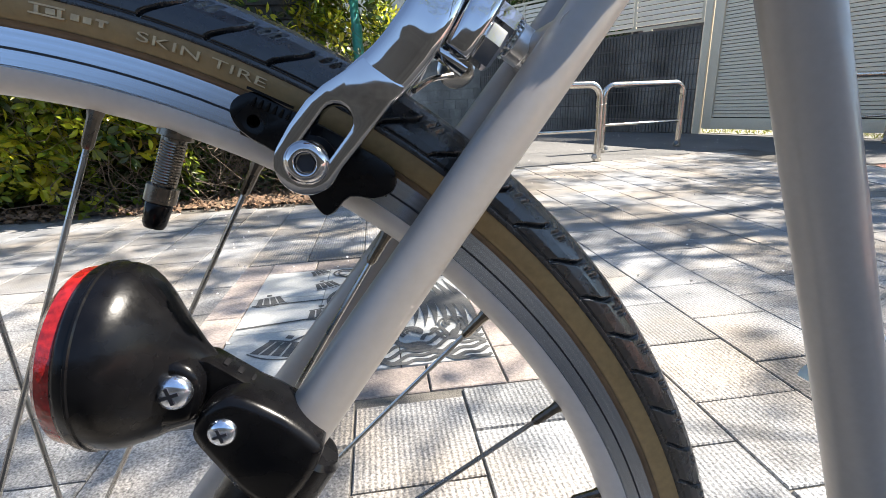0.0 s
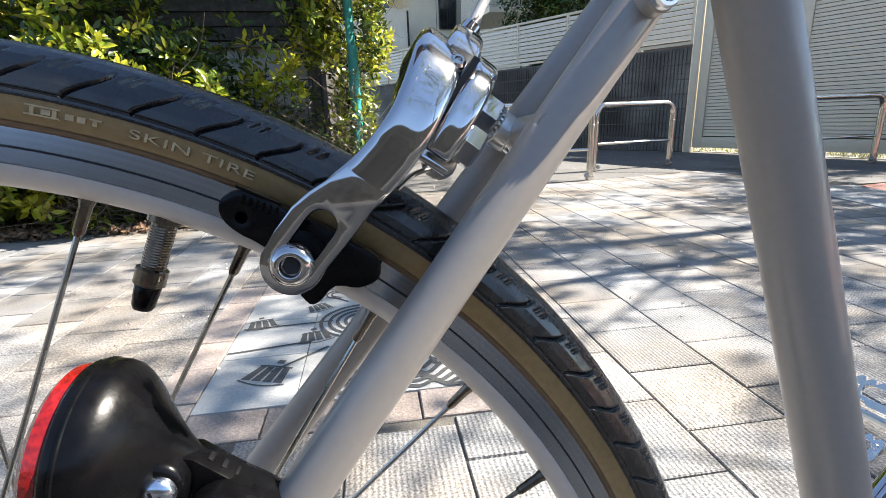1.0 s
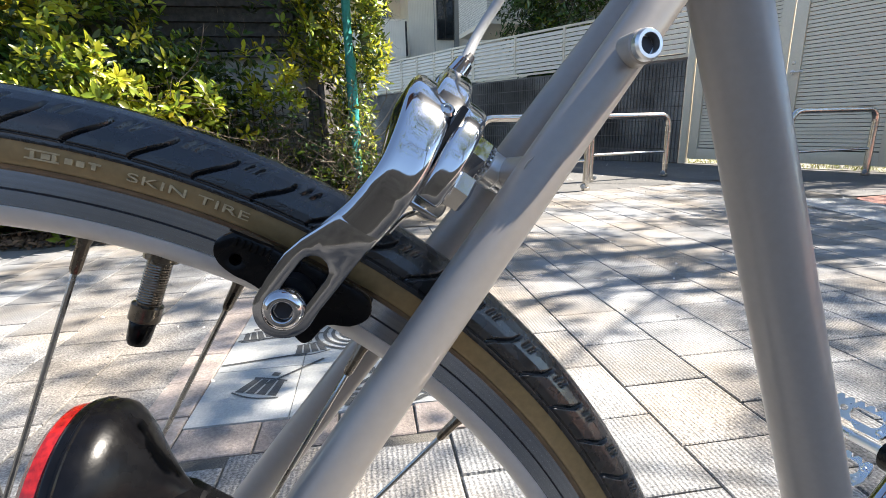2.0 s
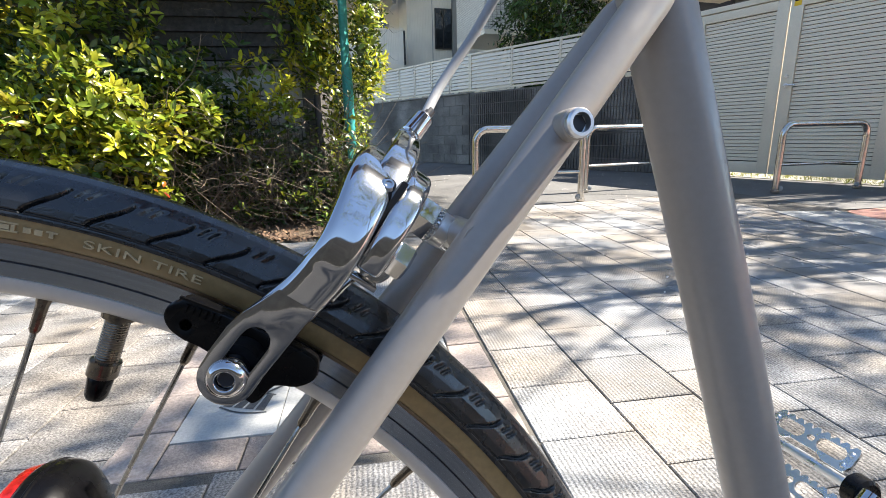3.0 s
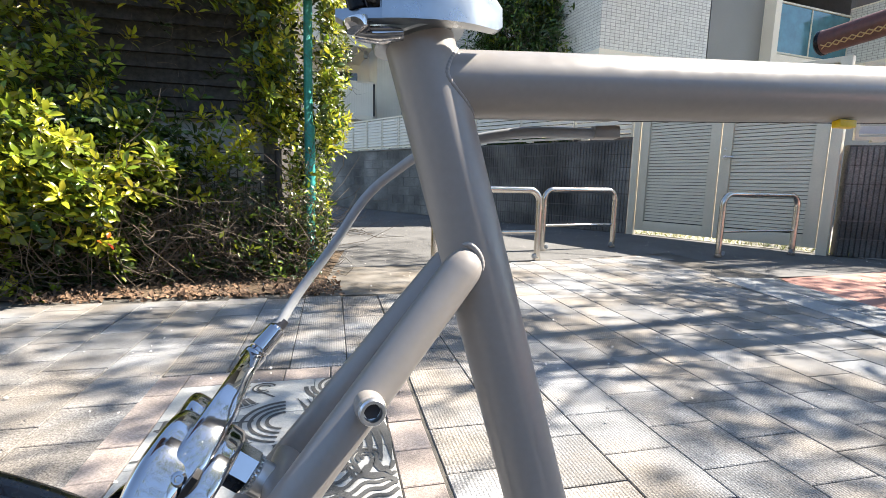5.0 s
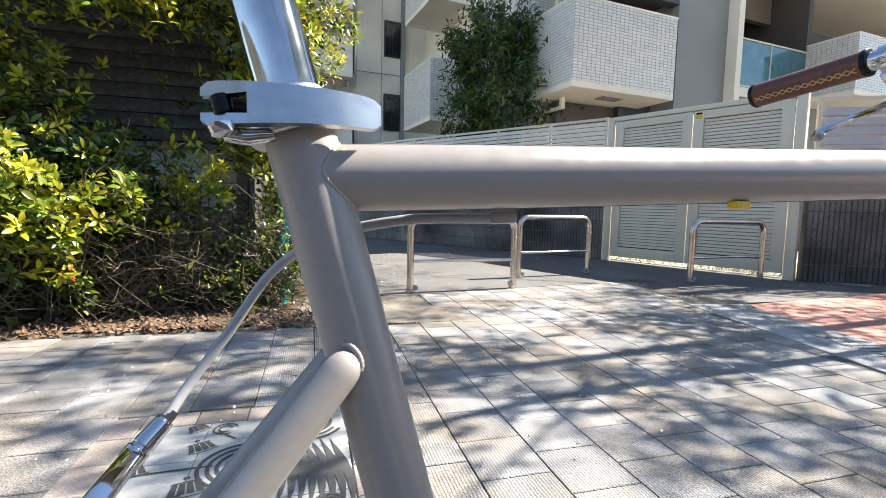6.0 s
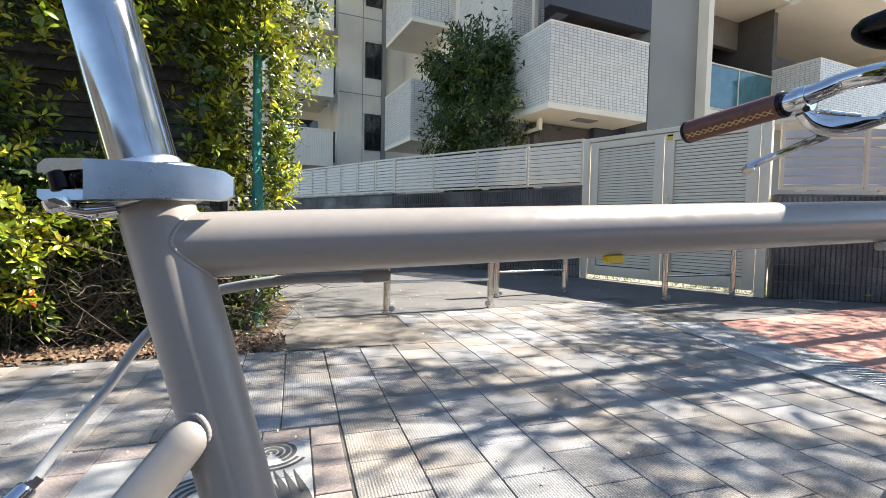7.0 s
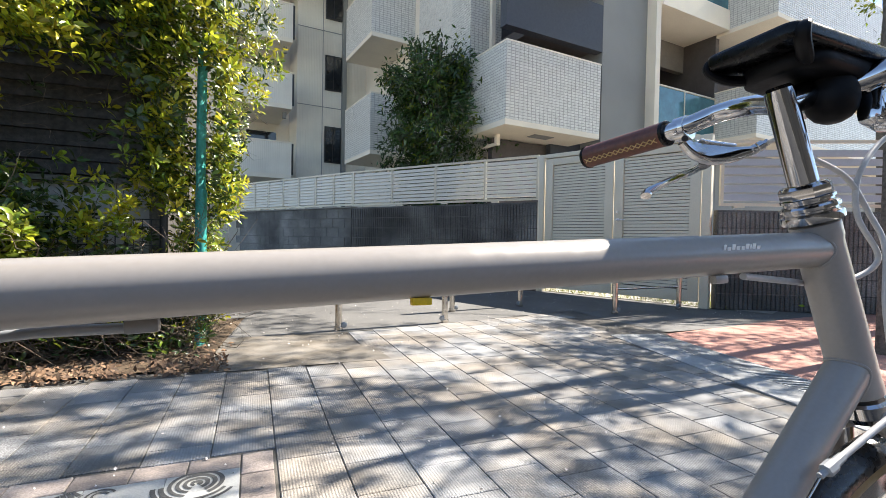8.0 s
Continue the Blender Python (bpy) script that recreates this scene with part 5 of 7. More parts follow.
def hub_and_spokes(parent, c, start, flange=0.030):
    hub = part("hub", lathed([(0.0, -0.055), (0.008, -0.055), (0.008, -0.04), (0.024, -0.034), (0.024, -0.029), (0.013, -0.024), (0.012, 0.024), (0.024, 0.029), (0.024, 0.034), (0.008, 0.04), (0.008, 0.055), (0.0, 0.055)], 24, axis_at(c, (0, 1, 0))), "satin_alu", parent)
    for k in range(32):
        a = start + 11.25 * k
        s = 1 if k % 2 else -1
        cross = 62 if (k // 2) % 2 else -62
        rim = c + wheel_dir(a) * 0.2665 + Vector((0, 0.0015 * s, 0))
        h = c + wheel_dir(a + cross) * 0.020 + Vector((0, flange * s, 0))
        d = (h - rim).normalized()
        sp = part("spoke", tubed([rim + d * 0.008, h], 0.0010, 8), "spoke", parent)
        part("nipple", lathed([(0.0026, -0.002), (0.0026, 0.0), (0.0021, 0.002), (0.0019, 0.011), (0.0013, 0.0125)], 10, axis_at(rim, d)), "brass", sp)
    return hub


rear_wheel = part("rear_wheel", swept_ring(both([(0.2880, 0.0098), (0.2878, 0.0108), (0.2811, 0.0111), (0.2809, 0.0105), (0.2805, 0.0105), (0.2803, 0.0111), (0.2758, 0.0113), (0.2756, 0.0107), (0.2752, 0.0107)]), 360, AX), "rim_side", bike, "machined silver rim wall")
# Dark ring: the groove's shade put into colour.
part("rim_groove", swept_ring([(0.2809, -0.0107), (0.2805, -0.0107)], 200, AX), "hole", rear_wheel)
part("rim_well", swept_ring(both([(0.2752, 0.0107), (0.2751, 0.0113), (0.2742, 0.0112), (0.2715, 0.0102), (0.2690, 0.0080), (0.2674, 0.0045), (0.2669, 0.0)]), 300, AX), "rim_paint", rear_wheel, "cream-grey painted inner rim")
part("tyre_tread", swept_ring(both([(0.2990, 0.0125), (0.3080, 0.0085), (0.3110, 0.0)]), 120, AX), "rubber", rear_wheel)
tread_mesh("tyre_tread", AX, (-2.0, 82.0), rear_wheel)
part("tyre_sidewall", swept_ring([(0.2862, -0.0100), (0.2876, -0.0122), (0.2905, -0.0136), (0.2945, -0.0142), (0.2980, -0.0142)], 360, AX), "skin", rear_wheel, "tan tyre sidewall")
part("tyre_sidewall", swept_ring([(0.2862, 0.0100), (0.2876, 0.0122), (0.2905, 0.0136), (0.2945, 0.0142), (0.2980, 0.0142)], 180, AX), "skin", rear_wheel, "tan tyre sidewall")
part("bead_strip", swept_ring([(0.2863, -0.0103), (0.2870, -0.0119), (0.2878, -0.0127), (0.2886, -0.0130), (0.2887, -0.0128)], 360, AX), "skin_edge", rear_wheel, "dark stained tyre bead")
part("tread_edge", swept_ring([(0.2962, -0.0141), (0.2964, -0.0146), (0.2972, -0.0147), (0.2980, -0.0145), (0.2982, -0.0140)], 360, AX), "rubber", rear_wheel)
part("tyre_lettering", bent_text("SKIN TIRE", 0.0040, 0.2916, 19.3, 0.00050, -0.0141, 0.0390), "skin_light", rear_wheel, smooth=0)
bmb = bmesh.new()                                  # boxed maker's mark, left as plain bars
for a, w_, r_, h_ in ((13.6, 1.9, 0.2944, 0.0005), (13.6, 1.9, 0.2917, 0.0005), (13.9, 0.22, 0.2930, 0.0020), (14.5, 0.5, 0.2930, 0.0016), (15.1, 0.22, 0.2930, 0.0020), (15.8, 0.45, 0.2930, 0.0018), (16.45, 0.45, 0.2930, 0.0018), (17.1, 0.7, 0.2940, 0.0006), (17.3, 0.25, 0.2930, 0.0018)):
    box(bmb, (radians(w_) * 0.293, 0.0007, h_), AX + wheel_dir(a + w_ / 2) * r_ + Vector((0, -0.0141, 0)), Matrix.Rotation(radians(a + w_ / 2), 3, "Y"))
part("tyre_lettering", bmb, "skin_light", rear_wheel, smooth=0)
hub_and_spokes(rear_wheel, AX, 16.3)
vd = wheel_dir(21.6)
va = axis_at(AX + vd * 0.2680, -vd) @ Matrix.Diagonal((0.95, 0.95, 0.90, 1))
valve = part("valve", lathed([(0.0062, -0.001), (0.0062, 0.0028), (0.0043, 0.0034), (0.0043, 0.0215), (0.0056, 0.0222), (0.0056, 0.0285), (0.0045, 0.0292)], 20, va), "brass", rear_wheel)
bmv = bmesh.new()
for k in range(15):
    lathe(bmv, [(0.0043, 0.0045 + 0.0011 * k), (0.00447, 0.0050 + 0.0011 * k), (0.0043, 0.0055 + 0.0011 * k)], 18, va)
part("thread", bmv, "brass", valve)
part("valve_cap", lathed([(0.0044, 0.0290), (0.0047, 0.0296), (0.0041, 0.0375), (0.0034, 0.0392), (0.0, 0.0395)], 18, va), "black", valve)
part("cassette", lathed([(0.0, 0.036), (0.035, 0.036), (0.035, 0.034), (0.018, 0.033), (0.018, 0.030)], 30, axis_at(AX, (0, -1, 0))), "satin_alu", rear_wheel)

front_wheel = part("front_wheel", swept_ring(both([(0.2880, 0.0098), (0.2878, 0.0108), (0.2788, 0.0112), (0.2776, 0.0112), (0.2752, 0.0113)]), 160, FAX), "rim_side", bike, "machined silver rim wall")
part("rim_well", swept_ring(both([(0.2752, 0.0113), (0.2715, 0.0102), (0.2690, 0.0080), (0.2669, 0.0)]), 160, FAX), "rim_paint", front_wheel, "cream-grey painted inner rim")
part("tyre_tread", swept_ring(both([(0.2975, 0.0142), (0.3020, 0.0139), (0.3055, 0.0125), (0.3090, 0.0098), (0.3117, 0.0062), (0.3132, 0.0028), (0.3137, 0.0)]), 200, FAX), "rubber", front_wheel)
for s in (-1, 1):
    part("tyre_sidewall", swept_ring([(0.2862, 0.0100 * s), (0.2905, 0.0136 * s), (0.2945, 0.0142 * s), (0.2980, 0.0142 * s)], 160, FAX), "skin", front_wheel, "tan tyre sidewall")
hub_and_spokes(front_wheel, FAX, 4.0)

# frame
def st(v):
    """The seat tube's axis at height v."""
    return Vector((0.2932 + (0.748 - v) * 0.267, 0, v))


BB = st(0.275)
sd = (st(0.80) - st(0.40)).normalized()
part("seat_tube", tubed([BB, st(0.60), st(0.72), st(0.7735)], [0.0145, 0.0143, 0.0149, 0.0150], 40), "paint", bike)
hd = Vector((-0.30, 0, 1.0)).normalized()
HT = lambda v: Vector((0.880 + (0.76 - v) * 0.30, 0, v))
tt0, tt1 = Vector((0.2915, 0, 0.75265)), Vector((0.872, 0, 0.7785))
part("top_tube", tubed([tt0, tt0.lerp(tt1, 0.03), tt0.lerp(tt1, 0.09), tt0.lerp(tt1, 0.5), tt1], [0.0144, 0.0144, 0.0148, 0.0148, 0.0148], 40), "paint", bike)
part("down_tube", tubed([Vector((0.905, 0, 0.683)), BB], 0.0160, 36), "paint", bike)
part("head_tube", lathed([(0.0165, -0.029), (0.0178, -0.028), (0.0178, -0.020), (0.0174, -0.016), (0.0172, 0.105), (0.0182, 0.109), (0.0182, 0.121), (0.0165, 0.122)], 36, axis_at(HT(0.684), hd)), "paint", bike)
part("bottom_bracket", lathed([(0.019, -0.034), (0.0205, -0.033), (0.0205, 0.033), (0.019, 0.034)], 28, axis_at(BB, (0, 1, 0))), "paint", bike)


def weld(centre_fn, r_bead, name="weld_bead", n=46):
    """A rippled weld seam along a closed line."""
    m = n * 4
    ring = [centre_fn(2 * math.pi * k / m) for k in range(m)]
    starts = [k for k in range(m) if ring[k] is not None and ring[k - 1] is None] or [0]
    pts = []
    for first in starts:
        run = list(itertools.takewhile(lambda r: r is not None, [ring[(first + k) % m] for k in range(m + 1)]))
        pts = run if len(run) > len(pts) else pts
    bm = tubed([p - nrm * r_bead * 0.5 for p, nrm in pts], [r_bead * (1.0 + 0.07 * math.cos(math.pi * k / 2)) for k in range(len(pts))], 8)
    return part(name, bm, "paint", bike, smooth=80)


def joint_line(axis_p, axis_d, r_main, p0, d0, r_in):
    """Where a round tube (p0, d0, r_in) meets a round main tube."""
    d0 = d0.normalized()
    u = d0.orthogonal().normalized()
    w = d0.cross(u)

    def fn(q):
        o = p0 + (u * math.cos(q) + w * math.sin(q)) * r_in
        oo, dd = o - axis_p, d0
        a = dd - axis_d * dd.dot(axis_d)
        b = oo - axis_d * oo.dot(axis_d)
        A, B, C = a.dot(a), 2 * a.dot(b), b.dot(b) - r_main ** 2
        disc = max(B * B - 4 * A * C, 0.0)
        p = o + dd * (-B + math.sqrt(disc)) / (2 * A)
        foot = axis_p + axis_d * (p - axis_p).dot(axis_d)
        p = foot + (p - foot).normalized() * r_main
        nrm = (p - axis_p) - axis_d * (p - axis_p).dot(axis_d)
        return p, nrm.normalized()
    return fn


weld(joint_line(st(0.7), sd, 0.0150, tt0, tt1 - tt0, 0.0143), 0.0012, n=60)
weld(joint_line(HT(0.75), hd, 0.0170, tt1, tt0 - tt1, 0.0152), 0.0014, n=60)
weld(joint_line(HT(0.70), hd, 0.0178, Vector((0.905, 0, 0.683)), BB - Vector((0.905, 0, 0.683)), 0.0164), 0.0014, n=60)

for s in (-1, 1):
    drop = Vector((0.012, 0.064 * s, 0.317))
    topj = st(0.688) + Vector((0.006, 0.0105 * s, 0))
    name = "seat_stay"
    stay = part(name, tubed([drop.lerp(topj, f) for f in (0, 0.08, 0.3, 0.956, 0.963, 0.9690, 0.9735, 0.9770, 0.979)], [0.0065, 0.0070, 0.0082, 0.0082, 0.0079, 0.0071, 0.0056, 0.0034, 0.0008], 30), "paint", bike, smooth=80)
    part("chain_stay", tubed([drop + Vector((0, 0, -0.004)), BB + Vector((-0.05, 0.026 * s, 0)), BB + Vector((0, 0.02 * s, 0))], [0.007, 0.0095, 0.0095], 20), "paint", bike)
    part("dropout", boxed((0.05, 0.005, 0.035), drop + Vector((0.0, 0, -0.006)), bevel=0.002), "paint", bike)
    seam = curve_pts([(0.3030, 0.0128 * s, 0.6838), (0.3066, 0.0138 * s, 0.6832), (0.3098, 0.0146 * s, 0.6796), (0.3110, 0.0147 * s, 0.6748), (0.3092, 0.0142 * s, 0.6706)], 9)
    part("weld_bead", tubed(seam, [0.0014 * (1 + 0.06 * math.cos(2.1 * k)) * min(1, 0.25 + k / 6, 0.25 + (36 - k) / 6) for k in range(37)], 10), "paint", stay, smooth=80)
    bp = drop.lerp(topj, 0.828) + Vector((0, 0.0075 * s, 0))
    boss = part("rack_boss", lathed([(0.0058, -0.003), (0.0056, 0.0050), (0.0050, 0.0058), (0.0040, 0.0060), (0.0036, 0.0040), (0.0, 0.0038)], 24, axis_at(bp, (0.10, s, 0.02))), "paint", stay)
    part("socket_screw", lathed([(0.0050, 0.0052), (0.0051, 0.0078), (0.0045, 0.0088), (0.0034, 0.0088), (0.0033, 0.0055), (0.0, 0.0054)], 24, axis_at(bp, (0.10, s, 0.02))), "satin_alu", boss)
    part("socket", lathed([(0.0032, 0.0060), (0.0, 0.0061)], 6, axis_at(bp, (0.10, s, 0.02))), "hole", boss)
part("brake_bridge", tubed([(0.2300, -0.030, 0.5845), (0.2280, 0, 0.5850), (0.2300, 0.030, 0.5845)], 0.0068, 20), "paint", bike)

# seat clamp and post
cd = sd
cm = axis_at(st(0.7695), cd)
clamp = part("seat_clamp", lathed([(0.0148, 0), (0.0196, 0.0), (0.0202, 0.0008), (0.0202, 0.0132), (0.0196, 0.014), (0.0138, 0.014)], 48, cm), "clamp_alu", bike, "satin aluminium seat clamp")
bm = bmesh.new()                     # closed lever, wrapped round the near side
rows_ = []
for k in range(25):
    t = k / 24
    x = -0.0345 + 0.0695 * t
    y = 0.0245 - 0.0085 * abs(2 * t - 0.95) ** 2.6
    th = 0.0045 + 0.002 * math.sin(math.pi * t)
    nose = max(0.0, 1 - t / 0.06) + max(0.0, (t - 0.93) / 0.07)
    z0, z1 = 0.0002 + 0.0014 * t - 0.225 * x + 0.0022 * nose ** 2, 0.0163 - 0.0029 * t - 0.225 * x - 0.0022 * nose ** 2
    x0_, x1_ = x + 0.25 * (z0 - 0.008), x + 0.25 * (z1 - 0.008)          # ends stand upright
    rows_.append([bm.verts.new((x0_, y, z0)), bm.verts.new((x0_, y - th, z0)), bm.verts.new((x1_, y - th, z1)), bm.verts.new((x1_, y, z1))])
for k, (a, b) in enumerate(zip(rows_, rows_[1:])):
    for q in range(4):
        if k < 6 and q in (1, 3):
            continue
        bm.faces.new((a[q], a[(q + 1) % 4], b[(q + 1) % 4], b[q]))
for end in (rows_[-1],):
    bm.faces.new(end)
for q in (1, 3):                     # the fork round the pivot at its root
    a, b = rows_[0], rows_[6]
    lo = [bm.verts.new(v.co.lerp(w.co, 0.26)) for v, w in ((a[q], a[(q + 1) % 4]), (b[q], b[(q + 1) % 4]))]
    hi = [bm.verts.new(v.co.lerp(w.co, 0.76)) for v, w in ((a[q], a[(q + 1) % 4]), (b[q], b[(q + 1) % 4]))]
    bm.faces.new([a[q]] + [rows_[k][q] for k in range(1, 7)] + [lo[1], lo[0]])
    bm.faces.new([hi[0], hi[1]] + [rows_[k][(q + 1) % 4] for k in range(6, -1, -1)])
bmesh.ops.recalc_face_normals(bm, faces=bm.faces)
LV = Matrix.Translation(st(0.7690)) @ Matrix(((cd.z, 0, cd.x, 0), (0, -1, 0, 0), (-cd.x, 0, cd.z, 0), (0, 0, 0, 1)))
bm.transform(LV)
part("lever", bm, "clamp_alu", clamp, "satin quick-release lever, closed")
part("pivot_barrel", lathed([(0.0034, -0.0037), (0.0039, -0.0032), (0.0039, 0.0032), (0.0034, 0.0037)], 20, axis_at(LV @ Vector((-0.0250, 0.0175, 0.0140)), cd)), "black", clamp)
part("pivot_fork", boxed((0.013, 0.006, 0.0066), LV @ Vector((-0.0215, 0.0110, 0.0145)), bevel=0.001), "black", clamp)
part("clamp_bolt", lathed([(0.0, -0.003), (0.0046, -0.003), (0.0052, -0.001), (0.0052, 0.0006), (0.003, 0.001)], 20, axis_at(LV @ Vector((-0.0270, 0.0190, 0.0062)), cd)), "chrome", clamp)
part("clamp_ear", tubed([LV @ Vector((-0.027, 0.012, 0.0045)), LV @ Vector((-0.019, 0.015, 0.0012)), LV @ Vector((-0.010, 0.015, 0.0004))], [0.0028, 0.0034, 0.0026], 14), "chrome", clamp)
part("seat_post", tubed([st(0.70), st(0.7835), st(0.784), st(0.97)], [0.0135, 0.0135, 0.0131, 0.0131], 40), "post_alu", bike)
part("post_collar", lathed([(0.0137, 0.0135), (0.0146, 0.014), (0.0146, 0.0175), (0.0137, 0.019)], 40, cm), "satin_alu", bike)
saddle_p = st(0.985)
bm = bmesh.new()
out = []
for k in range(13):
    t = k / 12
    x = -0.14 + 0.27 * t
    wd = 0.075 * (1 - t) ** 0.9 * (1 if t > 0.06 else 0.75) + 0.019
    zz = 0.035 + 0.012 * (1 - t) ** 2
    out.append([bm.verts.new(saddle_p + Vector((x, wd * math.cos(q), zz + 0.022 * math.sin(q) * (1 if q < math.pi else 0.5)))) for q in [2 * math.pi * i / 14 for i in range(14)]])
for a, b in zip(out, out[1:]):
    for i in range(14):
        bm.faces.new((a[i], a[(i + 1) % 14], b[(i + 1) % 14], b[i]))
bm.faces.new(out[0][::-1])
bm.faces.new(out[-1])
saddle = part("saddle", bm, "leather", bike, "brown leather saddle")
for s in (-1, 1):
    part("saddle_rail", tubed([saddle_p + Vector((-0.10, 0.03 * s, 0.02)), saddle_p + Vector((-0.05, 0.022 * s, -0.012)), saddle_p + Vector((0.05, 0.02 * s, -0.012)), saddle_p + Vector((0.10, 0.008 * s, 0.02))], 0.0035, 10), "chrome", saddle)

def loft(stations, seg=20, power=3.0):
    """A smooth bar of rounded-box section: (place, half width in the frame's plane, half thickness sideways)."""
    bm = bmesh.new()
    P = [Vector(s[0]) for s in stations]
    rings = []
    for i, (p, hw, ht) in enumerate(stations):
        d = (P[min(i + 1, len(P) - 1)] - P[max(i - 1, 0)]).normalized()
        n = Vector((0, 1, 0)).cross(d)
        n = n.normalized() if n.length > 1e-4 else Vector((0, 0, 1))
        b = d.cross(n).normalized()
        ring = []
        for k in range(seg):
            q = 2 * math.pi * k / seg
            c, s = math.cos(q), math.sin(q)
            ring.append(bm.verts.new(P[i] + n * hw * math.copysign(abs(c) ** (2 / power), c) + b * ht * math.copysign(abs(s) ** (2 / power), s)))
        rings.append(ring)
    for a, b in zip(rings, rings[1:]):
        for k in range(seg):
            bm.faces.new((a[k], a[(k + 1) % seg], b[(k + 1) % seg], b[k]))
    bm.faces.new(rings[0][::-1])
    bm.faces.new(rings[-1])
    bmesh.ops.recalc_face_normals(bm, faces=bm.faces)
    return bm


def dense(stations, n=5):
    """Smoothly fills in lofting stations."""
    pts = curve_pts([s[0] for s in stations], n)
    wid = curve_pts([(s[1], s[2], 0) for s in stations], n)
    return [(p, max(w.x, 0.0008), max(w.y, 0.0008)) for p, w in zip(pts, wid)]


# headset, stem, bars
hs = axis_at(HT(0.803), hd)
part("headset", lathed([(0.0165, -0.001), (0.0222, 0.0), (0.0226, 0.003), (0.0222, 0.006), (0.0190, 0.008), (0.0190, 0.0095), (0.0214, 0.0105), (0.0214, 0.013), (0.0178, 0.016), (0.0178, 0.0175), (0.0195, 0.018), (0.0195, 0.020), (0.0165, 0.0205)], 40, hs), "chrome", bike, "polished threaded headset")
part("lock_nut", lathed([(0.0188, 0.0205), (0.0192, 0.0212), (0.0192, 0.029), (0.0165, 0.0315), (0.0125, 0.0318)], 8, hs), "chrome", bike)
quill_top = HT(0.803) + hd * 0.112
part("stem_quill", tubed([HT(0.80), HT(0.803) + hd * 0.106, quill_top, quill_top + hd * 0.003], [0.0111, 0.0111, 0.0108, 0.0085], 32), "chrome", bike, "polished quill stem")
clampc = Vector((0.895, 0.0, 0.916))
part("stem_arm", tubed([quill_top - hd * 0.012, clampc + Vector((-0.012, 0, 0))], [0.0112, 0.0120], 24), "chrome", bike)
part("bar_clamp", lathed([(0.0135, -0.021), (0.0168, -0.019), (0.0168, 0.019), (0.0135, 0.021)], 28, axis_at(clampc, (0, 1, 0))), "chrome", bike)


def bar_line(s):
    return curve_pts([clampc, clampc + Vector((0.012, 0.03 * s, 0.003)), (0.940, 0.090 * s, 0.944), (0.940, 0.135 * s, 0.950), (0.912, 0.182 * s, 0.938), (0.890, 0.312 * s, 0.938)], 14)


for s in (-1, 1):
    line = bar_line(s)
    bar = part("handlebar", tubed(line[:-1] + [line[-1]], 0.0111, 24), "chrome", bike, "polished swept handlebar")
    g0, g1 = Vector((0.912, 0.180 * s, 0.938)), Vector((0.890, 0.312 * s, 0.938))
    gd_ = (g1 - g0).normalized()
    grip = part("grip", lathed([(0.0150, 0.004), (0.0155, 0.006), (0.0155, 0.126), (0.0160, 0.127), (0.0158, 0.131), (0.012, 0.134), (0.0, 0.1345)], 28, axis_at(g0, gd_)), "leather", bike, "brown leather grip with tan cross-stitching")
    part("end_ring", lathed([(0.0156, 0.1265), (0.0164, 0.1275), (0.0164, 0.131), (0.0150, 0.133)], 28, axis_at(g0, gd_)), "black", grip)
    part("end_ring", lathed([(0.0152, 0.001), (0.0160, 0.002), (0.0160, 0.006), (0.0152, 0.007)], 28, axis_at(g0, gd_)), "black", grip)
    gm = axis_at(g0, gd_)
    toward = gm.inverted().to_3x3() @ Vector((-0.35, -0.9 if s > 0 else 0.4, -0.35))
    q0 = math.atan2(toward.y, toward.x)
    bm = bmesh.new()
    for k in range(13):
        z = 0.010 + 0.0088 * k
        for e in (-1, 1):
            pts = [gm @ Vector((0.0157 * math.cos(q0 + e * dq), 0.0157 * math.sin(q0 + e * dq), z + dz)) for dq, dz in ((-0.20, 0.0), (0.0, 0.0044), (0.20, 0.0088))]
            tube(bm, pts, 0.00075, 6)
    part("stitching", bm, "thread", grip)
    # brake lever
    lc = Vector((0.922, 0.168 * s, 0.940))
    lever = part("lever_clamp", lathed([(0.0118, -0.008), (0.0155, -0.007), (0.0155, 0.007), (0.0118, 0.008)], 24, axis_at(lc, gd_)), "chrome", bike, "polished brake lever and clamp")
    body = [(0.9320, 0.178 * s, 0.9300), (0.9470, 0.175 * s, 0.9190), (0.9640, 0.166 * s, 0.9115), (0.9830, 0.152 * s, 0.9090), (0.9990, 0.138 * s, 0.9110)]
    part("lever_body", loft(dense([(body[0], 0.0080, 0.0060), (body[1], 0.0120, 0.0075), (body[2], 0.0135, 0.0080), (body[3], 0.0098, 0.0070), (body[4], 0.0058, 0.0055)]), 24, 3.6), "chrome", lever)
    part("lever_cap", loft(dense([((0.950, 0.170 * s, 0.9285), 0.0020, 0.0050), ((0.966, 0.163 * s, 0.9240), 0.0026, 0.0060), ((0.986, 0.149 * s, 0.9190), 0.0022, 0.0050)]), 16, 3.0), "satin_alu", lever)
    part("adjuster", lathed([(0.005, -0.002), (0.0062, 0.001), (0.0062, 0.006), (0.0054, 0.007), (0.0062, 0.008), (0.0062, 0.014), (0.0042, 0.015), (0.0042, 0.020)], 12, axis_at(body[-1], (0.60, -0.62 * s, 0.45))), "chrome", lever)
    blade = curve_pts([(0.9700, 0.178 * s, 0.9035), (0.9930, 0.210 * s, 0.9060), (1.0060, 0.245 * s, 0.9050), (1.0040, 0.280 * s, 0.8990), (0.9930, 0.297 * s, 0.8900), (0.9880, 0.297 * s, 0.8830)], 8)
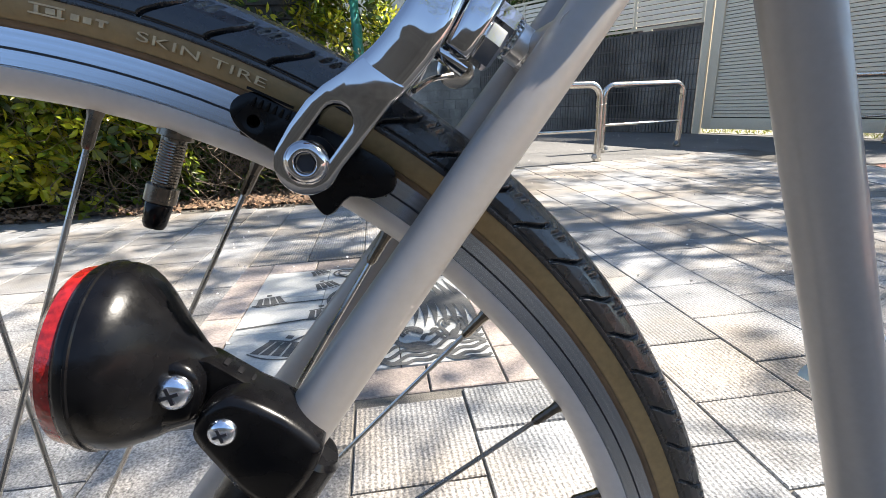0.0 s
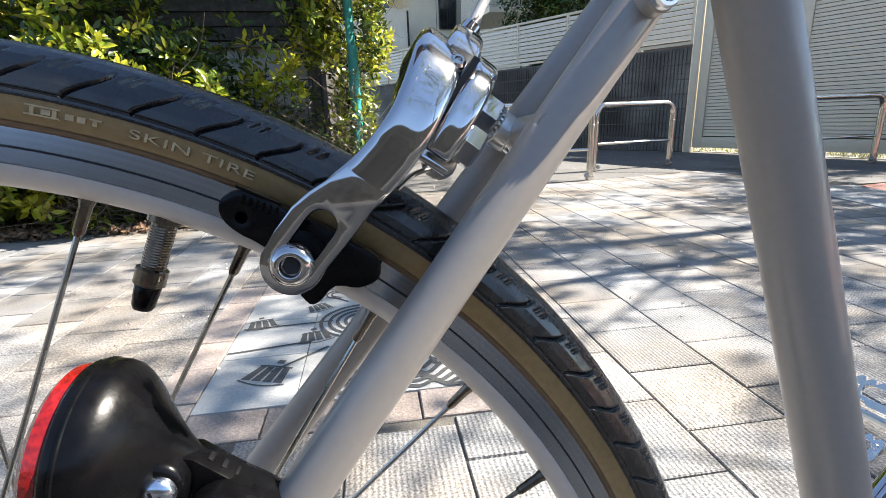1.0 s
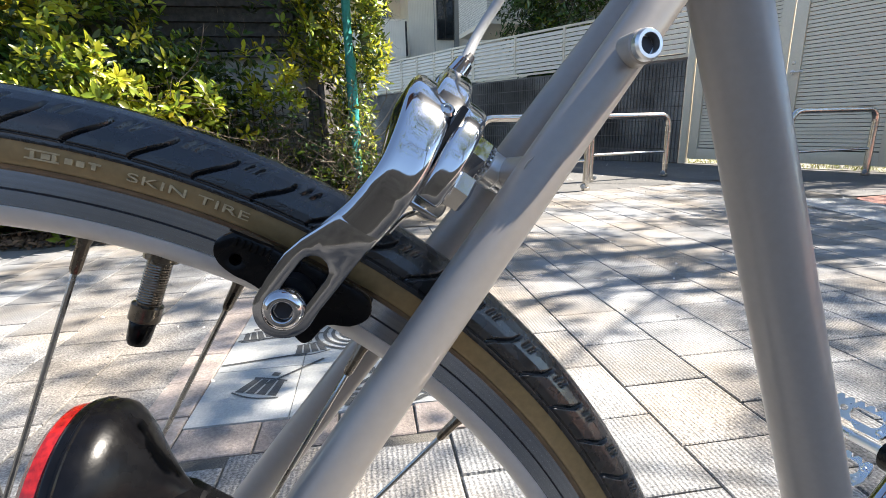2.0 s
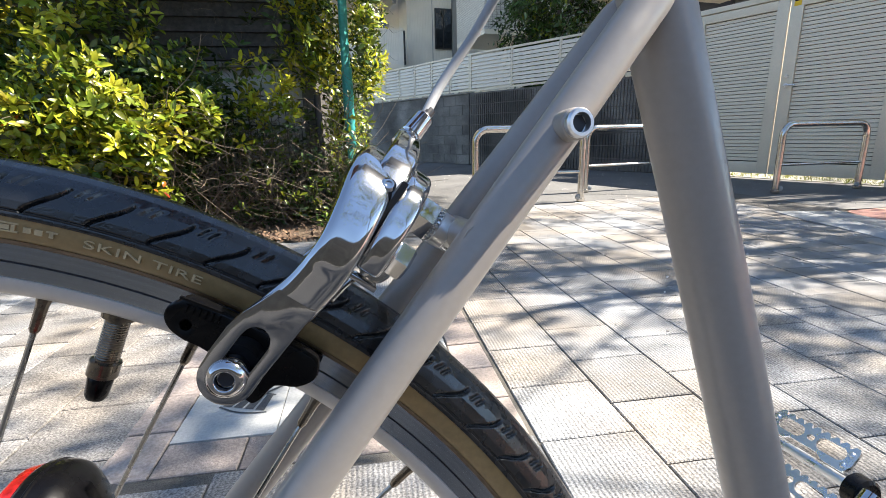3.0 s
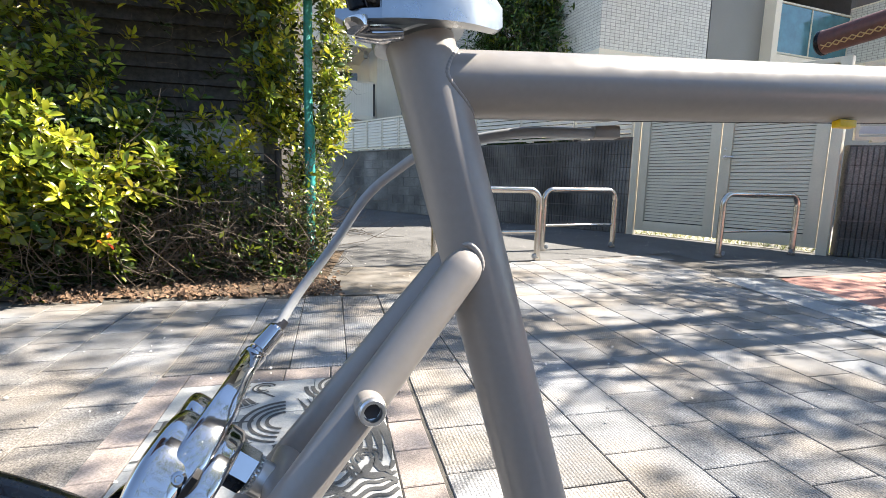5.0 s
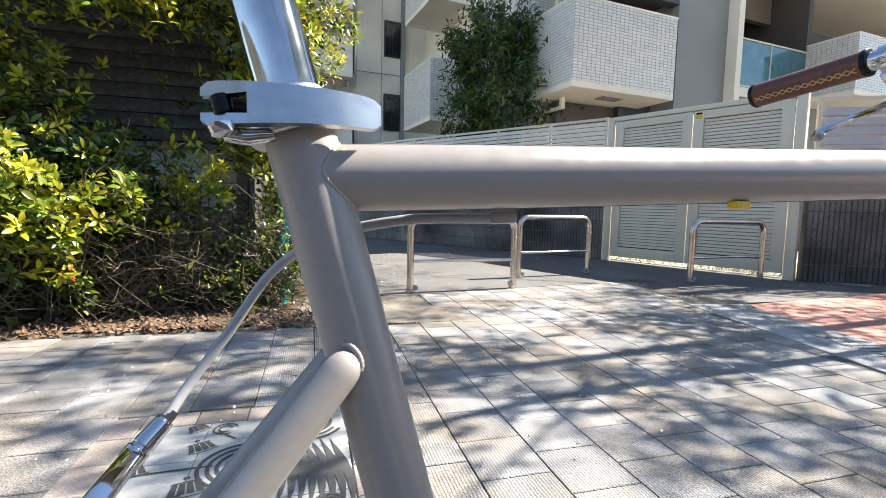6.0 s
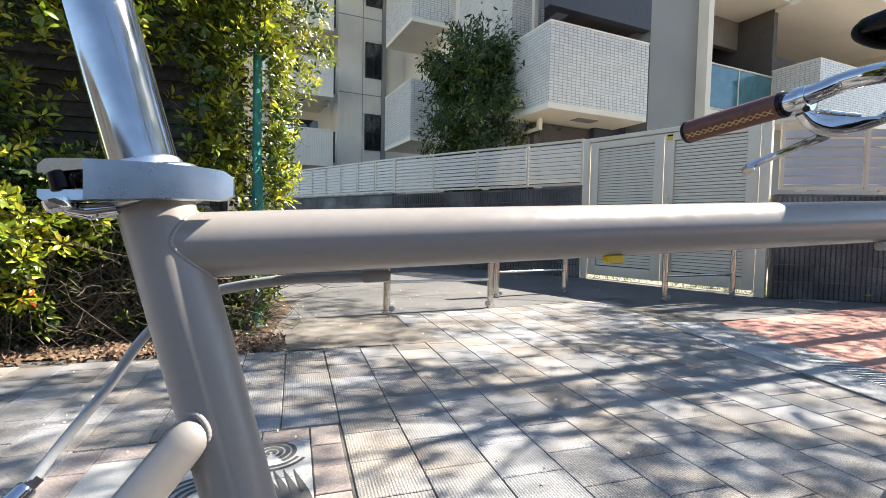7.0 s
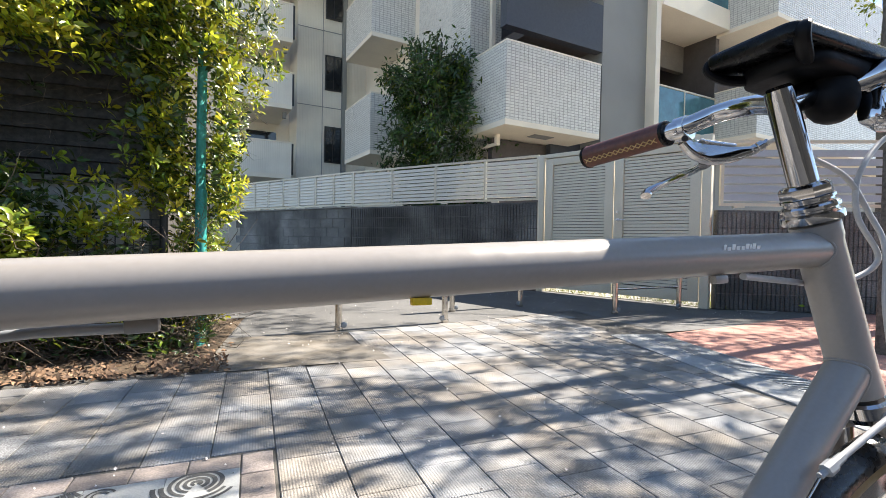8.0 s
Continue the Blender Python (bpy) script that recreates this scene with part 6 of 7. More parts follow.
    part("lever_blade", tubed(blade, [0.0102 - 0.0028 * math.sin(math.pi * min(1, k / 34)) for k in range(41)], 14, flat=0.66), "chrome", lever)
    for dz in (-0.010, 0.010):
        part("screw", lathed([(0.0, 0.0025), (0.0035, 0.002), (0.0038, 0.0)], 12, axis_at(lc + Vector((-0.008, -0.008, -0.010 + dz * 0.5)), (-0.6, -0.6, -0.4))), "hole", lever)

bm = boxed((0.036, 0.020, 0.030), (0.915, -0.030, 0.893), Matrix.Rotation(radians(12), 3, "Y"), bevel=0.007)
bracket = part("bar_bracket", bm, "chrome", bike)
part("bracket_bolt", lathed([(0.0062, -0.002), (0.0062, 0.003), (0.005, 0.004), (0.003, 0.004), (0.003, 0.001), (0.0, 0.001)], 18, axis_at((0.910, -0.040, 0.892), (0, -1, 0))), "frame_dark", bracket)

# cables at the front
part("brake_cable", tubed(curve_pts([(1.010, 0.124, 0.919), (0.940, 0.060, 0.900), (0.880, 0.020, 0.8690), (0.909, 0.020, 0.8640), (0.958, 0.020, 0.8490), (0.986, 0.018, 0.8150), (0.990, 0.010, 0.7820), (0.970, 0.004, 0.730), (0.955, -0.004, 0.690)], 10), 0.0026, 12), "cable_pale", bike, "pale grey cable housing")
part("brake_cable", tubed(curve_pts([(1.010, -0.124, 0.919), (1.060, -0.060, 0.930), (1.030, 0.010, 0.9010), (0.978, 0.018, 0.8580), (0.970, 0.020, 0.8140), (0.990, 0.016, 0.7720), (0.960, 0.026, 0.752), (0.900, 0.026, 0.7500), (0.850, 0.010, 0.7520), (0.775, -0.002, 0.7570)], 10), 0.0026, 12), "cable_pale", bike, "pale grey cable housing")
part("shift_cable", tubed(curve_pts([(1.04, -0.060, 0.760), (0.985, -0.048, 0.694), (0.930, -0.038, 0.664), (0.885, -0.031, 0.645), (0.832, -0.026, 0.6225)], 8), 0.0025, 12), "cable_pale", bike)
adj = axis_at((0.832, -0.026, 0.6225), (-0.92, 0.06, -0.39))
part("cable_adjuster", lathed([(0.0030, -0.004), (0.0032, 0.000), (0.0034, 0.007), (0.0048, 0.008), (0.0049, 0.017), (0.0026, 0.018), (0.0024, 0.024)], 8, adj), "cable", bike)
part("shift_wire", tubed([adj @ Vector((0, 0, 0.02)), (0.62, -0.018, 0.448), (0.46, -0.014, 0.300)], 0.0007, 6), "steel", bike)

# fork and front brake
part("fork_crown", lathed([(0.0172, -0.002), (0.0200, -0.004), (0.0200, -0.014), (0.016, -0.020)], 32, axis_at(HT(0.655), hd)), "chrome", bike)
crown = HT(0.655) - hd * 0.020
for s in (-1, 1):
    part("fork_leg", tubed(curve_pts([crown + Vector((0.0, 0.012 * s, 0.004)), crown + Vector((0.002, 0.030 * s, -0.02)), crown + Vector((0.03, 0.040 * s, -0.12)), FAX + Vector((-0.02, 0.046 * s, 0.08)), FAX + Vector((0, 0.048 * s, 0))], 6), [0.013 - 0.00028 * k for k in range(25)], 18), "paint", bike)
fb = crown + Vector((0.022, 0, -0.004))
fbrake = part("front_brake", tubed([fb, fb + Vector((0.018, 0, 0.004))], 0.010, 16), "chrome", bike)
for s in (-1, 1):
    part("caliper_arm", tubed(curve_pts([fb + Vector((0.022, 0.004 * s, 0.012)), fb + Vector((0.022, 0.032 * s, 0.002)), fb + Vector((0.020, 0.036 * s, -0.03)), fb + Vector((0.016, 0.026 * s, -0.056))], 5), 0.0062, 12, flat=0.7), "chrome", fbrake)
    part("brake_pad", boxed((0.05, 0.010, 0.010), fb + Vector((0.016, 0.0165 * s, -0.058)), Matrix.Rotation(radians(10), 3, "Y"), bevel=0.003), "black", fbrake)

# ---- rear caliper ----
def flowing(outline, n=4):
    """An outline with its corners rounded into curves."""
    pts = [Vector((*p, 0)) for p in outline]
    m = len(pts)
    out = []
    for i in range(m):
        a, b, c, d = pts[i - 1], pts[i], pts[(i + 1) % m], pts[(i + 2) % m]
        for k in range(n):
            t = k / n
            q = 0.5 * ((2 * b) + (c - a) * t + (2 * a - 5 * b + 4 * c - d) * t * t + (3 * b - a - 3 * c + d) * t ** 3)
            out.append((q.x, q.y))
    return out


BS, BN, BB_ = Vector((0.2225, 0, 0.5855)), Vector((0.6, 0, 0.8)), Vector((0.8, 0, -0.6))      # bridge, up along the stays, along the centre bolt


def cal(y, n, b):
    """A place on the caliper: sideways, up, and along its bolt towards the bridge."""
    return BS + Vector((0, y, 0)) + BN * n + BB_ * b


def bent_arm(stations, y0, n0, R, grow=0.0, seg=44, power=5.0):
    """A forged arm of rounded-box section, straight below n0 and arched inwards above it: (height, outer depth, inner depth, half thickness)."""
    bm = bmesh.new()
    rows = curve_pts([(s_, (b0 + b1) / 2, (b1 - b0) / 2) for s_, b0, b1, _ in stations], 6)
    half = curve_pts([(s_, w, 0) for s_, _, _, w in stations], 6)
    rings = []
    for (n, bc, hb), (_, hw, _) in zip(rows, half):
        q = max(0.0, n - n0) / R
        y, nn = (y0 + R - R * math.cos(q), n0 + R * math.sin(q)) if q else (y0, n)
        hw *= 1 + grow * max(0.0, n - n0) / 0.03
        ring = []
        for k in range(seg):
            a = 2 * math.pi * (k + 0.5) / seg
            c, d = math.cos(a), math.sin(a)
            m = (abs(c) ** power + abs(d) ** power) ** (-1 / power)
            w, b = hw * m * c, bc + hb * m * d
            ring.append(bm.verts.new(cal(y + w * math.cos(q), nn - w * math.sin(q), b)))
        rings.append(ring)
    for a, b in zip(rings, rings[1:]):
        for k in range(seg):
            bm.faces.new((a[k], a[(k + 1) % seg], b[(k + 1) % seg], b[k]))
    bm.faces.new(rings[0][::-1])
    bm.faces.new(rings[-1])
    bmesh.ops.recalc_face_normals(bm, faces=bm.faces)
    return bm


def side_plate(outline, y, w, bevel=0.0, holes=()):
    """A plate in the caliper's side plane, from y to y + w."""
    return prism(bmesh.new(), outline, w, Matrix(((BN.x, BB_.x, 0, BS.x), (0, 0, 1, y), (BN.z, BB_.z, 0, BS.z), (0, 0, 0, 1))), bevel, holes)


def flip_side(o):
    for v in o.data.vertices:
        v.co.y = -v.co.y
    o.data.flip_normals()


bolt_n, bolt_b = -0.0741, -0.0391
ends = [(bolt_n + 0.0088 * math.cos(q), bolt_b + 0.0088 * math.sin(q)) for q in [radians(95 + 170 * k / 20) for k in range(21)]]
foot = ends + [(-0.0680, -0.0482), (-0.0600, -0.0478), (-0.0540, -0.0462), (-0.0480, -0.0436), (-0.0420, -0.0412), (-0.0420, -0.0276), (-0.0480, -0.0284), (-0.0550, -0.0290), (-0.0620, -0.0295), (-0.0690, -0.0302)]
slot = stadium((bolt_n + 0.0006, bolt_b), (-0.0600, -0.0383), 0.0043, 8)
UV = Matrix(((1, 0, 0, 0), (0, 0, 1, 0), (0, 1, 0, 0), (0, 0, 0, 1)))       # plate x, y -> along, up; plate z -> sideways
caliper = part("rear_brake", lathed([(0.0, -0.0425), (0.0046, -0.0425), (0.0052, -0.0415), (0.0052, -0.0100), (0.0, -0.0100)], 24, axis_at(BS, BB_)), "chrome", bike, "polished dual-pivot brake caliper")
for s in (-1, 1):
    arm = part("caliper_arm", bent_arm([(-0.0545, -0.0448, -0.0304, 0.0022), (-0.0510, -0.0446, -0.0290, 0.0032), (-0.0450, -0.0430, -0.0274, 0.0036), (-0.0380, -0.0410, -0.0262, 0.0036), (-0.0300, -0.0400, -0.0255, 0.0037), (-0.0220, -0.0400, -0.0258, 0.0038), (-0.0120, -0.0420, -0.0268, 0.0040), (0.0, -0.0448, -0.0275, 0.0043), (0.0120, -0.0458, -0.0276, 0.0043), (0.0220, -0.0452, -0.0278, 0.0040), (0.0290, -0.0425, -0.0290, 0.0028)],
                                    -0.0402, -0.0310, 0.0335, 0.75), "chrome", caliper, smooth=60)
    part("slotted_end", side_plate(foot, -0.0439, 0.0072, 0.0011, [slot]), "chrome", arm)
    ba = axis_at(cal(-0.0432, bolt_n, bolt_b), (0, -1, 0))
    washer = part("slot_washer", lathed([(0.0060, -0.0110), (0.0068, -0.0104), (0.0068, -0.0082), (0.0060, -0.0076)], 28, ba), "satin_alu", arm)
    bolt = part("pad_bolt", lathed([(0.0050, -0.012), (0.0062, -0.0018), (0.0064, -0.0004), (0.0059, 0.0016), (0.0047, 0.0030), (0.0033, 0.0033), (0.0029, 0.0030), (0.0028, 0.0004), (0.0, 0.0002)], 32, ba), "chrome", arm, smooth=70)
    hexa = part("socket", lathed([(0.0026, 0.0010), (0.0, 0.0011)], 6, ba), "hole", arm)
    pad = part("brake_shoe", prism(bmesh.new(), flowing([(0.1236, 0.5655), (0.1250, 0.5690), (0.1290, 0.5710), (0.1330, 0.5708), (0.1426, 0.5650), (0.1560, 0.5570), (0.1690, 0.5482), (0.1716, 0.5440), (0.1702, 0.5392), (0.1640, 0.5370), (0.1565, 0.5382), (0.1515, 0.5338), (0.1478, 0.5330), (0.1440, 0.5385), (0.1400, 0.5480), (0.1340, 0.5540), (0.1290, 0.5572), (0.1250, 0.5612)], 3), 0.0085, UV @ Matrix.Translation((0, 0, -0.0265)), 0.0018, [[(0.1303 + 0.0016 * math.cos(q), 0.5625 + 0.0016 * math.sin(q)) for q in [-2 * math.pi * k / 12 for k in range(12)]]]), "black", caliper, "black finned brake shoe holder", smooth=50)
    part("pad_rubber", loft(dense([((0.1250, -0.0150, 0.5630), 0.0040, 0.0035), ((0.1430, -0.0150, 0.5560), 0.0056, 0.0040), ((0.1600, -0.0150, 0.5462), 0.0056, 0.0040), ((0.1700, -0.0150, 0.5400), 0.0040, 0.0035)]), 16), "black_matt", pad)
    for k in range(6):
        part("shoe_ridge", boxed((0.0012, 0.0010, 0.0030), (0.1312 + 0.0019 * k, -0.0267, 0.5683 - 0.0009 * k), Matrix.Rotation(radians(26), 3, "Y"), bevel=0.0003), "black", pad)
    part("shoe_rail", boxed((0.014, 0.0012, 0.0008), (0.1362, -0.0267, 0.5690), Matrix.Rotation(radians(27), 3, "Y")), "black", pad)
    part("shoe_washer", lathed([(0.0075, -0.003), (0.0080, 0.0), (0.0078, 0.008), (0.006, 0.010)], 20, axis_at(cal(-0.0275, bolt_n, bolt_b), (0, -1, 0))), "black_matt", pad)
    if s > 0:
        for o in [arm, pad] + list(arm.children) + list(pad.children):
            flip_side(o)
# the second arm's yoke behind the first, its pivot screw, nut and spacer on the bridge
part("inner_plate", bent_arm([(-0.0252, -0.0252, -0.0184, 0.0034), (-0.0240, -0.0258, -0.0174, 0.0042), (-0.0170, -0.0262, -0.0172, 0.0045), (0.0, -0.0265, -0.0172, 0.0047), (0.0150, -0.0266, -0.0174, 0.0047), (0.0300, -0.0264, -0.0178, 0.0044), (0.0400, -0.0256, -0.0186, 0.0036)], -0.0345, -0.0195, 0.0270, 0.25), "chrome", caliper, smooth=60)
part("yoke_tongue", side_plate([(-0.0290, -0.0262), (-0.0272, -0.0260), (-0.0272, -0.0162), (-0.0290, -0.0162)], -0.0405, 0.0085, 0.0004), "chrome", caliper)
# Dark filler that paints the shade in the seam between arm and yoke.
part("yoke_gap", side_plate([(-0.0250, -0.0275), (0.0060, -0.0280), (0.0060, -0.0258), (-0.0250, -0.0252)], -0.0330, 0.0090), "frame_dark", caliper)
part("pivot_nut", lathed([(0.0060, 0.0), (0.0068, 0.0008), (0.0068, 0.0056), (0.0058, 0.0066), (0.0038, 0.0066), (0.0036, 0.0040), (0.0, 0.0038)], 6, axis_at(cal(-0.0300, -0.0165, -0.0172), BB_)), "chrome", caliper)
part("pivot_washer", lathed([(0.0052, -0.0040), (0.0072, -0.0036), (0.0072, 0.0002), (0.0052, 0.0006)], 24, axis_at(cal(-0.0300, -0.0165, -0.0172), BB_)), "chrome", caliper)
part("centre_nut", lathed([(0.0072, -0.0174), (0.0086, -0.0166), (0.0086, -0.0078), (0.0076, -0.0068)], 6, axis_at(BS, BB_)), "chrome", caliper)
bm = bmesh.new()
for k in range(26):
    q = 2 * math.pi * k / 26
    box(bm, (0.0013, 0.0008, 0.0010), (0.0072 * math.cos(q), 0.0072 * math.sin(q), -0.0062), Matrix.Rotation(q, 3, "Z"))
bm.transform(axis_at(BS, BB_))
part("serrated_washer", bm, "satin_alu", caliper)
part("spacer", lathed([(0.0066, -0.0056), (0.0072, -0.0050), (0.0072, 0.0002), (0.0066, 0.0006), (0.0066, 0.0040)], 30, axis_at(BS, BB_)), "satin_alu", caliper)
for k in range(6):
    lt = axis_at(cal(-0.0120 - 0.0014 * k, -0.0225 - 0.0004 * k, -0.0180), (0.1, 1, 0))
    part("return_spring", lathed([(0.0052, 0.0), (0.0062, 0.0006), (0.0052, 0.0012)], 16, lt), "steel", caliper)
part("spring_leg", tubed(curve_pts([cal(-0.0200, -0.0270, -0.0180), cal(-0.0240, -0.0330, -0.0230), cal(-0.0320, -0.0400, -0.0255)], 6), 0.0009, 8), "steel", caliper)
adjp = Vector((0.2108, 0.0448, 0.6258))
link = part("cable_link", loft(dense([(cal(-0.0300, -0.0045, -0.0310), 0.0040, 0.0022), (cal(-0.0275, 0.0005, -0.0310), 0.0060, 0.0030), (cal(-0.0120, 0.0135, -0.0318), 0.0058, 0.0038), (cal(0.0150, 0.0225, -0.0330), 0.0048, 0.0040), (adjp, 0.0044, 0.0044)]), 24, 5.0), "chrome", caliper)
part("rivet", lathed([(0.0026, -0.002), (0.0026, 0.0010), (0.0018, 0.0017), (0.0012, 0.0017), (0.0010, 0.0009), (0.0, 0.0008)], 18, axis_at(cal(-0.0305, 0.0018, -0.0310), Vector((0.15, -0.85, 0.45)))), "chrome", caliper)
ad = Vector((0.60, 0.42, 0.68)).normalized()
part("barrel_adjuster", lathed([(0.0040, -0.004), (0.0056, -0.003), (0.0058, 0.0030), (0.0050, 0.0038), (0.0048, 0.0050), (0.0053, 0.0056), (0.0047, 0.0180), (0.0038, 0.0192), (0.0034, 0.0192)], 24, axis_at(adjp, ad)), "chrome", caliper)
ce = adjp + ad * 0.018
cable = part("rear_cable", tubed(curve_pts([ce, (0.2324, 0.060, 0.6558), (0.2500, 0.0625, 0.6800), (0.2672, 0.059, 0.7060), (0.2830, 0.050, 0.7205), (0.3000, 0.036, 0.7300), (0.3370, 0.016, 0.7368), (0.379, 0.012, 0.7378)], 10), 0.0026, 14), "cable", bike, "grey brake cable housing")
part("ferrule", tubed([ce - ad * 0.001, ce + ad * 0.006], 0.0030, 14), "hole", cable)
stop = part("cable_stop", boxed((0.0145, 0.0068, 0.0066), (0.3840, 0.012, 0.7384), Matrix.Rotation(radians(-2.5), 3, "Y"), bevel=0.0018), "paint", bike)
part("inner_wire", tubed([(0.386, 0.003, 0.7425), (0.74, 0.003, 0.7580)], 0.0005, 8), "fence_black", bike)
part("tape_flag", boxed((0.0115, 0.005, 0.0042), (0.5175, -0.0030, 0.7462), bevel=0.001), "yellow", bike, "yellow tape tag on the cable")
part("cable_stop", boxed((0.013, 0.0065, 0.0062), (0.748, -0.003, 0.7550), Matrix.Rotation(radians(-2.5), 3, "Y"), bevel=0.0018), "paint", bike)

# maker's mark on the top tube: pale bars of its size
bmL = bmesh.new()
xw = 0.7400
for w_, h_ in ((0.0022, 0.0055), (0.0036, 0.0038), (0.0034, 0.0055), (0.0036, 0.0040), (0.0036, 0.0038), (0.0036, 0.0055), (0.0012, 0.0050), (0.0034, 0.0055), (0.0036, 0.0038)):
    axis_v = 0.7530 + (xw - 0.2995) * 0.04454
    for a in (0.16,):
        box(bmL, (w_ * 0.92, 0.0004, h_), (xw + w_ / 2, -0.0148 * math.cos(0.22) - 0.0001, axis_v + 0.0148 * math.sin(0.22) + (h_ - 0.0038) / 2), Matrix.Rotation(0.22, 3, "X").to_3x3())
    xw += w_ + 0.0012
part("maker_mark", bmL, "white_print", bike, "pale printed mark in plain bars", smooth=0)

# ---- rear lamp clamped to the near seat stay ----
lc = Vector((0.128, -0.0435, 0.4555))
sdir = (Vector((0.311, -0.0105, 0.688)) - Vector((0.012, -0.064, 0.317))).normalized()
lampc = lc
lamp = part("rear_lamp", loft([(lampc - sdir * 0.013, 0.0125, 0.0115), (lampc - sdir * 0.012, 0.0135, 0.0125), (lampc + sdir * 0.013, 0.0135, 0.0125), (lampc + sdir * 0.0145, 0.0122, 0.0112)], 28, 2.4), "black", bike, "black rear lamp with a red lens on a stay clamp")
part("clamp_lug", prism(bmesh.new(), flowing([(0.1112, 0.4790), (0.1122, 0.4835), (0.1150, 0.4872), (0.1195, 0.4895), (0.1242, 0.4895), (0.1316, 0.4850), (0.1380, 0.4795), (0.1440, 0.4725), (0.1440, 0.4690), (0.1400, 0.4620), (0.1345, 0.4560), (0.1290, 0.4540), (0.1212, 0.4612), (0.1160, 0.4700)], 3), 0.020, UV @ Matrix.Translation((0, 0, -0.0570)), 0.0028), "black", lamp, smooth=60)
part("clamp_tongue", prism(bmesh.new(), [(0.1060, 0.4975), (0.1100, 0.4985), (0.1150, 0.4972), (0.1305, 0.4845), (0.1330, 0.4775), (0.1200, 0.4770), (0.1070, 0.4845)], 0.011, UV @ Matrix.Translation((0, 0, -0.0480)), 0.0012), "black", lamp)
for k in range(3):
    part("tongue_rib", boxed((0.0016, 0.0040, 0.0006), (0.1185 + 0.0034 * k, -0.0430, 0.4945 - 0.0029 * k), Matrix.Rotation(radians(40), 3, "Y"), bevel=0.0003), "black_matt", lamp)
for p_, rs_ in ((Vector((0.1080, -0.0548, 0.4925)), 1.10), (Vector((0.1194, -0.0572, 0.4808)), 0.90)):
    pa = axis_at(p_, (-0.05, -1, 0.0)) @ Matrix.Scale(rs_, 4)
    scr = part("cross_screw", lathed([(0.0042, -0.002), (0.0043, 0.0004), (0.0037, 0.0014), (0.0024, 0.0021), (0.0, 0.0023)], 24, pa), "screw", lamp, smooth=60)
    bmx = boxed((0.0044, 0.0009, 0.0006), (0, 0, 0.0021))
    box(bmx, (0.0009, 0.0044, 0.0006), (0, 0, 0.00212))
    bmx.transform(pa @ Matrix.Rotation(0.25, 4, "Z"))
    part("cross_slot", bmx, "hole", scr)
la = axis_at((0.0872, -0.0430, 0.5012), Vector((0.985, 0.06, -0.147)))
fall = la.to_3x3().inverted() @ Vector((0, 0, -1))
near_ = la.to_3x3().inverted() @ Vector((0, -1, 0))
bm = bmesh.new()                     # the shell: round at the lens, drawn down to the clamp's neck
shell = [[la @ (Vector((r * math.cos(2 * math.pi * k / 56), r * math.sin(2 * math.pi * k / 56), h)) - near_ * (near_.dot(Vector((r * math.cos(2 * math.pi * k / 56), r * math.sin(2 * math.pi * k / 56), 0))) * min(0.55, drop_ * 55)) + fall * drop_) for k in range(56)]
         for h, r, drop_ in ((-0.0012, 0.0245, 0.0), (0.0, 0.0252, 0.0), (0.0030, 0.0254, 0.0), (0.0060, 0.0254, 0.0001), (0.0085, 0.0249, 0.0004), (0.0110, 0.0236, 0.0011), (0.0140, 0.0217, 0.0024), (0.0175, 0.0184, 0.0043), (0.0210, 0.0152, 0.0066), (0.0245, 0.0122, 0.0089), (0.0275, 0.0100, 0.0106), (0.0300, 0.0085, 0.0116), (0.0312, 0.0050, 0.0118))]
rings_ = [[bm.verts.new(p) for p in ring] for ring in shell]
for a, b in zip(rings_, rings_[1:]):
    for k in range(56):
        bm.faces.new((a[k], a[(k + 1) % 56], b[(k + 1) % 56], b[k]))
bm.faces.new(rings_[0][::-1])
bm.faces.new(rings_[-1])
bmesh.ops.recalc_face_normals(bm, faces=bm.faces)
part("lamp_shell", bm, "black", lamp, smooth=60)
part("shell_seam", lathed([(0.0252, 0.0016), (0.0258, 0.0021), (0.0258, 0.0026), (0.0252, 0.0031)], 56, la), "black", lamp)
part("lens", lathed([(0.0, -0.0074), (0.0182, -0.0071), (0.0218, -0.0064), (0.0235, -0.0048), (0.0244, -0.001), (0.0240, 0.0002)], 56, la), "red", lamp, "translucent red lens")
part("lamp_foot", prism(bmesh.new(), flowing([(0.0960, 0.4850), (0.0985, 0.4950), (0.1050, 0.5000), (0.1110, 0.4990), (0.1140, 0.4945), (0.1135, 0.4890), (0.1105, 0.4830), (0.1030, 0.4822)], 3), 0.018, UV @ Matrix.Translation((0, 0, -0.0540)), 0.0022), "black", lamp, smooth=60)

# ---- crank, pedals ----
cr = empty("crankset")
cr.parent = bike
tagged(cr, "polished cranks with a chainring")
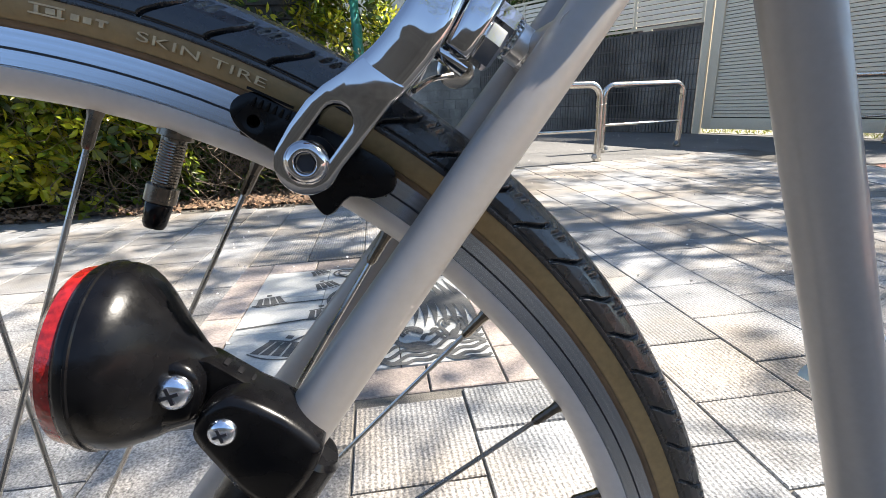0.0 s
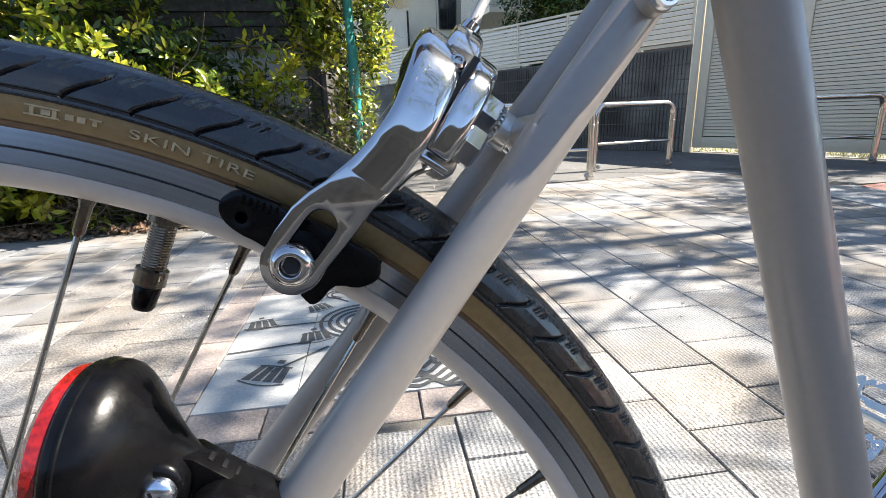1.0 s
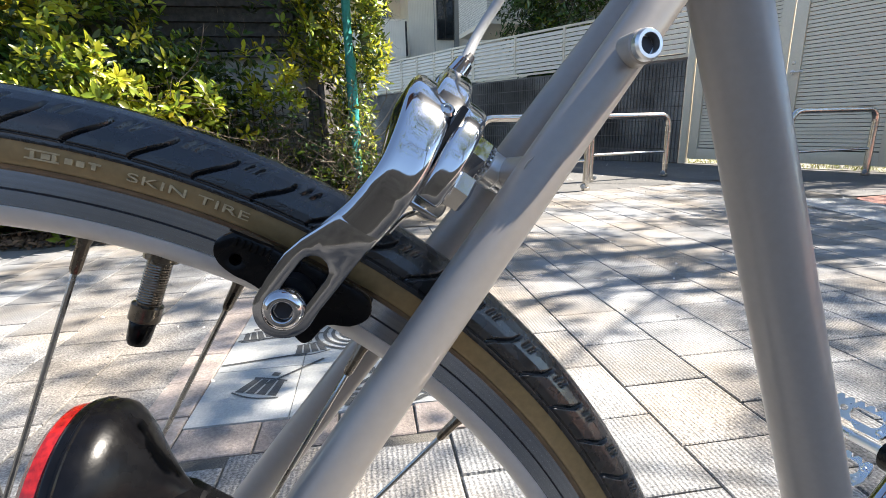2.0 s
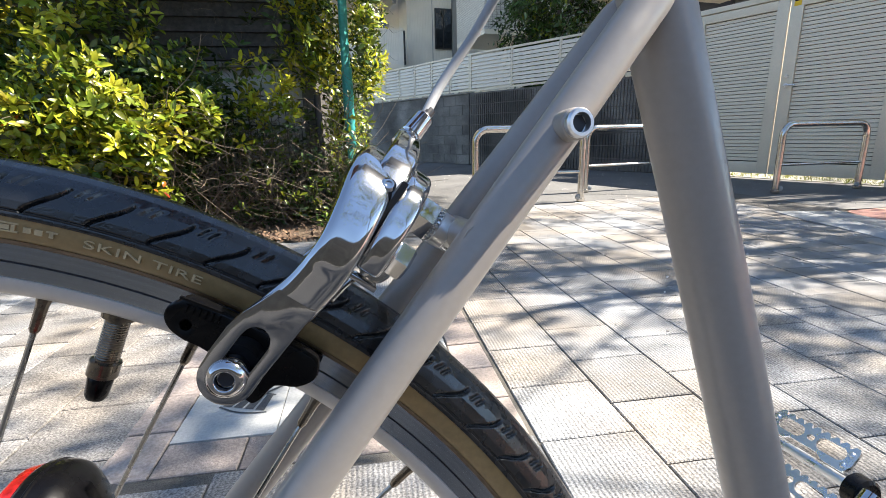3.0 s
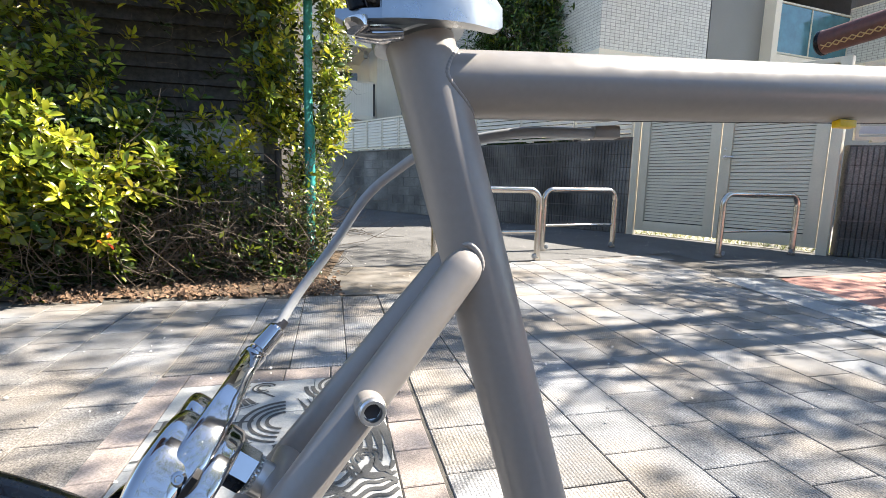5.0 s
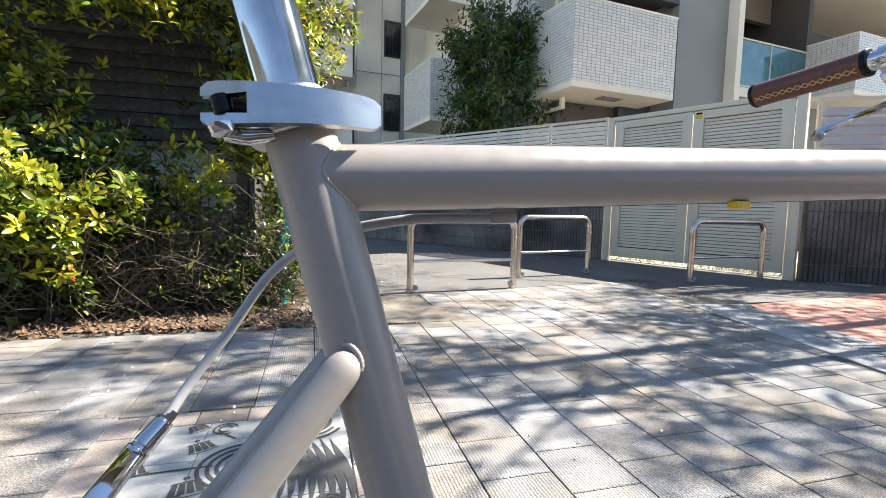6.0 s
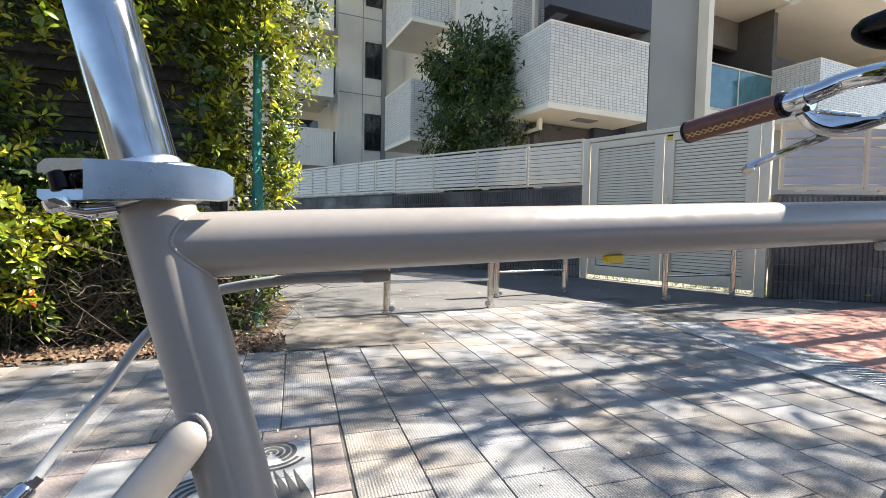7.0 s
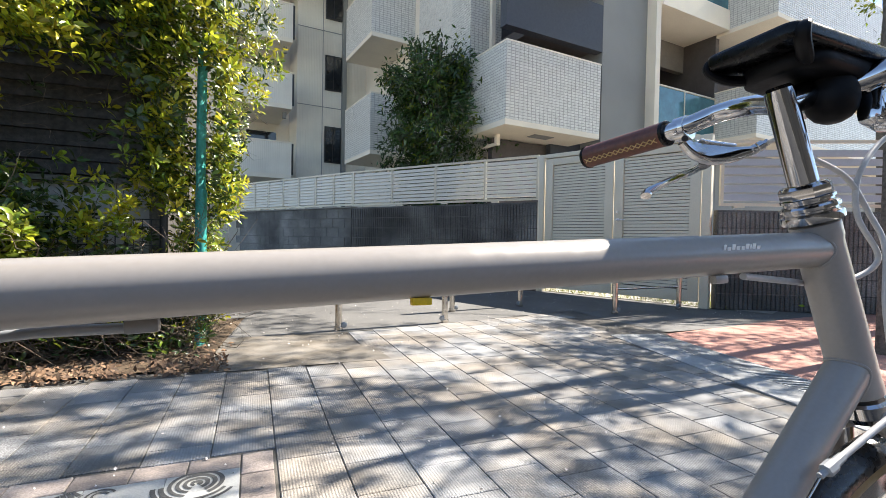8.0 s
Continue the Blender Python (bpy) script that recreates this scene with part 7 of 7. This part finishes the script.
for s, a in ((1, 35.6), (-1, 215.6)):
    tip = BB + Vector((math.cos(radians(a)) * 0.154, 0.074 * s, math.sin(radians(a)) * 0.154))
    part("crank_arm", loft(dense([(BB + Vector((0, 0.046 * s, 0)), 0.014, 0.007), (BB.lerp(tip, 0.5) + Vector((0, 0.026 * s, 0)), 0.010, 0.006), (tip, 0.013, 0.007)])), "chrome", cr)
    ped = part("pedal", tubed([tip, tip + Vector((0, 0.095 * s, 0))], 0.0045, 14), "satin_alu", cr, "silver cage pedal with toothed plates")
    for dx, dz in ((0.008, 0.014), (-0.010, -0.022)):
        o = []
        for k in range(9):
            y = 0.012 + 0.0090 * k
            o += [(y, 0.0090), (y + 0.0022, 0.0125), (y + 0.0055, 0.0125), (y + 0.0085, 0.0090)]
        o += [(0.096, -0.004), (0.094, -0.0115), (0.074, -0.0115), (0.068, -0.008), (0.040, -0.008), (0.034, -0.0115), (0.014, -0.0115), (0.011, -0.004)]
        holes = [stadium((0.025, 0.001), (0.040, 0.001), 0.0060), stadium((0.066, 0.001), (0.080, 0.001), 0.0060), stadium((0.0515, 0.001), (0.0530, 0.001), 0.0028)]
        flat_m = Matrix.Translation(tip + Vector((dx, 0.012 * s, dz))) @ Matrix.Rotation(radians(-45), 4, "Y") @ Matrix(((0, 0.95, 0, 0), (0.90 * s, 0, 0, 0), (0, 0, 1, 0), (0, 0, 0, 1)))
        plate = part("cage_plate", prism(bmesh.new(), o, 0.0022, flat_m, 0, holes), "satin_alu", ped)
        for px, py in ((0.0165, 0.005), (0.0165, -0.006), (0.090, 0.003)):
            part("rivet", lathed([(0.0026, 0.0), (0.0026, 0.0008), (0.0016, 0.0016), (0.0, 0.0017)], 12, flat_m @ Matrix.Translation((px, py, 0.0021))), "satin_alu", plate)
    part("bearing_cup", lathed([(0.010, 0.004), (0.0125, 0.006), (0.0125, 0.016), (0.009, 0.018), (0.0, 0.018)], 22, axis_at(tip, (0, s, 0))), "black", ped)
    part("dust_cap", lathed([(0.007, 0.0), (0.008, 0.002), (0.008, 0.008), (0.006, 0.010), (0.0, 0.011)], 18, axis_at(tip + Vector((0, 0.094 * s, 0)), (0, s, 0))), "satin_alu", ped)
teeth = []
for k in range(46 * 4):
    a = 2 * math.pi * k / (46 * 4)
    r = 0.0935 if k % 4 in (0, 3) else 0.0975
    teeth.append((r * math.cos(a), r * math.sin(a)))
ring_hole = [(0.072 * math.cos(2 * math.pi * k / 40), 0.072 * math.sin(2 * math.pi * k / 40)) for k in range(40)]
part("chainring", prism(bmesh.new(), teeth, 0.003, axis_at(BB + Vector((0, -0.042, 0)), (0, -1, 0)), 0, [ring_hole]), "satin_alu", cr)
for k in range(5):
    a = 2 * math.pi * k / 5 + 0.3
    part("spider_arm", tubed([BB + Vector((0, -0.043, 0)), BB + Vector((0.075 * math.cos(a), -0.043, 0.075 * math.sin(a)))], 0.006, 10, flat=0.5), "satin_alu", cr)
part("chain", tubed([BB + Vector((-0.01, -0.0435, 0.0955)), AX + Vector((0.0, -0.040, 0.036))], 0.0035, 6, flat=0.6), "steel", cr)
part("chain", tubed([BB + Vector((-0.01, -0.0435, -0.0955)), AX + Vector((0.0, -0.040, -0.036))], 0.0035, 6, flat=0.6), "steel", cr)
part("kickstand", tubed([BB + Vector((-0.07, 0.02, 0.01)), BB + Vector((-0.10, 0.10, -0.12)), BB + Vector((-0.11, 0.175, -0.283))], [0.008, 0.007, 0.007], 12), "satin_alu", bike)

# ---- phone cradle on the stem ----
holder = part("phone_cradle", lathed([(0.0, -0.025), (0.007, -0.0243), (0.013, -0.021), (0.0175, -0.015), (0.0195, -0.007), (0.0192, 0.002), (0.017, 0.010), (0.019, 0.018), (0.0, 0.020)], 28, axis_at((0.886, -0.010, 0.910), (0.0, 0.0, 1))), "black_matt", bike, "black silicone phone cradle with straps")
PH = Matrix.Translation((0.884, 0.004, 0.938)) @ Matrix.Rotation(radians(3), 4, "X") @ Matrix.Rotation(radians(2), 4, "Y")


def rounded(lx, ly, r, n=6):
    """A rounded rectangle's outline."""
    out = []
    for cx, cy, q0 in ((lx / 2 - r, ly / 2 - r, 0), (r - lx / 2, ly / 2 - r, 90), (r - lx / 2, r - ly / 2, 180), (lx / 2 - r, r - ly / 2, 270)):
        out += [(cx + r * math.cos(radians(q0 + 90 * k / n)), cy + r * math.sin(radians(q0 + 90 * k / n))) for k in range(n + 1)]
    return out


part("phone", prism(bmesh.new(), rounded(0.164, 0.084, 0.014), 0.013, PH @ Matrix.Translation((0, 0, -0.004)), 0.0038), "black", holder, "dark phone in the cradle", smooth=60)
part("base_pad", prism(bmesh.new(), rounded(0.140, 0.070, 0.026), 0.018, PH @ Matrix.Translation((0.014, -0.002, -0.0172)), 0.0065), "black_matt", holder, smooth=60)
for sx in (-1, 1):
    for sy in (-1, 1):
        bm = tubed(curve_pts([(0.040 * sx, 0.020 * sy, -0.010), (0.058 * sx, 0.031 * sy, -0.010), (0.073 * sx, 0.038 * sy, -0.004), (0.074 * sx, 0.0385 * sy, 0.003), (0.062 * sx, 0.032 * sy, 0.0085)], 5), 0.0070, 12, flat=0.62)
        bm.transform(PH)
        part("strap", bm, "black_matt", holder)
# Unseen trees, each set so that its shade falls where the paving needs it.
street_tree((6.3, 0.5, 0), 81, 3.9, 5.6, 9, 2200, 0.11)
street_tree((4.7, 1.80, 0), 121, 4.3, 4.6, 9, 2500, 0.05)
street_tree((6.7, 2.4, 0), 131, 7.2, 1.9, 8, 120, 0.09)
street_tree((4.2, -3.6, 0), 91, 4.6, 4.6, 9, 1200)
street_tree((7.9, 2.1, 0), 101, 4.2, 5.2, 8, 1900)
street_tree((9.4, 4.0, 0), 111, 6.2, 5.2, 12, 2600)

# ---- pavers, laid last ----
TP, X0, Y0 = 0.215, -0.345, 1.545


def paver_mesh(w, h, material):
    bm = boxed((w - 0.004, h - 0.004, 0.02), (0, 0, -0.010))
    top = [e for e in bm.edges if all(v.co.z > -0.001 for v in e.verts)]
    bmesh.ops.bevel(bm, geom=top, offset=0.0022, segments=1, affect="EDGES")
    return mesh_of("paver", bm, material, 0)


pm, pm_rough = paver_mesh(TP, TP, "tile"), paver_mesh(TP, TP, "tile_rough")
far_v, far_f = [], []
rp = random.Random(9)
near = []
AX0, AX1, AY0, AY1 = ART[0] - 0.105, ART[1] + 0.105, ART[2] - 0.105, ART[3] + 0.105
for i in range(-32, 20):
    xa = X0 + TP * i
    shift = (i % 2) * TP / 2
    for j in range(-9, 14):
        ya = Y0 + shift + TP * j
        xc, yc = xa + TP / 2, ya + TP / 2
        xlo, xhi, ylo, yhi = xa, xa + TP, ya, ya + TP
        if xhi > AX0 + 0.02 and xlo < AX1 - 0.02:          # cut round the border of the pictured slabs
            if ylo < AY1 and yhi > AY1 + 0.03:
                ylo = AY1 + 0.003
            elif yhi > AY0 and ylo < AY0 - 0.03:
                yhi = AY0 - 0.003
            elif yhi > AY0 and ylo < AY1:
                if xhi - AX1 > 0.03:
                    xlo = AX1 + 0.003
                elif AX0 - xlo > 0.03:
                    xhi = AX0 - 0.003
                else:
                    continue
        far_edge = 2.76 if xc < 1.25 else 3.70 + 0.19 * max(0, xc - 1.2)
        if xc > 2.0 and in_strip(xc + 0.07, yc) or ylo > far_edge - 0.04 or xhi > 3.76:
            continue
        yhi = min(yhi, far_edge)
        whole = yhi - ylo > TP - 0.001 and xhi - xlo > TP - 0.001
        if whole and -0.9 < xc < 2.1 and 0.45 < yc < 2.35 and len(near) < 165:
            near.append((xc, yc))
        else:
            tilt = [rp.uniform(-0.0012, 0.0) for _ in range(4)]
            k = len(far_v)
            b, g = 0.0022, 0.002
            x0_, x1_, y0_, y1_ = xlo + g, xhi - g, ylo + g, yhi - g
            far_v += [(x0_, y0_, -0.007), (x1_, y0_, -0.007), (x1_, y1_, -0.007), (x0_, y1_, -0.007),
                      (x0_ + b, y0_ + b, tilt[0]), (x1_ - b, y0_ + b, tilt[1]), (x1_ - b, y1_ - b, tilt[2]), (x0_ + b, y1_ - b, tilt[3])]
            far_f += [(k + 4, k + 5, k + 6, k + 7)] + [(k + s, k + (s + 1) % 4, k + 4 + (s + 1) % 4, k + 4 + s) for s in range(4)]
for xc, yc in near:
    ob = new("paver", pm_rough if xc < -0.42 or xc < 0.05 and yc < 0.75 else pm)
    ob.parent = pavement
    ob.matrix_local = Matrix.Translation((xc, yc, rp.uniform(-0.0015, 0.0))) @ Euler((rp.uniform(-0.004, 0.004), rp.uniform(-0.004, 0.004), rp.uniform(-0.003, 0.003))).to_matrix().to_4x4()
tagged(from_arrays("paver", far_v, far_f, "tile_far", pavement), kind="stuff")

# border of small brown pavers round the pictured slabs
bx, by = 6, 4
lx, ly = (ART[1] - ART[0]) / by, (AY1 - AY0) / bx
side_paver, end_paver = paver_mesh(0.105, ly, "border"), paver_mesh(lx, 0.105, "border")
for mesh, spots in ((side_paver, [(x, AY0 + ly * (k + 0.5)) for k in range(bx) for x in (ART[0] - 0.0535, ART[1] + 0.0535)]),
                    (end_paver, [(ART[0] + lx * (k + 0.5), y) for k in range(by) for y in (ART[2] - 0.0535, ART[3] + 0.0535)])):
    for x, y in spots:
        ob = new("border_paver", mesh)
        ob.parent = pavement
        ob.matrix_local = Matrix.Translation((x, y, rp.uniform(-0.002, 0.001))) @ Matrix.Rotation(rp.uniform(-0.015, 0.015), 4, "Z")

# ribbed blocks of the walls
vs, fs = ribbed_block(BW - 0.006, BH - 0.006)
me = bpy.data.meshes.new("block")
me.from_pydata(vs, [], fs)
me.materials.append(M["block"])
for wall, x0, x1, rows in ((wall_main, -WL, -0.05, 7), (wall_right, 0.06, 4.6, 6)):
    n = int(round((x1 - x0) / BW))
    w = (x1 - x0) / n
    for i in range(n):
        for j in range(rows):
            ob = new("block", me)
            ob.parent = wall
            ob.matrix_local = Matrix.Translation((x0 + w * (i + 0.5), 0.0055, BH * j + 0.004)) @ Matrix.Diagonal((w / BW, 1, 1, 1))
# plain blocks of the lane wall
me = bpy.data.meshes.new("block")
bm = boxed((0.39, 0.03, 0.186), (0, 0.012, 0.093), bevel=0.003)
bm.to_mesh(me)
bm.free()
me.materials.append(M["block"])
for i in range(11):
    for j in range(7):
        ob = new("block", me)
        ob.parent = wall_left
        ob.matrix_local = Matrix.Translation((-0.22 - 0.396 * i - (0.198 if j % 2 else 0), 0, BH * j + 0.004))
